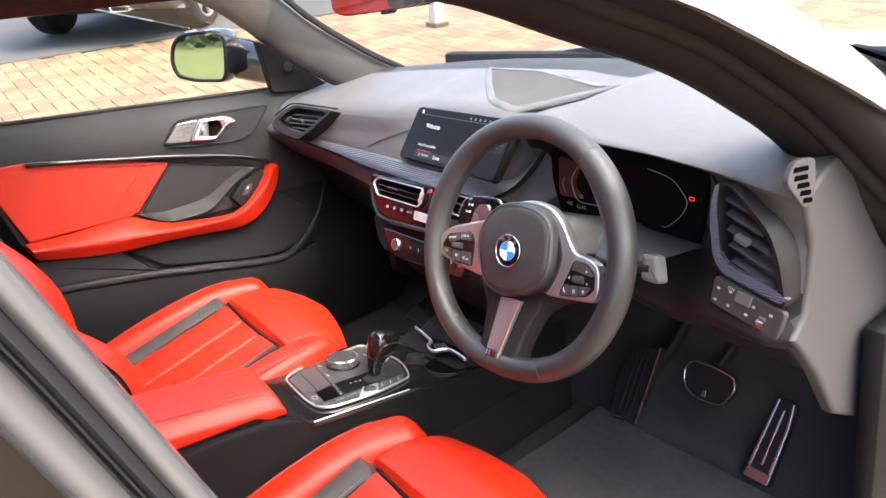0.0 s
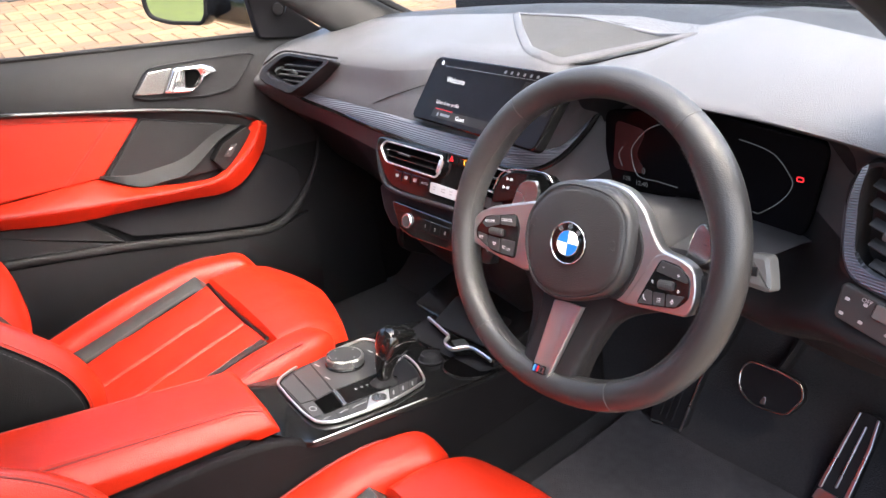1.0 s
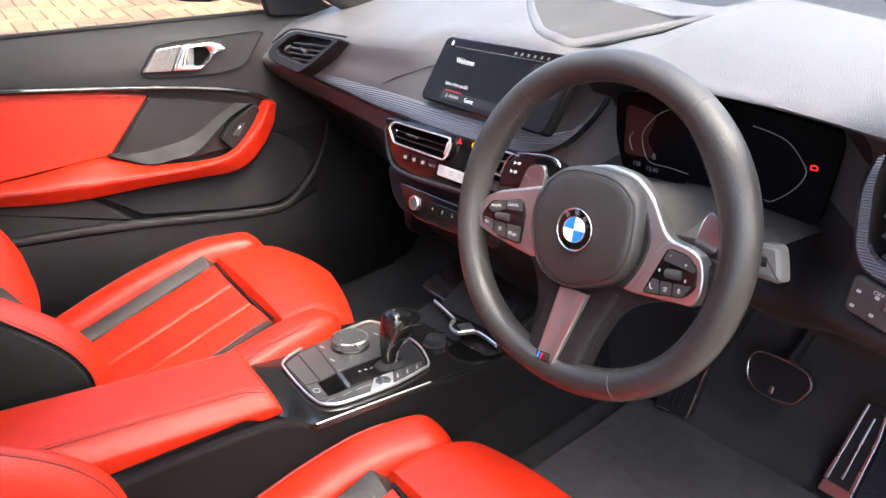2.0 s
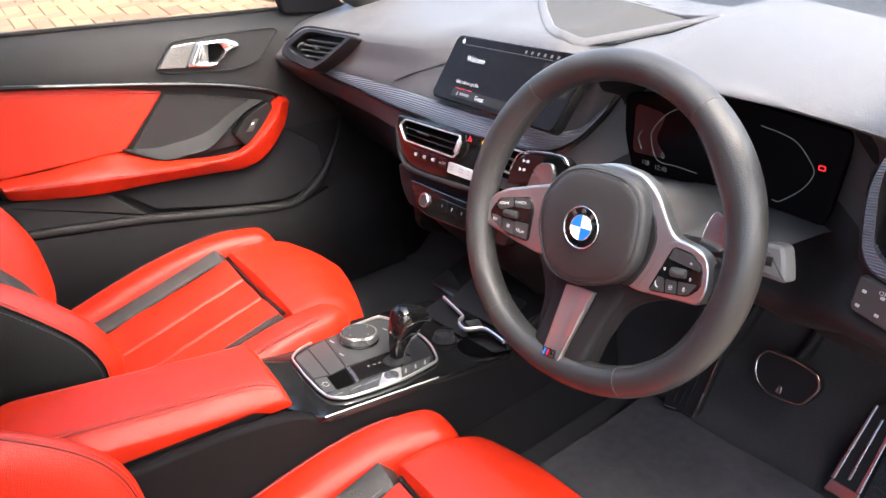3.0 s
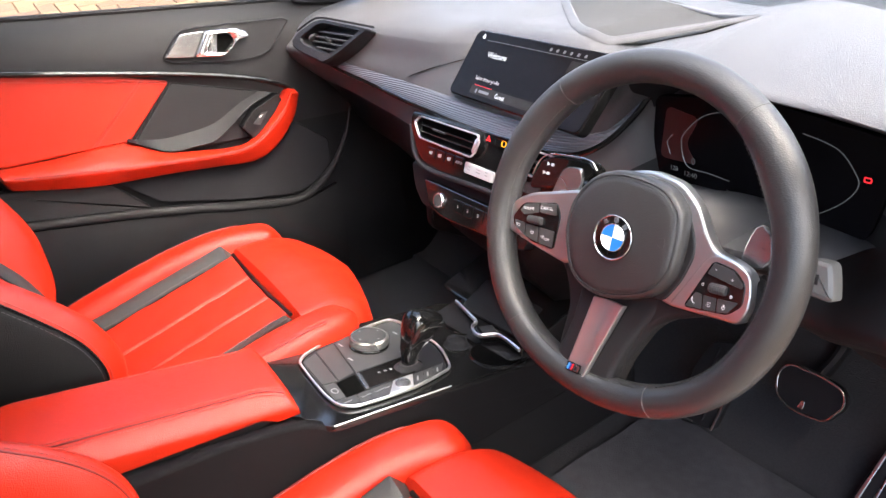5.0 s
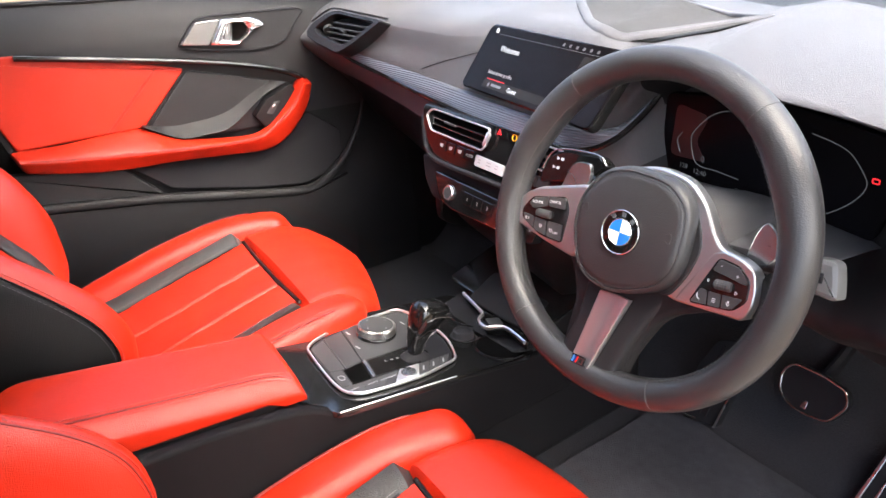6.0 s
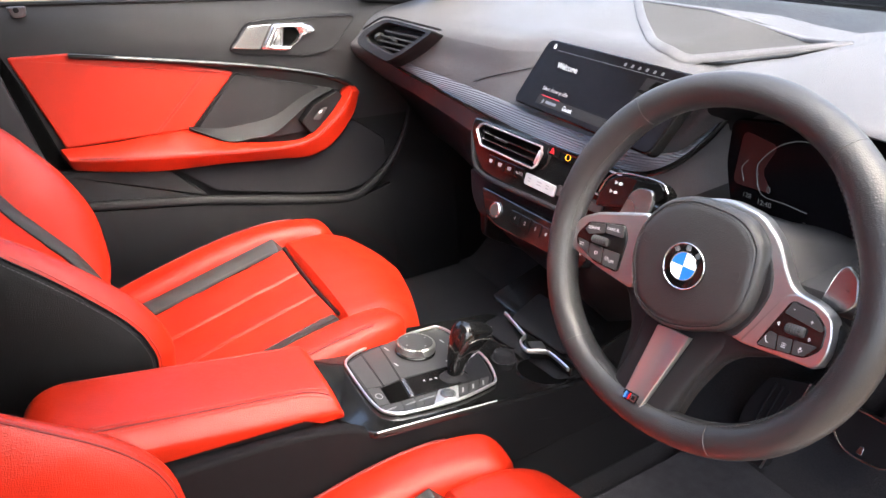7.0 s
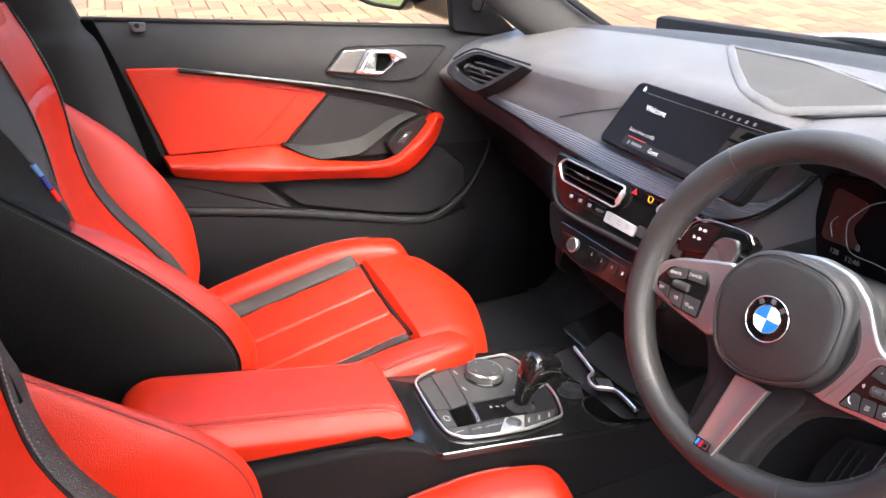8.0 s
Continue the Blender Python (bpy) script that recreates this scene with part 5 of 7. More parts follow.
on(door, "trim_strip", sweep([(-0.698, -0.416, 0.922), (-0.695, -0.278, 0.892), (-0.693, -0.109, 0.853), (-0.692, 0.013, 0.818), (-0.690, 0.085, 0.787), (-0.694, 0.108, 0.768)], 0.008, 0.0062, 60, 12), GLOSS, "dark gloss trim strip")
ARM_TOP = [(-0.700, -0.4761, 0.7601), (-0.700, -0.3862, 0.7528), (-0.700, -0.2443, 0.7464), (-0.700, -0.1675, 0.7066), (-0.700, -0.0444, 0.6800), (-0.700, 0.0088, 0.6899), (-0.700, 0.0615, 0.7320), (-0.700, 0.0880, 0.7668), (-0.700, 0.1023, 0.7741)]
ARM_SEAM = [(-0.642, -0.4666, 0.7540), (-0.642, -0.3958, 0.7392), (-0.642, -0.2986, 0.7216), (-0.642, -0.1937, 0.7038), (-0.642, -0.0918, 0.6896), (-0.642, -0.0246, 0.6889), (-0.642, 0.0161, 0.7070), (-0.642, 0.0591, 0.7372), (-0.642, 0.0866, 0.7754)]
ARM_FOOT = [(-0.664, -0.4614, 0.7246), (-0.664, -0.3927, 0.7052), (-0.664, -0.3118, 0.6873), (-0.664, -0.1949, 0.6740), (-0.664, -0.0909, 0.6587), (-0.664, -0.0174, 0.6488), (-0.664, 0.0372, 0.6655), (-0.664, 0.0896, 0.7151), (-0.664, 0.1122, 0.7628)]
arm_top, arm_seam, arm_foot = (spline(line_, 70) for line_ in (ARM_TOP, ARM_SEAM, ARM_FOOT))
arm_rows = []
for p, q, r in zip(arm_top, arm_seam, arm_foot):
    p, q, r = Vector(p), Vector(q), Vector(r)
    sect = [p + Vector((-0.012, 0, -0.004)), p, p.lerp(q, 0.35) + Vector((0, 0, 0.0025)), p.lerp(q, 0.75) + Vector((0.001, 0, 0.0030)), q, q.lerp(r, 0.25) + Vector((0.0035, 0, 0)), q.lerp(r, 0.70) + Vector((0.002, 0, 0)), r, r + Vector((-0.012, 0, 0.004)), r + Vector((-0.034, 0, 0.010))]
    arm_rows.append([tuple(v) for v in spline([tuple(v) for v in sect], 30)])
mid_end = [[tuple(Vector(v).lerp(Vector(sum((Vector(w) for w in row), Vector()) / len(row)), k) + Vector((0, dy, 0))) for v in row] for row, k, dy in ((arm_rows[0], 0.35, -0.004), (arm_rows[-1], 0.35, 0.004))]
arm = on(door, "armrest", skin([mid_end[0]] + arm_rows + [mid_end[1]], True, True, 50), RED, "red leather door armrest")
for d_ in (-0.0028, 0.0028):
    stitches([tuple(Vector(q) + (Vector(p) - Vector(q) if d_ < 0 else Vector(r) - Vector(q)).normalized() * 0.0040 + Vector((0.0028, 0, 0.0014 if d_ < 0 else 0.0))) for p, q, r in list(zip(arm_top, arm_seam, arm_foot))[2:64:3]], RED_THREAD, "armrest_stitching", arm, 100, 0.0042, 0.0006, up=(1, 0, 0))
on(arm, "armrest_seam", sweep([tuple(Vector(q) + Vector((0.0006, 0, 0.0004))) for q in arm_seam[2:66:3]], 0.0009, 0.0008, 60, 6), RED_SEAM)
pull = door_plate("window_switch", [(-0.021, 0.721), (0.011, 0.751), (0.070, 0.772), (0.079, 0.755), (0.002, 0.684)], -0.700, 0.023, SOFT_LOW, 0.004, 0.002)
door_plate("switch_key", [(0.004, 0.722), (0.026, 0.742), (0.040, 0.742), (0.018, 0.718)], -0.678, 0.004, PAD, 0.002, 0.001, "", pull)
door_plate("key_mark", [(0.018, 0.7335), (0.0225, 0.7375), (0.0275, 0.7375), (0.023, 0.7335)], -0.6738, 0.0004, WHITE, 0.0005, 0, "", pull)
# handle in its recess
hr = [(-0.136, 0.8859), (-0.0995, 0.9234), (-0.0842, 0.9321), (-0.0502, 0.9322), (0.1275, 0.9174), (0.1405, 0.9089), (0.1294, 0.9004), (0.0872, 0.8587), (0.0642, 0.8503), (0.0184, 0.8495), (-0.0568, 0.8618), (-0.1169, 0.8745)]
recess = on(door, "handle_recess", ring_plate(hr, 0.0035, 0.010, Matrix.Translation((-0.709, 0, 0)) @ DM, 0.010, 0.002), MATT)
door_plate("recess_floor", hr, -0.709, 0.0085, SOFT_MID, 0.010, 0.001, "", recess)
handle = door_plate("handle_plate", [(-0.1293, 0.8888), (-0.0918, 0.9259), (-0.0435, 0.9240), (-0.0761, 0.8782)], -0.7005, 0.0085, SATIN, 0.003, 0.0015, "satin silver door handle")
LEVER_OUT = [(-0.0410, 0.9236), (0.019, 0.9178), (0.0373, 0.9078), (0.0454, 0.8964), (0.0200, 0.8950), (0.0050, 0.882), (-0.0228, 0.8672), (-0.0735, 0.8782)]
LEVER_IN = [(-0.0290, 0.9150), (-0.0004, 0.9105), (0.0060, 0.9060), (0.0101, 0.9001), (0.0085, 0.8930), (0.0040, 0.8870), (-0.0121, 0.8765), (-0.0480, 0.8840)]
hm = Matrix.Translation((-0.700, 0, 0)) @ DM
lo_, li_ = rounded(LEVER_OUT, 0.007, 5), rounded(LEVER_IN, 0.006, 5)
lever_rows = [[hm @ Vector((*o.lerp(q, k), z)) for o, q in zip(lo_, li_)] for k, z in ((0, -0.002), (0, 0.009), (0.2, 0.0130), (0.55, 0.0145), (0.85, 0.0125), (1.0, 0.0085), (1.0, 0.000))]
lever_ = on(handle, "handle_lever", skin(lever_rows, True, False, 40), CHROME, "chrome handle lever")
scoop = [[hm @ Vector((y0 + (y1 - y0) * a, z0 + (z1 - z0) * a, 0.0085 - 0.008 * math.sin(a * 1.6))) for a in np.linspace(0, 1, 8)] for (y0, z0), (y1, z1) in (((-0.030, 0.916), (-0.012, 0.913)), ((-0.036, 0.903), (-0.014, 0.899)), ((-0.042, 0.891), (-0.016, 0.886)), ((-0.047, 0.883), (-0.016, 0.877)))]
on(lever_, "lever_scoop", skin(scoop), SATIN)
# black plate behind the lever, painting the hollow's shade
door_plate("lever_opening", LEVER_IN, -0.7005, 0.002, VOID, 0.004, 0.0004, "dark hollow of the handle", lever_)
# lower bin
on(door, "bin_lip", sweep([(-0.672, -0.470, 0.652), (-0.668, -0.35, 0.629), (-0.665, -0.24, 0.606), (-0.665, -0.05, 0.556), (-0.666, 0.03, 0.537), (-0.668, 0.075, 0.533), (-0.672, 0.117, 0.549), (-0.678, 0.171, 0.586), (-0.690, 0.219, 0.646), (-0.706, 0.250, 0.71)], 0.009, 0.009, 70, 12, power=3.0, taper=lambda t: 1.0 if t < 0.70 else 1.0 - 0.85 * (t - 0.70) / 0.30), SOFT_MID)
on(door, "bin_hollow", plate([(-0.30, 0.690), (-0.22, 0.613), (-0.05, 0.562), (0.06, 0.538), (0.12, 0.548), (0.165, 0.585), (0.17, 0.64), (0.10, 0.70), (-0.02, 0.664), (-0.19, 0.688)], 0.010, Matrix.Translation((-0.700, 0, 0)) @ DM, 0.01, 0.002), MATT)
# bin wall takes the dark tone too, standing in for shade low down
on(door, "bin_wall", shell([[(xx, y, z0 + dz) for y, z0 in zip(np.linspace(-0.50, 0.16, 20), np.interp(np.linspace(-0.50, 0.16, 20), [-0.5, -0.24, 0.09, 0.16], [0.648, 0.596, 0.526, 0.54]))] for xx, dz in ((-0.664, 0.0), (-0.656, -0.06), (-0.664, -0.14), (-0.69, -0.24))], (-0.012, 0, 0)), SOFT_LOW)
on(door, "lower_wedge", plate([(-0.50, 0.725), (-0.307, 0.690), (-0.240, 0.609), (-0.50, 0.658)], 0.020, Matrix.Translation((-0.700, 0, 0)) @ DM, 0.006, 0.004, 3), SOFT_MID, "charcoal wedge below the armrest")
pin_plate = door_plate("pin_plate", [(-0.487, 1.013), (-0.457, 1.010), (-0.459, 0.997), (-0.465, 0.993), (-0.481, 0.994)], -0.728, 0.010, SOFT, 0.004, 0.002)
on(pin_plate, "lock_pin", lathe([(0.0001, 0), (0.0045, 0), (0.0045, 0.004), (0.0001, 0.005)], Matrix.Translation((-0.7185, -0.473, 1.006)) @ DM, 16), MATT)
on(door, "rear_edge", plate([(-0.600, 1.03), (-0.545, 1.022), (-0.518, 0.935), (-0.502, 0.876), (-0.479, 0.755), (-0.470, 0.640), (-0.600, 0.640)], 0.022, Matrix.Translation((-0.7245, 0, 0)) @ DM, 0.004, 0.003, 2), VOID, "black edge of the door against the pillar")
# window, its seal and the outer skin
gwin = on(door, "window_pane", plate([(-0.62, 0.90), (0.165, 0.90), (0.165, 0.945), (0.160, 1.070), (0.02, 1.165), (-0.62, 1.20)], 0.004, Matrix.Translation((-0.752, 0, 0)) @ DM), GLASS)
gwin.visible_shadow = False
on(door, "belt_seal", sweep([(-0.744, y, belt(y) + 0.002) for y in np.linspace(-0.6, 0.18, 8)], 0.006, 0.005, 30, 8), RUBBER)
on(door, "outer_skin", shell([[(xx, y, zz) for y in np.linspace(-0.60, 0.36, 12)] for xx, zz in ((-0.762, 0.93), (-0.80, 0.87), (-0.815, 0.70), (-0.81, 0.45), (-0.79, 0.25))], (0.02, 0, 0)), PAINT)
patch = door_plate("mirror_patch", [(0.166, 0.938), (0.157, 1.072), (0.186, 1.056), (0.325, 0.922), (0.320, 0.908)], -0.742, 0.024, MATT, 0.010, 0.004, "black triangular patch behind the wing mirror")
on(patch, "tweeter_mesh", lathe([(0.0001, 0), (0.013, 0), (0.012, 0.002), (0.0001, 0.002)], Matrix.Translation((-0.7165, 0.222, 0.99)) @ DM, 24), PAD)

# wing mirror
wing = thing("wing_mirror", "black wing mirror with its glass turned to the cabin", "wing mirror", (-0.80, 0.22, 0.98))
gm = frame_of((-0.955, 0.055, 1.035), (0.10, 0.075, 0.0), (0.0, 0.0026, 0.10))
mo = [(-0.0651, 0.0094), (-0.0451, 0.0544), (-0.0097, 0.0761), (0.0865, 0.0748), (0.1180, 0.0640), (0.1240, 0.0368), (0.1032, -0.0432), (0.0847, -0.0620), (-0.0049, -0.0519), (-0.0595, -0.0321)][::-1]
mc = Vector((0.030, 0.008))
hrows = []
for d, k in ((0.0, 1.0), (-0.02, 1.05), (-0.05, 1.03), (-0.085, 0.86), (-0.105, 0.5), (-0.112, 0.08)):
    hrows.append([gm @ Vector((*mc.lerp(q, k), d)) for q in rounded(mo, 0.02)])
on(wing, "housing", skin(hrows, True, False), PAINT)
on(wing, "rim", ring_plate(mo, 0.009, 0.010, gm @ pose(0, 0, -0.006), 0.02, 0.003), MATT)
on(wing, "mirror_glass", plate([tuple(mc.lerp(Vector(q), 0.90)) for q in mo], 0.002, gm @ pose(0, 0, -0.004), 0.016), MIRROR)
on(wing, "arm", sweep([tuple(gm @ Vector((0.050, 0.0, -0.085))), (-0.870, 0.205, 1.005), (-0.80, 0.235, 0.985), (-0.735, 0.265, 0.965)], 0.040, 0.056, 18, 18, power=2.6, taper=lambda t: 1.0 - 0.12 * t), PAINT)

# inner mirror
inner = thing("rear_view_mirror", "frameless rear-view mirror showing the red seats", "mirror", (-0.02, 0.18, 1.14))
im = frame_of((-0.10, 0.165, 1.140), (0.888, 0.445, 0.0), (0.0, -0.12, 1.0))
on(inner, "casing", plate([(-0.115, -0.022), (-0.108, 0.034), (0.108, 0.034), (0.115, -0.022), (0.09, -0.032), (-0.09, -0.032)], 0.022, im @ pose(0, 0, -0.024), 0.016, 0.004), MATT)
on(inner, "mirror_glass", plate([(-0.112, -0.020), (-0.105, 0.032), (0.105, 0.032), (0.112, -0.020), (0.088, -0.029), (-0.088, -0.029)], 0.003, im @ pose(0, 0, -0.002), 0.015, 0.001), MIRROR)
on(inner, "button", box(0.03, 0.008, 0.012, 0.003, im @ pose(0.0, -0.034, -0.010)), GLOSS)
on(inner, "stem", sweep([tuple(im @ Vector((0, 0, -0.02))), tuple(im @ Vector((0, 0.03, -0.06))), tuple(im @ Vector((0, 0.07, -0.07)))], 0.012, 0.012, 10, 10), MATT)

# ---- seats ----
def car_seat(at, far_crest, lean=0.0, up_=0.0, band=0.0, deep=0.0):
    """A sports seat with its centre line at x = 0; the floor below it is z = 0.26."""
    s = thing("car_seat", "red leather sports seat with charcoal stripes and stitched bolsters", "car seat", at, group="front seats")
    ox, oy = at[0], at[1]

    def P(pts):
        return [(x + ox, y + oy, z) for x, y, z in pts]

    def M(row_list):
        return [[(x + ox, y + oy, z) for x, y, z in r] for r in row_list]

    def zc(y):
        return float(np.interp(y, [-0.60, -0.50, -0.40, -0.28, -0.17, -0.12], [0.478, 0.484, 0.499, 0.526, 0.550, 0.552]))

    # cushion middle: gently dished, with two pleats that curl together at the back, and small creases
    crow = []
    for v in np.linspace(0, 1, 40):
        y = -0.52 + 0.362 * v
        r = []
        for u in np.linspace(-1, 1, 121):
            x = 0.135 * u
            curl = 0.030 * max(0, 1 - v / 0.35) ** 2
            pleat = sum(math.exp(-((x - c) / 0.0028) ** 2) for c in (-0.046 - curl, 0.046 + curl))
            puff = 0.0025 * math.cos(min(1, abs(x) / 0.046) * math.pi / 2) if abs(x) < 0.046 else 0.0025 * math.sin((abs(x) - 0.046) / 0.089 * math.pi)
            wr = 0.0016 * noise.noise((x * 18, y * 30, 2)) + 0.0022 * max(0, 0.4 - v) * noise.noise((x * 8, y * 60, 5))
            z = zc(y) + 0.010 * u * u - 0.0045 * pleat + puff + wr - 0.026 * max(0, v - 0.978) / 0.022
            r.append((x, y, z))
        crow.append(r)
    on(s, "cushion_middle", shell(M(crow), (0, 0, -0.06)), RED)
    for sg in (-1, 1):
        srow = [[(sg * (0.134 + 0.034 * a), -0.52 + 0.362 * v, zc(-0.52 + 0.362 * v) + 0.011 + 0.013 * a + 0.003 * math.sin(a * math.pi) - 0.026 * max(0, v - 0.965) / 0.035) for a in np.linspace(0, 1, 7)] for v in np.linspace(0, 1, 22)]
        st = on(s, "cushion_stripe", shell(M(srow), (0, 0, -0.05)), GREY_LEATHER, "charcoal leather stripe")
        stitches(P([(sg * 0.139, y, zc(y) + 0.0145) for y in (-0.50, -0.40, -0.28, -0.19)]), THREAD, "stripe_stitching", st, 70, 0.004, 0.0006)
        on(st, "piping", sweep(P([(sg * 0.1345, y, zc(y) + 0.0105) for y in (-0.50, -0.40, -0.28, -0.188)]), 0.0018, 0.0018, 30, 6), BLACK_LEATHER)
        # side bolster, falling to the back, rounded at the front
        path_ = [(sg * 0.206, -0.52, 0.468), (sg * 0.211, -0.42, 0.494), (sg * 0.212, -0.30, 0.521), (sg * 0.208, -0.19, 0.536), (sg * 0.201, -0.115, 0.533), (sg * 0.188, -0.050, 0.520)]
        if sg > 0:          # the bolster beside the doorway is slimmer and ends sooner
            path_ = [(0.199, -0.52, 0.464), (0.202, -0.42, 0.486), (0.202, -0.30, 0.511), (0.199, -0.20, 0.527), (0.192, -0.130, 0.527), (0.176, -0.080, 0.512)]
        bol = on(s, "cushion_bolster", sweep(P(path_), 0.036, 0.044, 50, 36, power=3.4, taper=lambda t: 1.0 if t < 0.86 else max(0.25, 1 - 0.75 * ((t - 0.86) / 0.14) ** 2.2)), RED)
        for d_, nm in ((0.020, "bolster_stitching"), (0.0275, "bolster_stitching"), (0.0240, "bolster_seam")):
            line = [(x + sg * d_, y, z + 0.0438 * (1 - (d_ / 0.036) ** 3.4) ** (1 / 3.4) + (0.0026 if "st" in nm[8:] else 0.0018)) for x, y, z in spline(path_, 24)[3:19]]
            if nm == "bolster_seam":
                on(bol, nm, sweep(P(line), 0.0014, 0.0014, 40, 6), RED_SEAM)
            else:
                stitches(P(line), RED_THREAD, nm, bol, 70, 0.0045, 0.0008)
        on(s, "side_valance", sweep(P([(sg * 0.196, -0.55, 0.40), (sg * 0.196, -0.30, 0.41), (sg * 0.186, -0.075, 0.43)]), 0.040, 0.085, 20, 16, power=4), SOFT_LOW)
    # thigh support
    trow = []
    for v in np.linspace(0, 1, 28):
        r = []
        ph = v * math.pi * 0.62
        for u in np.linspace(-1, 1, 41):
            w = 0.186 - 0.014 * v
            edge_ = (1 - min(1, (1 - abs(u)) / 0.20)) ** 2
            y = -0.162 + (0.167 - 0.024 * max(0, u)) * math.sin(ph) * (1 - 0.16 * u * u)
            z = 0.500 + 0.066 * math.cos(ph) if ph < math.pi / 2 else 0.500 + 0.10 * math.cos(ph)
            z += 0.006 * (1 - u * u) - 0.026 * edge_ + 0.004 - 0.010 * max(0, 1 - v / 0.30) - 0.016 * max(0, 1 - v / 0.04) ** 2 + 0.0012 * noise.noise((u * 4, v * 6, 8))
            r.append((w * u, y, z))
        trow.append(r)
    # black tube drawn for the shade in the gap behind the thigh support
    on(s, "crease_shade", sweep(P([(x, -0.163, zc(-0.166) + 0.0015 + 0.012 * (x / 0.17) ** 2) for x in np.linspace(-0.140, 0.140, 9)]), 0.0034, 0.0034, 30, 8), BLACK_LEATHER)
    th = on(s, "thigh_support", shell(M(trow), (0, -0.01, -0.05)), RED)
    on(s, "seat_base", sweep(P([(0, -0.52, 0.40), (0, -0.28, 0.40), (0, -0.06, 0.42)]), 0.21, 0.070, 16, 16, power=5), SOFT_LOW)
    for sx in (-0.17, 0.17):
        on(s, "seat_rail", box(0.04, 0.50, 0.05, 0.006, pose(ox + sx, oy - 0.28, 0.285)), MATT)
    # backrest: its face by height; lean brings its upper part forwards
    def M(row_list):
        return [[(x + ox, y + oy + lean * (z - 0.62) + 0.5 * up_, z + up_) for x, y, z in r] for r in row_list]

    def P(pts):
        return [(x + ox, y + oy + lean * (z - 0.62) + 0.5 * up_, z + up_) for x, y, z in pts]

    BZ = [0.46, 0.56, 0.64, 0.684, 0.747, 0.80, 0.86, 0.93, 0.99, 1.10, 1.30]
    BY = [-0.470, -0.478, -0.503, -0.528, -0.566, -0.588, -0.597, -0.598, -0.606, -0.640, -0.72]
    by_z = [tuple(q) for q in spline([(a, b - deep) for a, b in zip(BZ, BY)], 120)]

    def face(z):
        return float(np.interp(z, [q[0] for q in by_z], [q[1] for q in by_z]))

    def band_in(z):
        """Inner edge of the charcoal band beside the red middle."""
        return (float(np.interp(z, [0.5, 0.75, 0.9, 1.1], [0.118, 0.122, 0.134, 0.126])), face(z))

    def band_out(z):
        return (float(np.interp(z, [0.5, 0.75, 0.86, 0.97, 1.1], [0.143, 0.147, 0.162, 0.180, 0.172])), face(z) + float(np.interp(z, [0.5, 0.72, 0.86, 0.97, 1.1], [0.016, 0.016, 0.008, -0.026, -0.040])))

    brow = []
    for z in np.linspace(0.47, 1.08, 80):
        w = band_in(z)[0] + 0.002 + band
        pl = 0.007 * math.exp(-((z - 0.965) / 0.004) ** 2)
        brow.append([(w * u, face(z) - 0.012 * (1 - u * u) - pl * (1 - u ** 6) + 0.0015 * noise.noise((u * 3, z * 20, 4)), z) for u in np.linspace(-1, 1, 31)])
    on(s, "backrest_middle", shell(M(brow), (0, -0.07, -0.01)), RED)
    # line of the seam along the bolster's crest, from the cushion up
    CREST = [(-0.452, 0.520), (-0.439, 0.560), (-0.425, 0.605), (-0.423, 0.640), (-0.441, 0.690), (-0.494, 0.762), (-0.546, 0.820), (-0.581, 0.856), (-0.640, 0.911), (-0.70, 0.965), (-0.75, 1.02)]
    NC = 80
    def normal(i):
        t = crest[min(i + 1, NC - 1)] - crest[max(i - 1, 0)]
        t = t / np.linalg.norm(t)
        return np.array((t[1], -t[0]))          # forwards and up out of the bolster

    for sg in (-1, 1):
        crest = spline(CREST if sg > 0 else far_crest, NC)
        if sg > 0:          # the seam lies down the side, the red leather rolls over the top to it
            crest = [crest[i] - 0.008 * normal(i) for i in range(NC)]
        bulge = 0.054 if sg > 0 else 0.026
        last = (7 if sg > 0 else 9) * (NC - 1) // 10          # the red part ends here in a point
        bs = []
        for z in np.linspace(0.47, 1.10, 70):
            (xi, yi), (xo, yo) = band_in(z), band_out(z)
            bs.append([(sg * (xi + (xo - xi) * a + (band if sg < 0 else 0)), yi + (yo - yi) * a + 0.004 * math.sin(a * math.pi), z) for a in np.linspace(0, 1, 8)])
        st = on(s, "backrest_stripe", shell(M(bs), (0, -0.05, 0), 70), GREY_LEATHER, "charcoal leather band")
        stitches(P([(sg * (band_in(z)[0] + 0.004 + (band if sg < 0 else 0)), face(z) + 0.0028, z) for z in np.linspace(0.55, 1.06, 14)]), THREAD, "stripe_stitching", st, 110, 0.004, 0.0007, up=(0, 1, 0))
        on(st, "piping", sweep(P([(sg * (band_in(z)[0] + 0.0005 + (band if sg < 0 else 0)), face(z) + 0.0006, z) for z in np.linspace(0.50, 1.08, 24)]), 0.0020, 0.0020, 60, 6, up=(0, 1, 0)), BLACK_LEATHER)
        for k, mt in enumerate((material("tab_blue", (0.08, 0.18, 0.36), 0.5), NAVY, RED_INK) if sg > 0 else ()):
            za, zb = 0.925 - 0.017 * k, 0.910 - 0.017 * k
            on(st, "colour_tab", sweep(P([(sg * (band_out(z)[0] + 0.0005), band_out(z)[1] + 0.001, z) for z in (za, zb)]), 0.0035, 0.0035, 4, 8, up=(0, 1, 0)), mt)
        # red bolster between the seam and the band
        rowsb = []
        for i in range(0, last + 1):
            c_ = crest[i]
            k = 1 - (i / last) ** 4
            so = band_out(c_[1])
            so = (so[0] + (band if sg < 0 else 0), so[1])
            a3, c3 = np.array((0.208, c_[0], c_[1])), np.array((so[0] - 0.004, so[1] - 0.006, c_[1]))
            nrm = normal(i)
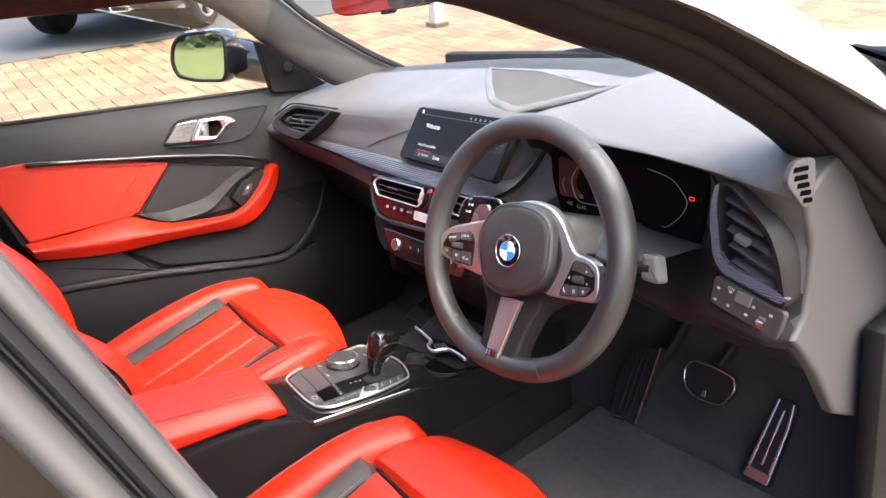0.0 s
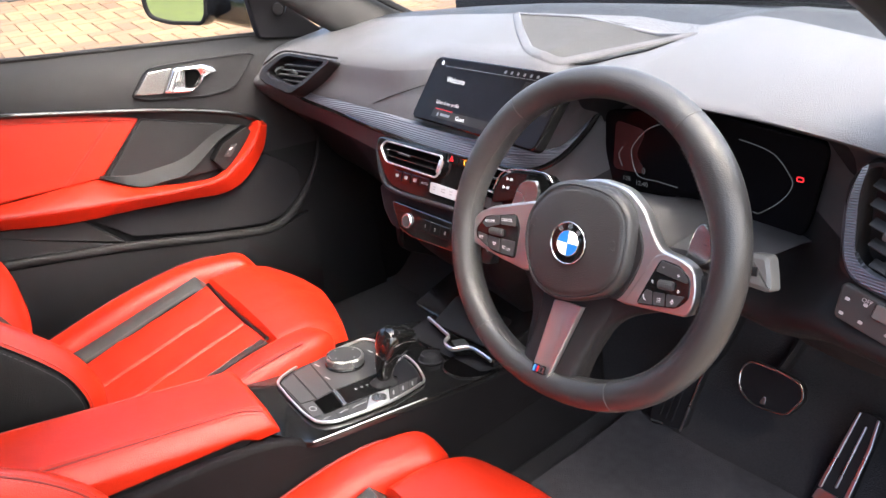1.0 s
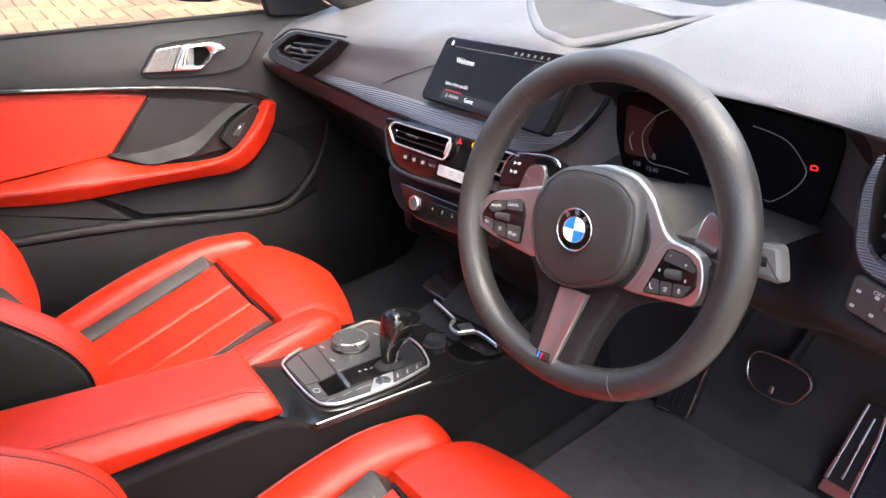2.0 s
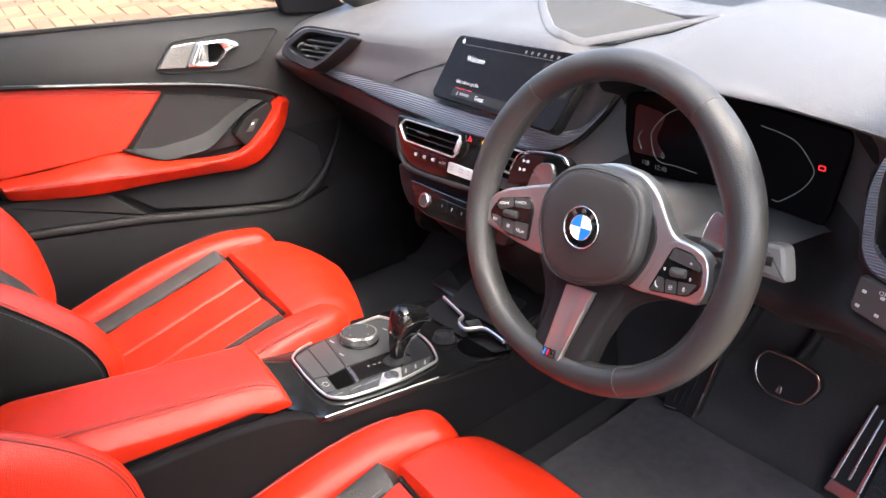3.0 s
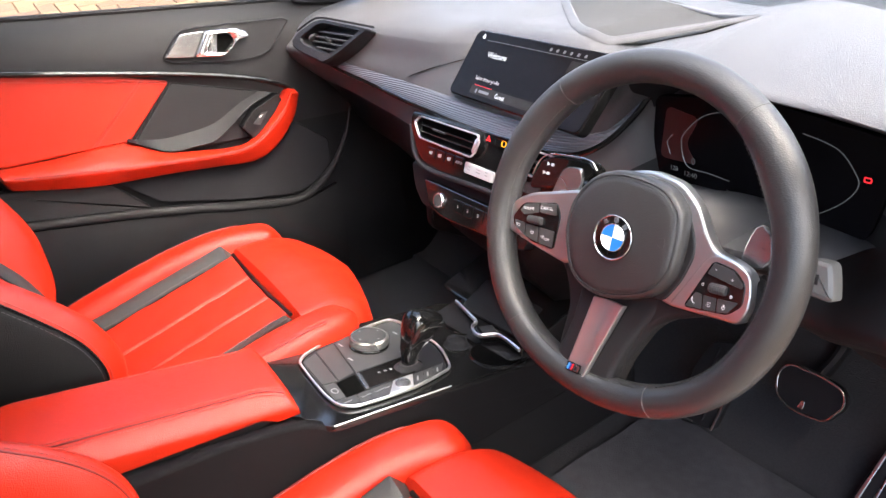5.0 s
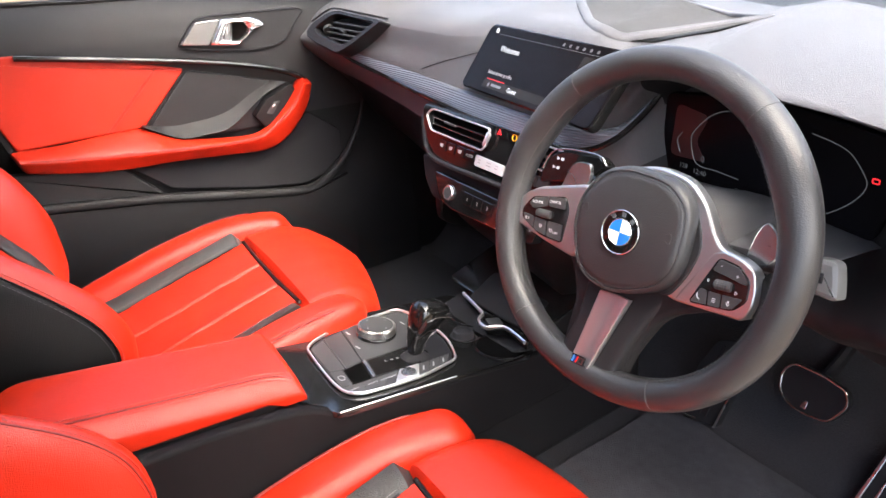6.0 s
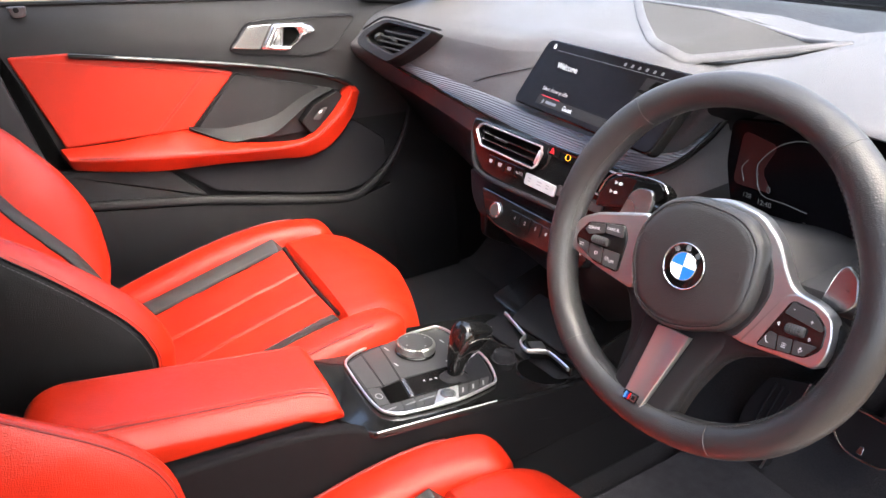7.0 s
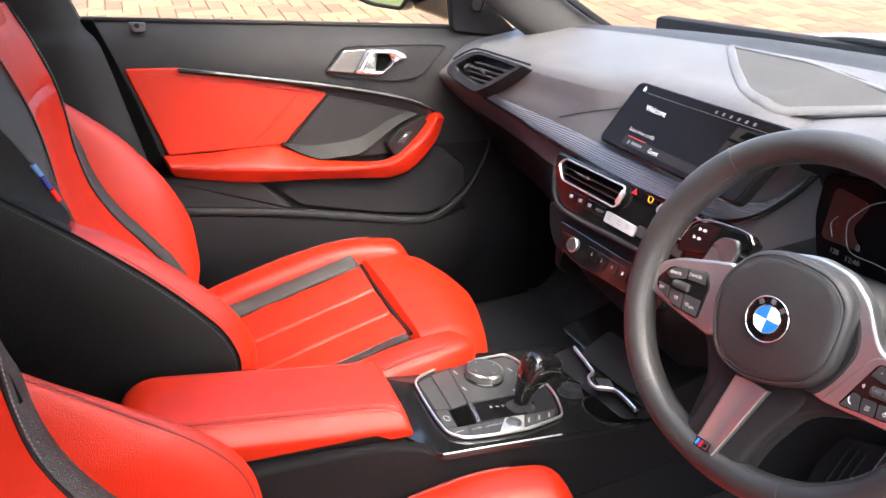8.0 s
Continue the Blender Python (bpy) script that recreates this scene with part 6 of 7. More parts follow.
            mid = np.array((0.186 - 0.010 * (1 - k), c_[0] + nrm[0] * bulge * k, c_[1] + nrm[1] * bulge * k))
            rise = 0.018 if sg > 0 else 0.010
            mid2 = np.array((max(0.150, so[0] + 0.002), c_[0] + nrm[0] * rise * k, c_[1] + nrm[1] * rise * k))
            row = []
            for q in np.linspace(0, 1, 22):
                row.append(tuple((1 - q) ** 3 * a3 + 3 * q * (1 - q) ** 2 * mid + 3 * q * q * (1 - q) * mid2 + q ** 3 * c3))
            rowsb.append([(sg * x, y, z) for x, y, z in row])
        bb = on(s, "backrest_bolster", shell(M(rowsb), (0, -0.02, -0.01), 80), RED)
        if sg < 0 and band:
            for q in (9, 11):
                stitches(M([[Vector(rowsb[i][q]) + Vector((0.0004, 0.0008, 0.0012)) for i in range(2, last - 1, 3)]])[0], RED_THREAD, "bolster_stitching", bb, 90, 0.0042, 0.0006, up=(0, 1, 0.5))
            on(bb, "bolster_seam", sweep(M([[Vector(rowsb[i][10]) + Vector((0, 0.0003, 0.0004)) for i in range(2, last - 1, 3)]])[0], 0.0010, 0.0010, 60, 6, up=(0, 1, 0.5)), RED_SEAM)
        # black leather flank behind the seam
        rowsf = []
        for i in range(NC):
            nrm = normal(i)
            prof = [tuple(q) for q in spline([(0.000, -0.001), (0.006, -0.012), (0.013, -0.05), (0.012, -0.12), (0.0, -0.20), (-0.03, -0.26)], 14)]
            rowsf.append([(sg * (0.208 + (dx if sg > 0 else 0.2 * dx - 0.002)), crest[i][0] + nrm[0] * dn, crest[i][1] + nrm[1] * dn) for dx, dn in (prof if sg > 0 else [(dx, dn - 0.008) for dx, dn in prof])])
        fl = on(s, "backrest_flank", shell(M(rowsf), (-sg * 0.02, 0, 0), 70), BLACK_LEATHER, "black leather side of the backrest")
        for d_ in (-0.0060,) if sg > 0 else ():
            stitches(P([(sg * (0.2087 + 0.4 * abs(d_)), crest[i][0] + normal(i)[0] * d_, crest[i][1] + normal(i)[1] * d_) for i in range(2, NC - 2, 4)]), DARK_THREAD, "flank_stitching", fl, 130, 0.0040, 0.0007, up=(sg, 0, 0))
        if sg > 0:
            stitches(P([(sg * 0.2062, crest[i][0] + normal(i)[0] * 0.0048, crest[i][1] + normal(i)[1] * 0.0048) for i in range(2, last - 6, 4)]), RED_THREAD, "bolster_stitching", bb, 80, 0.0045, 0.0008, up=(sg, 0, 0))
        if sg > 0:
            on(fl, "flank_seam", sweep(P([(sg * 0.2085, *crest[i]) for i in range(0, NC, 2)]), 0.0013, 0.0013, 70, 6, up=(sg, 0, 0)), BLACK_LEATHER)
        # black hollow between the band and the flank, above the bolster
        hol = []
        for i in range(last - 3, NC):
            c_ = crest[i]
            z = min(1.10, 0.845 + (i - last + 3) / (NC - last + 2) * 0.255)
            so = band_out(z)
            hol.append([(sg * (so[0] + (0.208 - so[0]) * q), so[1] + (c_[0] - so[1]) * q - 0.008 * math.sin(q * math.pi), z + (c_[1] - z) * q - 0.010 * math.sin(q * math.pi)) for q in np.linspace(0, 1, 8)])
        on(s, "shoulder_side", shell(M(hol), (0, -0.02, -0.02), 70), BLACK_LEATHER)
    # head restraint part, built in one with the backrest
    hrow = []
    for k in np.linspace(0, 1, 14):
        z = 1.06 + 0.22 * k
        w = 0.140 - 0.02 * k
        hrow.append([(w * u, face(z) + 0.018 * math.sin(k * math.pi) - 0.02 * abs(u) ** 3, z - 0.03 * k * u * u) for u in np.linspace(-1, 1, 15)])
    on(s, "head_restraint", shell(M(hrow), (0, -0.08, -0.01)), RED)
    on(s, "back_shell", shell(M([[(0.20 * u, face(z) - 0.16 + 0.03 * u * u, z) for u in np.linspace(-1, 1, 11)] for z in np.linspace(0.50, 1.24, 10)]), (0, -0.02, 0)), SOFT_LOW)
    return s


# (y, z) of the crest of the bolster away from the open door, from the cushion up
seat_one = car_seat((-0.305, 0.0, 0.26), [(-0.500, 0.500), (-0.482, 0.560), (-0.466, 0.605), (-0.462, 0.648), (-0.464, 0.700), (-0.485, 0.762), (-0.515, 0.815), (-0.546, 0.860), (-0.605, 0.920), (-0.665, 0.970), (-0.725, 1.020)])
seat_two = car_seat((-0.305, 0.0, 0.26), [(-0.490, 0.500), (-0.470, 0.570), (-0.457, 0.615), (-0.454, 0.645), (-0.464, 0.690), (-0.497, 0.735), (-0.554, 0.783), (-0.612, 0.830), (-0.670, 0.880), (-0.730, 0.930), (-0.790, 0.980)], 0.07, 0.034, 0.022, 0.035)
seat_two.location = (0.357, -0.020, 0.202)
tagged(seat_one, "red leather passenger sports seat with charcoal stripes")
tagged(seat_two, "red leather driver sports seat with charcoal stripes")

# ---- centre console ----
console = thing("centre_console", "black centre console with gloss panel between the seats", "console", (0.02, -0.2, 0.26))
tilt_m = frame_of((0.0, -0.215, 0.553), (1, 0, 0.03), (0, 1, -0.20))     # the selector panel: x to the right, y ahead, z up
side = [(-0.62, 0.28), (-0.62, 0.615), (-0.46, 0.605), (-0.29, 0.575), (-0.225, 0.548), (-0.05, 0.512), (0.03, 0.500), (0.10, 0.512), (0.20, 0.56), (0.32, 0.52), (0.32, 0.28)]
CONSOLE_SIDE = material("console_black_plastic", (0.0055, 0.0050, 0.0056), 0.7, 0, 0.2, 400, 0.3, 1400, 0.1, ior=1.2)
on(console, "console_body", plate(side, 0.188, Matrix.Translation((-0.085, 0, 0)) @ DM, 0.012, 0.008, 3), SOFT_LOW)
on(console, "console_flank", plate([(-0.62, 0.40), (-0.62, 0.622), (-0.44, 0.610), (-0.345, 0.600), (-0.285, 0.588), (-0.250, 0.576), (-0.222, 0.553), (-0.20, 0.545), (0.10, 0.492), (0.16, 0.50), (0.20, 0.40)], 0.012, Matrix.Translation((0.101, 0, 0)) @ DM, 0.012, 0.006, 3), CONSOLE_SIDE)
gp_ = [(-0.105, -0.050), (0.050, -0.060), (0.121, -0.012), (0.1175, 0.080), (0.114, 0.160), (0.112, 0.300), (0.08, 0.330), (-0.10, 0.330), (-0.125, 0.300), (-0.120, 0.06)]
on(console, "gloss_panel", plate(gp_, 0.008, tilt_m @ pose(0, 0, -0.006), 0.012, 0.002), GLOSS, "gloss black console panel")
loop = [(-0.0445, 0.012), (-0.060, 0.027), (-0.0758, 0.057), (-0.0886, 0.110), (-0.1012, 0.175), (-0.1025, 0.190), (-0.086, 0.200), (-0.040, 0.2055), (-0.002, 0.2115), (0.030, 0.2070), (0.060, 0.1965), (0.0770, 0.1880), (0.0860, 0.160), (0.0955, 0.1227), (0.0990, 0.073), (0.0985, 0.030), (0.086, 0.0115), (0.056, 0.0075), (0.006, 0.0085)]
on(console, "chrome_loop", sweep([tuple(tilt_m @ Vector((*q, 0.0058))) for q in rounded(loop, 0.012, 4)], 0.0018, 0.0026, 40, 10, closed=True, raw=True), SATIN_CHROME, "chrome loop round the gear selector")
sel = on(console, "selector_panel", plate([(x * 0.95, 0.10 + (y - 0.10) * 0.96) for x, y in loop], 0.004, tilt_m @ pose(0, 0, 0.001), 0.011, 0.001), MATT, "dark grey selector panel")


def sel_plate(name, poly, z0, depth, mat, radius=0.002, label=""):
    return on(sel, name, plate(poly, depth, tilt_m @ pose(0, 0, z0), radius, min(0.0006, depth * 0.4)), mat, label)


# storage lids and touch keys on the far half of the panel
sel_plate("storage_lid", [(-0.041, 0.0165), (-0.057, 0.0420), (0.0300, 0.0365), (0.0290, 0.0150)], 0.0046, 0.0016, PAD)
sel_plate("storage_lid", [(-0.0595, 0.0445), (-0.0715, 0.0770), (0.0215, 0.0655), (0.0300, 0.0390)], 0.0046, 0.0016, PAD)
sel_plate("controller_plate", [(-0.0725, 0.0795), (0.0210, 0.0685), (0.0135, 0.1450), (-0.004, 0.204), (-0.084, 0.195), (-0.097, 0.186), (-0.084, 0.110)], 0.0046, 0.0014, PAD)
sel_plate("park_switch", [(0.0312, 0.0145), (0.0722, 0.0125), (0.0730, 0.0280), (0.0330, 0.0315)], 0.0046, 0.0018, PAD)
on(sel, "park_mark", ring_plate([(0.052 + 0.0065 * math.cos(a), 0.022 + 0.0048 * math.sin(a)) for a in np.linspace(0, 2 * math.pi, 16, endpoint=False)], 0.0010, 0.0005, tilt_m @ pose(0, 0, 0.0064), 0.0005), GREY_INK)
# gate of the lever
sel_plate("shift_slot", [(0.0340, 0.0330), (0.0722, 0.0300), (0.0690, 0.0580), (0.0262, 0.0640)], 0.0048, 0.0010, VOID)
# bright satin strip added for the reflection on the glossy gate
sel_plate("gate_glint", [(0.0260, 0.0650), (0.0690, 0.0592), (0.0682, 0.0650), (0.0250, 0.0710)], 0.0050, 0.0040, SATIN)
sel_plate("shift_gate", [(0.0245, 0.0720), (0.0675, 0.0660), (0.0645, 0.1010), (0.0620, 0.1380), (0.0400, 0.1640), (0.0150, 0.1460)], 0.0046, 0.0016, GLOSS)
for k, ch in enumerate("RND"):
    writing("gate_letter", ch, 0.0055, GREY_INK, tilt_m @ pose(0.040, 0.094 + 0.009 * k, 0.0064, 0, 0, 90), sel)
# row of keys along the driver's edge
for k, (y, y2) in enumerate(((0.0140, 0.0440), (0.0448, 0.0640), (0.0648, 0.0800), (0.0808, 0.1000))):
    inner_x, slant = 0.0735 - 0.0015 * k, 0.005 * k
    sel_plate("drive_button", [(inner_x, y), (0.0955 - (0.007 if k == 0 else 0), y - slant), (0.0955, y2 - slant - 0.005), (inner_x - 0.0015, y2)], 0.0046, 0.0010, PAD)
    writing("button_text", ("AUTO H", "ECO PRO", "COMFORT", "SPORT")[k], 0.0036, GREY_INK, tilt_m @ pose(0.0850 - 0.002 * k, y + 0.002 + 0.004 * (k == 0), 0.0057, 0, 0, 100), sel)
sel_plate("start_plate", [(0.0680, 0.1010), (0.0960, 0.0800), (0.0935, 0.1180), (0.0660, 0.1330)], 0.0046, 0.0030, SATIN_CHROME, 0.003, "silver plate round the start button")
on(sel, "start_button", lathe([(0.0001, 0), (0.0110, 0), (0.0105, 0.0018), (0.0001, 0.0022)], tilt_m @ pose(0.0812, 0.1085, 0.0076), 32), SATIN)
for k in range(3):
    y = 0.1200 + 0.0180 * k
    sel_plate("console_button", [(0.0650 - 0.002 * k, y + 0.0150), (0.0920 - 0.005 * k, y), (0.0880 - 0.005 * k, y + 0.0165), (0.0630 - 0.002 * k, y + 0.0320)], 0.0046, 0.0010, PAD)
    sel_plate("button_mark", [(0.072 - 0.003 * k, y + 0.016), (0.082 - 0.003 * k, y + 0.010), (0.082 - 0.003 * k, y + 0.013), (0.072 - 0.003 * k, y + 0.0185)], 0.0056, 0.0002, GREY_INK, 0.0)
for x, y in ((-0.066, 0.082), (-0.020, 0.076), (0.000, 0.150), (-0.060, 0.172), (-0.040, 0.176), (-0.024, 0.168)):
    sel_plate("button_mark", [(x, y), (x + 0.010, y + 0.002), (x + 0.010, y + 0.0045), (x, y + 0.0025)], 0.0060, 0.0003, GREY_INK, 0.0)
on(console, "side_chrome", sweep([tuple(tilt_m @ Vector(p)) for p in ((0.1195, -0.010, 0.0025), (0.1160, 0.08, 0.0025), (0.1130, 0.166, 0.0025))], 0.0010, 0.0010, 20, 8), SATIN_CHROME)
dial = thing("rotary_controller", "round black controller dial with knurled silver edge", "dial", tuple(tilt_m @ Vector((-0.040, 0.121, 0.006))))
dm_ = tilt_m @ pose(-0.040, 0.121, 0.0055)
on(dial, "collar", lathe([(0.0001, 0), (0.0298, 0), (0.0298, 0.003), (0.0270, 0.005), (0.0001, 0.005)], dm_, 40), GLOSS)
on(dial, "knurl", lathe([(0.0260, 0.004), (0.0285, 0.005), (0.0285, 0.015), (0.0268, 0.017), (0.0252, 0.017)], dm_, 120, 1, 0.0006), SATIN, "knurled silver edge")
on(dial, "touch_pad", lathe([(0.0001, 0.016), (0.0253, 0.016), (0.0250, 0.0172), (0.0001, 0.0174)], dm_, 48), PAD)
for a in (0, 90, 180, 270):
    on(dial, "pad_mark", plate([(-0.001, -0.001), (0.001, -0.001), (0.001, 0.001), (-0.001, 0.001)], 0.0003, dm_ @ pose(0.019 * math.cos(radians(a + 20)), 0.019 * math.sin(radians(a + 20)), 0.0174)), GREY_INK)
shift = thing("gear_lever", "gloss black gear selector lever with chrome neck", "gear lever", tuple(tilt_m @ Vector((0.043, 0.139, 0.006))))
lm = tilt_m @ pose(0.043, 0.139, 0.006, 0, 0, 8)


def lev(rows_):
    return [[tuple(lm @ Vector(p)) for p in r] for r in rows_]


def oval(cx, cy, z, a, b, n=24, tilt=0.0, pw=2.6):
    out = []
    for j in range(n):
        t = 2 * math.pi * j / n
        c, s_ = math.cos(t), math.sin(t)
        x, y = a * math.copysign(abs(c) ** (2 / pw), c), b * math.copysign(abs(s_) ** (2 / pw), s_)
        out.append((cx + x, cy + y, z + tilt * y))
    return out


on(shift, "boot", skin(lev([oval(0, 0, -0.001, 0.017, 0.022), oval(0, 0, 0.006, 0.011, 0.014)]), True, True), MATT)
on(shift, "neck", skin(lev([oval(0.001, 0.004, 0.004, 0.007, 0.008), oval(0.001, 0.012, 0.022, 0.007, 0.009), oval(0.001, 0.026, 0.038, 0.010, 0.016)]), True, True), CHROME, "chrome neck of the lever")
GRIP = ((0.000, 0.004, 0.0085, 0.0085, 0.0), (0.002, 0.020, 0.0105, 0.0115, 0.0), (0.008, 0.034, 0.0140, 0.0175, 0.10), (0.017, 0.047, 0.0185, 0.0250, 0.10), (0.023, 0.058, 0.0208, 0.0292, 0.0), (0.026, 0.067, 0.0205, 0.0290, -0.12), (0.027, 0.0735, 0.0178, 0.0260, -0.20), (0.0275, 0.0775, 0.0125, 0.0195, -0.24), (0.028, 0.0795, 0.0055, 0.0090, -0.26))
on(shift, "grip", skin(lev([oval(0, y_, z_, a_, b_, 32, tl, 3.0) for y_, z_, a_, b_, tl in GRIP]), True, True, 60), GLOSS, "gloss black grip")
on(shift, "grip_crease", sweep([tuple(lm @ Vector(p)) for p in ((0.0205, 0.004, 0.060), (0.0208, 0.022, 0.062), (0.0195, 0.046, 0.056), (0.012, 0.0515, 0.052))], 0.0009, 0.0009, 24, 6), CHROME)
# cup holders, power socket and tray ahead of the lever
for cx, cy in ((-0.030, 0.295), (0.072, 0.272)):
    cup = on(console, "cup_holder", ring_plate([(0.040 * math.cos(a), 0.040 * math.sin(a)) for a in np.linspace(0, 2 * math.pi, 28, endpoint=False)], 0.003, 0.003, tilt_m @ pose(cx, cy, 0.001), 0.002, 0.001), GLOSS)
    # no real hollow: a flat black disc paints the shade of the well
    on(cup, "cup_shade", plate([(0.037 * math.cos(a), 0.037 * math.sin(a)) for a in np.linspace(0, 2 * math.pi, 28, endpoint=False)], 0.0006, tilt_m @ pose(cx, cy, 0.0022)), VOID)
on(console, "power_socket", lathe([(0.0001, 0.008), (0.012, 0.008), (0.0135, 0.012), (0.0155, 0.011), (0.017, 0.002), (0.020, 0.001), (0.0001, 0.0)], tilt_m @ pose(0.020, 0.238, 0.002), 28), MATT)
on(console, "tray_chrome", sweep([(-0.060, 0.077, 0.525), (-0.030, 0.073, 0.525), (-0.005, 0.069, 0.525), (0.010, 0.066, 0.525), (0.014, 0.059, 0.525), (0.019, 0.052, 0.525), (0.032, 0.047, 0.525), (0.045, 0.048, 0.525), (0.054, 0.060, 0.525), (0.064, 0.069, 0.525), (0.085, 0.070, 0.525), (0.112, 0.068, 0.525)], 0.0022, 0.0040, 60, 8), SATIN_CHROME, "chrome edge of the tray")
on(console, "tray_lip", plate([(-0.062, 0.080), (0.012, 0.069), (0.022, 0.055), (0.044, 0.051), (0.062, 0.072), (0.112, 0.071), (0.112, 0.096), (-0.062, 0.096)], 0.014, Matrix.Translation((0, 0, 0.510)), 0.003, 0.001), GLOSS, "gloss black lip of the tray")
on(console, "tray_switch", plate([(0.024, 0.060), (0.043, 0.055), (0.056, 0.072), (0.036, 0.078)], 0.002, Matrix.Translation((0, 0, 0.5242)), 0.002, 0.0006), PAD)
on(console, "tray_chrome", sweep([(-0.101, 0.086, 0.525), (-0.114, 0.119, 0.525), (-0.126, 0.152, 0.525)], 0.0009, 0.002, 16, 6), CHROME)
on(console, "front_tray", plate([(-0.115, 0.09), (0.110, 0.09), (0.115, 0.20), (-0.120, 0.20)], 0.006, frame_of((0, 0, 0.502), (1, 0, 0), (0, 1, 0.25)), 0.01, 0.002), GLOSS)
on(console, "charging_mat", plate([(-0.04, 0.075), (0.085, 0.085), (0.080, 0.150), (-0.055, 0.145)], 0.004, frame_of((0, 0, 0.506), (1, 0, 0), (0, 1, 0.25)), 0.01, 0.002), SOFT_LOW)
# armrest lid
lid = thing("armrest", "red leather centre armrest with stitched edges", "armrest", (0.015, -0.41, 0.60))


def lid_z(y):
    return 0.612 + 0.215 * (-0.25 - y)


def lid_under(y):
    """Height of the lid's lower edge; its front end hangs lower."""
    return 0.611 - 0.118 * (y + 0.454) - 0.010 * min(1, max(0, (y + 0.295) / 0.012))


def lid_ring(y):
    """Section of the lid: flat top, seam, chamfer to the driver, upright sides."""
    z, zb = lid_z(y), lid_under(y)
    back = max(0, (-0.522 - y) / 0.060)
    nose = max(0, (y + 0.266) / 0.0145)
    k = math.sqrt(max(0.10, 1 - nose ** 3)) * math.sqrt(max(0.05, 1 - back ** 4))
    far_, near_ = -0.045 + 0.040 * back ** 2 + 0.010 * nose ** 2, 0.0905 - 0.010 * back ** 2
    w = near_ - far_
    pts = [(0.02, None), (0.0, -0.026), (0.0, -0.014), (0.03, -0.005), (0.09, -0.0005), (0.30, 0.002), (0.55, 0.002), (0.76, 0.000), (0.82, -0.0012), (0.88, -0.0040), (0.94, -0.0105), (0.985, -0.0180), (1.0, -0.0250), (0.985, None)]
    ring_ = [(far_ + w * u, y, zb if d is None else max(zb + 0.001, zb + (z + d - zb) * k)) for u, d in pts]
    return [tuple(q) for q in spline(ring_, 60)]


arow = [lid_ring(y) for y in np.concatenate([np.linspace(-0.582, -0.522, 12), np.linspace(-0.515, -0.28, 26), np.linspace(-0.275, -0.2525, 12)])]
pad_ = on(lid, "pad", skin(arow, True, True, 60), RED)


def lid_top(x, y):
    """Height of the lid's leather at x and y."""
    row = lid_ring(y)[3:-3]
    return float(np.interp(x, [q[0] for q in row], [q[2] for q in row]))


def lid_line(dx, lift):
    ys = np.linspace(-0.540, -0.262, 20)
    xs = [0.0690 + dx + 0.010 * max(0, (y + 0.300) / 0.040) ** 2 for y in ys]
    return [(min(x, 0.0895), y, lid_top(min(x, 0.0895), y) + lift) for x, y in zip(xs, ys)]


for dx in (-0.005, 0.005):
    stitches(lid_line(dx, 0.0010), RED_THREAD, "lid_stitching", lid, 84, 0.0034, 0.0009)
stitches([(-0.031, y, lid_top(-0.031, y) + 0.0007) for y in np.linspace(-0.530, -0.280, 14)], RED_THREAD, "lid_stitching", lid, 84, 0.0034, 0.0007)
on(pad_, "lid_seam", sweep(lid_line(0, 0.0006), 0.0012, 0.0010, 60, 6), RED_SEAM)
on(lid, "lid_base", plate([(-0.570, 0.600), (-0.570, 0.630), (-0.300, 0.598), (-0.262, 0.586), (-0.30, 0.572)], 0.116, Matrix.Translation((-0.036, 0, 0)) @ DM, 0.006, 0.003), MATT)

# ---- pedals ----
def pedal(name, label, m, poly, bars, rim=None):
    p = thing(name, label, "pedal", tuple(m.translation))
    on(p, "pad", plate(poly, 0.012, m, 0.012, 0.003), RUBBER)
    if rim:
        on(p, "rim", ring_plate(poly, 0.004, 0.004, m @ pose(0, 0, 0.011), 0.012, 0.001), SATIN)
    for b in bars:
        on(p, "steel_insert", plate(b, 0.003, m @ pose(0, 0, 0.0115), 0.003, 0.001), SATIN)
    on(p, "arm", sweep([tuple(m @ Vector((0, 0, 0))), tuple(m @ Vector((0, 0.06, -0.05))), tuple(m @ Vector((0, 0.20, -0.10)))], 0.009, 0.012, 10, 8), MATT)
    return p


bm_ = frame_of((0.335, 0.455, 0.385), (1, 0, 0.0), (0, 0.45, 0.9))
pedal("brake_pedal", "steel-faced brake pedal above the carpet", bm_, [(-0.0405, 0.0200), (-0.0537, -0.0013), (-0.0459, -0.0324), (-0.0242, -0.0466), (0.0008, -0.0487), (0.0401, -0.0424), (0.0576, -0.0052), (0.0471, 0.0170), (0.0101, 0.0221)][::-1], [[(-0.006, -0.040), (0.004, -0.040), (0.003, -0.026), (-0.003, -0.026)]], True)
acc = frame_of((0.475, 0.40, 0.300), (1, 0.03, 0.0), (0.03, 0.55, 0.84))
pedal("accelerator_pedal", "tall floor-hinged accelerator pedal with steel strips", acc, [(-0.030, -0.038), (0.020, -0.040), (0.027, 0.112), (-0.010, 0.116)], [[(-0.026, -0.033), (0.017, -0.035), (0.0195, -0.017), (-0.022, -0.015)], [(-0.0235, -0.014), (-0.018, -0.014), (-0.0035, 0.111), (-0.0075, 0.111)], [(0.0130, -0.016), (0.0192, -0.016), (0.0240, 0.069), (0.0215, 0.110), (0.0175, 0.110), (0.0190, 0.069)], [(-0.003, -0.005), (0.001, -0.005), (0.0095, 0.095), (0.0065, 0.095)]])
rest = frame_of((0.235, 0.411, 0.380), (1, 0, 0.0), (0.10, 0.50, 0.86))
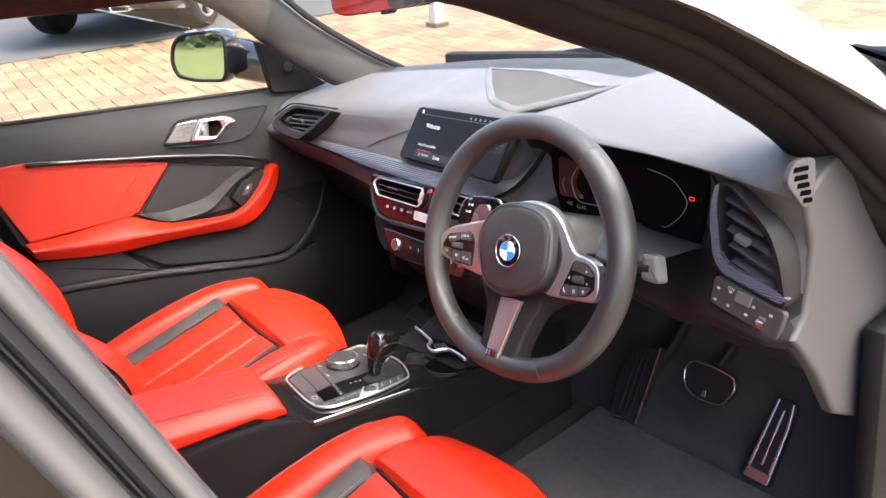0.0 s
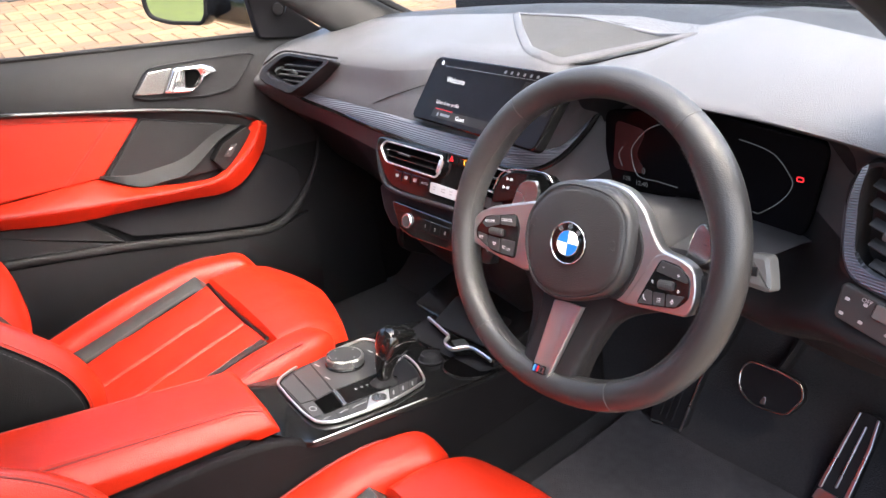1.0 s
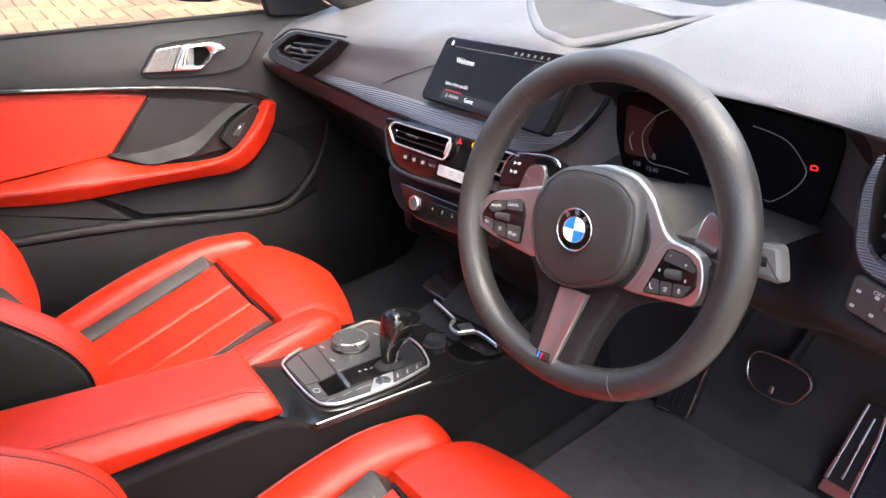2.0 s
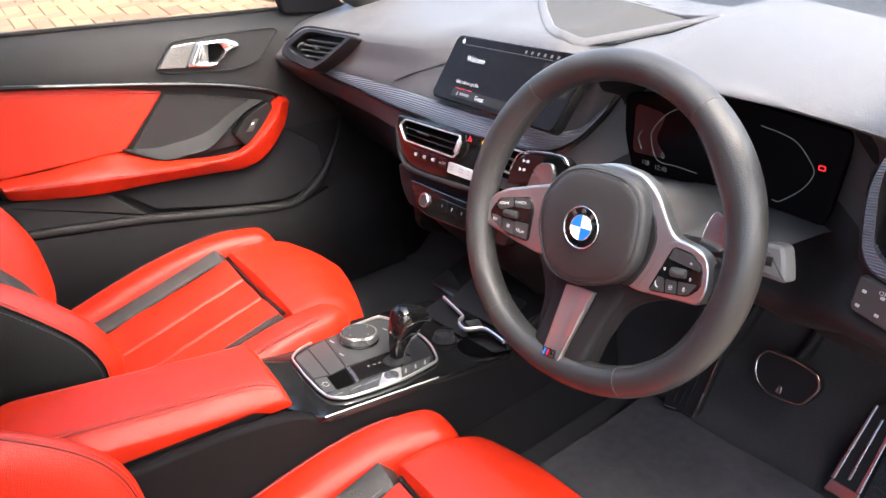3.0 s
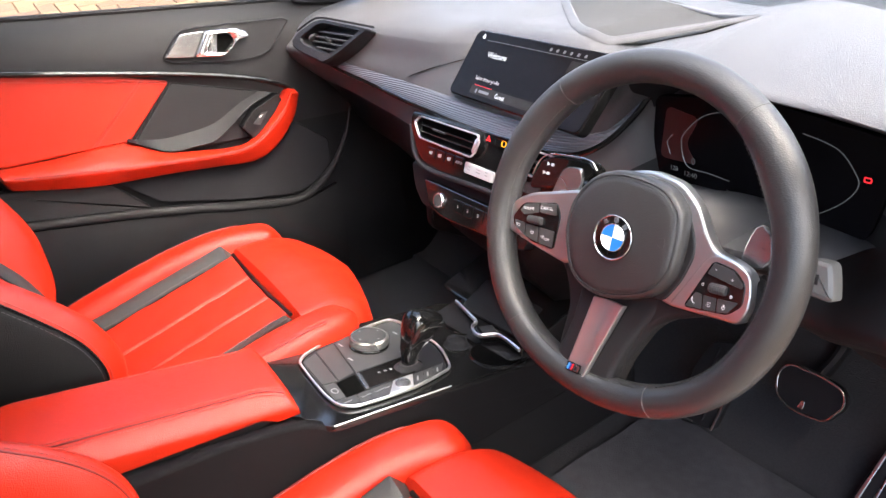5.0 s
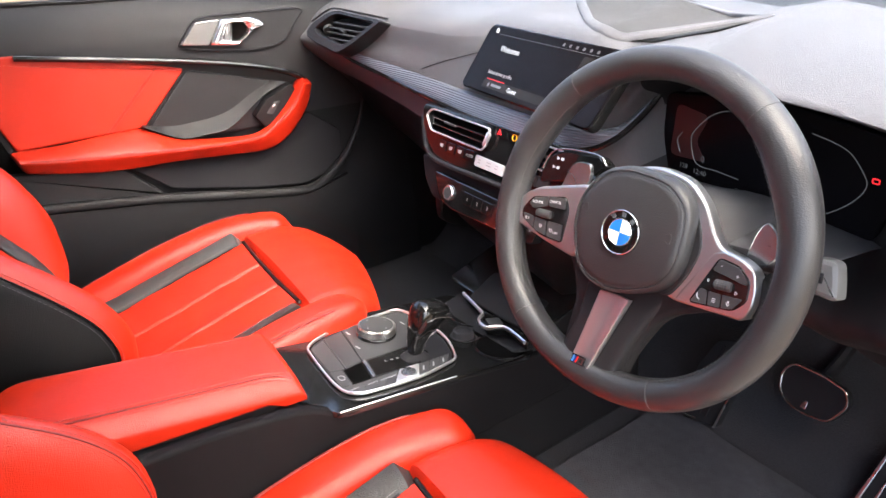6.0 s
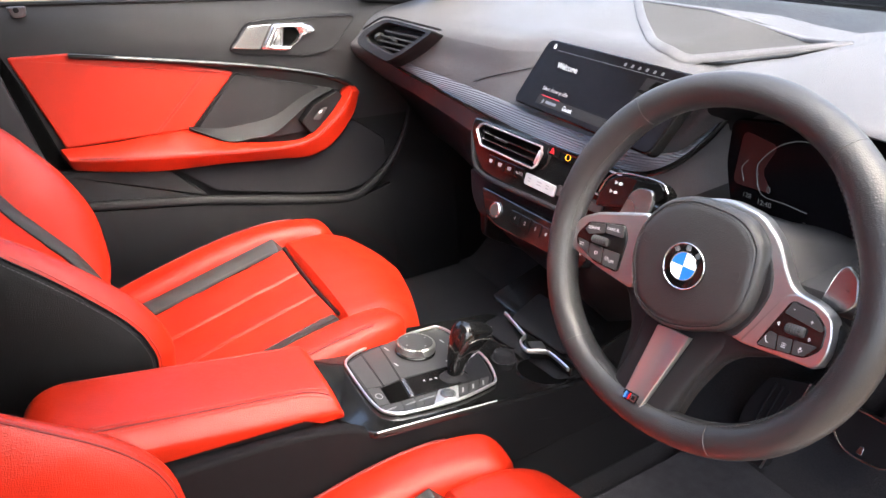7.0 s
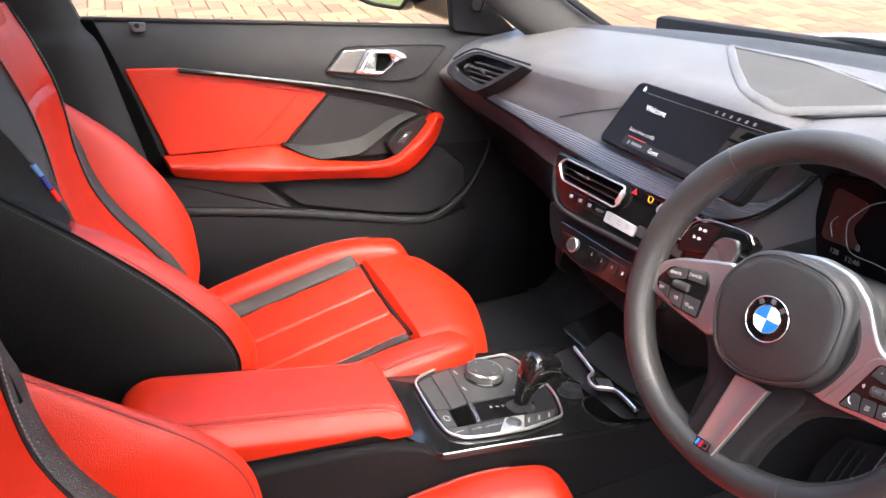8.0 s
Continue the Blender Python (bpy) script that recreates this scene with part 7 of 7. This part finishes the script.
foot_rest = pedal("foot_rest", "black ribbed foot rest with steel edge", rest, [(-0.0570, -0.1220), (-0.0680, -0.0314), (-0.0528, 0.0276), (0.0140, 0.0506), (0.0075, -0.1050)][::-1], [[(0.0020, -0.108), (0.0050, -0.108), (0.0115, 0.048), (0.0095, 0.048)], [(-0.054, -0.116), (-0.030, -0.112), (-0.030, -0.108), (-0.053, -0.112)]])
for x in (-0.044, -0.032, -0.020):
    on(foot_rest, "rib", plate([(x, -0.100), (x + 0.005, -0.100), (x + 0.010, 0.022), (x + 0.005, 0.022)], 0.003, rest @ pose(0, 0, 0.0115), 0.002, 0.001), MATT)
mat_rows = [[(x, y, 0.272 + 0.010 * noise.noise((x * 6, y * 6, 3))) for x in np.linspace(0.13, 0.62, 20)] for y in np.linspace(-0.25, 0.36, 24)]
fm = part("floor_mat", shell(mat_rows, (0, 0, -0.008)), MAT_PILE)
tagged(fm, "dark carpet mat in the driver's footwell", "floor mat")

# ---- outside: parked car, post, verge ----
rnd0 = random.Random(9)

def parked_car(m):
    c = thing("parked_car", "dark parked car seen low through the window", "car", tuple(m.translation))

    def put(name, me, mat, label=""):
        me.transform(m)
        return on(c, name, me, mat, label)

    prof = [(-2.2, 0.32), (-2.25, 0.70), (-2.1, 0.95), (-1.55, 1.38), (-0.3, 1.46), (0.55, 1.02), (1.7, 0.90), (2.1, 0.70), (2.15, 0.34), (1.75, 0.24), (-1.8, 0.24)]
    brs = []
    for x, k in ((-0.88, 0.86), (-0.90, 0.97), (-0.80, 1.0), (0.80, 1.0), (0.90, 0.97), (0.88, 0.86)):
        brs.append([(x, y * k, 0.3 + (z - 0.3) * (1 if abs(x) < 0.9 else 0.92)) for y, z in [tuple(q) for q in rounded(prof, 0.2)]])
    put("body", skin(brs, True, True), PAINT)
    put("sill", box(1.7, 2.4, 0.12, 0.03, pose(0, 0, 0.27)), MATT)
    put("bumper", box(1.5, 0.20, 0.16, 0.05, pose(0, -2.18, 0.42)), MATT)
    for sx in (-0.5, 0.5):
        put("exhaust", ring_plate([(-0.10, -0.03), (0.10, -0.03), (0.10, 0.03), (-0.10, 0.03)], 0.012, 0.10, pose(sx, -2.22, 0.36, 90, 0, 0), 0.03, 0.005), CHROME)
    for sx in (-0.82, 0.82):
        for sy in (-1.38, 1.36):
            wmx = pose(sx, sy, 0.33, 0, 90 if sx > 0 else -90, 0)
            t = put("wheel", lathe([(0.20, -0.11), (0.31, -0.11), (0.33, -0.08), (0.33, 0.08), (0.31, 0.11), (0.24, 0.115), (0.23, 0.10), (0.20, 0.0)], wmx, 48), RUBBER, "black tyre")
            rim = ring_plate([(0.235 * math.cos(a), 0.235 * math.sin(a)) for a in np.linspace(0, 2 * math.pi, 40, endpoint=False)], 0.025, 0.03, wmx @ pose(0, 0, 0.08), 0.01, 0.004)
            rim.transform(m)
            on(t, "rim", rim, ALLOY)
            for k in range(5):
                sp = plate([(-0.022, 0.02), (0.022, 0.02), (0.034, 0.215), (-0.034, 0.215)], 0.025, wmx @ pose(0, 0, 0.075, 0, 0, 72 * k), 0.004, 0.004)
                sp.transform(m)
                on(t, "spoke", sp, ALLOY)
            hub = lathe([(0.0001, 0.0), (0.19, 0.0), (0.19, 0.01), (0.0001, 0.01)], wmx @ pose(0, 0, -0.02), 24)
            hub.transform(m)
            on(t, "brake_disc", hub, MATT)
    return c


def on_ground(x, y, turn):
    return Matrix.Translation((x, y, ground_z(x, y) + 0.03)) @ ground_m.to_3x3().to_4x4() @ pose(0, 0, 0, 0, 0, turn)


parked_car(on_ground(-7.35, 1.35, 47) @ pose(0, 1.38, 0))
post = thing("post", "short pale concrete bollard on the paving", "bollard", tuple(on_ground(-4.63, 3.43, 0).translation))
pm = on_ground(-4.63, 3.43, 0)
on(post, "shaft", box(0.11, 0.11, 0.9, 0.015, pm @ pose(0, 0, 0.42)), material("concrete", (0.45, 0.44, 0.42), 0.85, 0, 0.15, 60))
on(post, "collar", box(0.16, 0.16, 0.05, 0.01, pm @ pose(0, 0, 0.0)), MORTAR)

# grass verge and hedge behind the car
GRASS = material("grass", (0.075, 0.095, 0.022), 0.9, 0, 0.6, 9, 0.8, 90)
HEDGE = material("hedge_leaf", (0.035, 0.055, 0.015), 0.8, 0, 0.5, 30)
vrows = [[(x, y, ground_z(x, y) + h + 0.05 * noise.noise((x * 1.5, y * 1.5, 1))) for x in np.linspace(-22, 14, 60)] for y, h in ((-8.0, 0.0), (-8.05, 0.13), (-8.15, 0.15), (-8.8, 0.36), (-9.6, 0.62), (-10.4, 0.80), (-13.5, 1.3))]
verge = part("grass_verge", shell(vrows, (0, 0, -0.3)), GRASS)
tagged(verge, "sunlit mown grass bank behind the parking bay", "grass", kind="structure")
kerb = part("kerb", sweep([(x, -7.95, ground_z(x, 0) + 0.06) for x in np.linspace(-22, 14, 20)], 0.07, 0.09, 40, 8, power=6), material("kerb_stone", (0.42, 0.41, 0.38), 0.85, 0, 0.15, 60))
tagged(kerb, "pale concrete kerb along the grass", "kerb", kind="structure")
hv, hf = [], []
for k in range(9000):
    x, y = rnd0.uniform(-22, 14), rnd0.uniform(-12.0, -10.5)
    z = ground_z(x, y) + 0.75 + rnd0.random() ** 0.7 * (1.7 + 0.5 * noise.noise((x * 0.5, 0, 0)))
    a, b_ = rnd0.uniform(0, 6.28), rnd0.uniform(-0.8, 0.8)
    u_, v_ = Vector((math.cos(a), math.sin(a), b_)) * 0.11, Vector((-math.sin(a) * 0.4, math.cos(a) * 0.4, 0.7)) * 0.10
    c_ = Vector((x, y, z))
    n0 = len(hv)
    hv += [c_ - u_, c_ + v_, c_ + u_, c_ - v_]
    hf.append((n0, n0 + 1, n0 + 2, n0 + 3))
hme = bpy.data.meshes.new("hedge")
hme.from_pydata([tuple(v) for v in hv], [], hf)
hedge = part("hedge", hme, HEDGE)
tagged(hedge, "dense dark green hedge above the grass bank", "hedge", kind="stuff")

# ---- block paving ----
pave = thing("paving", "tan clay blocks laid in herringbone", "paving", tuple(ground_m.translation), kind="structure")
pm0 = ground_m
U = 0.115          # half a block


def block_mesh(w, h):
    bm = bmesh.new()
    bmesh.ops.create_cube(bm, size=1)
    bmesh.ops.scale(bm, vec=(w, h, 0.03), verts=bm.verts[:])
    topv = [v for v in bm.verts if v.co.z > 0]
    bmesh.ops.bevel(bm, geom=[e for e in bm.edges if e.verts[0] in topv and e.verts[1] in topv], offset=0.006, segments=1, affect="EDGES")
    me = as_mesh(bm, False)
    me.materials.append(BLOCK)
    me.name = "brick"
    return me


LONG, SHORT = 2 * U - 0.005, U - 0.005
lay, stand = block_mesh(LONG, SHORT), block_mesh(SHORT, LONG)
verts, faces, singles = [], [], []
corner = [(-0.5, -0.5), (0.5, -0.5), (0.5, 0.5), (-0.5, 0.5)]
rnd = random.Random(4)
for i in range(-120, 121):
    for j in range(-120, 121):
        k = (i - j) % 4
        if k == 0:
            c, w, h, me = ((i + 1) * U, (j + 0.5) * U), LONG, SHORT, lay
        elif k == 3:
            c, w, h, me = ((i + 0.5) * U, (j + 1) * U), SHORT, LONG, stand
        else:
            continue
        p = pm0 @ Vector((c[0], c[1], 0.012))
        g = ground_m.inverted() @ p
        if g.x < -6.9 + 0.22 * g.y or g.y < -7.9 or g.length > 11 or (-0.95 < g.x < 0.95 and -2.2 < g.y < 2.1):
            continue
        dz = rnd.uniform(-0.002, 0.002)
        if -6.3 < g.x < -4.2 and -0.8 < g.y < 1.3 and len(singles) < 300:
            singles.append((me, c, dz))
            continue
        n0 = len(verts)
        for zz, ins in ((-0.01, 0.0), (0.010 + dz, 0.0), (0.015 + dz, 0.006)):
            verts += [pm0 @ Vector((c[0] + cx * (w - 2 * ins), c[1] + cy * (h - 2 * ins), zz)) for cx, cy in corner]
        for r in (0, 4):
            faces += [(n0 + r + q, n0 + r + (q + 1) % 4, n0 + r + 4 + (q + 1) % 4, n0 + r + 4 + q) for q in range(4)]
        faces.append((n0 + 8, n0 + 9, n0 + 10, n0 + 11))
pme = bpy.data.meshes.new("far_bricks")
pme.from_pydata([tuple(v) for v in verts], [], faces)
tagged(on(pave, "far_bricks", pme, BLOCK), kind="stuff")
for me, c, dz in singles:
    b = new("brick", me)
    b.matrix_world = pm0 @ pose(c[0], c[1], dz)
    b.parent = pave
    b.matrix_parent_inverse = Matrix.Translation(-pave.location)
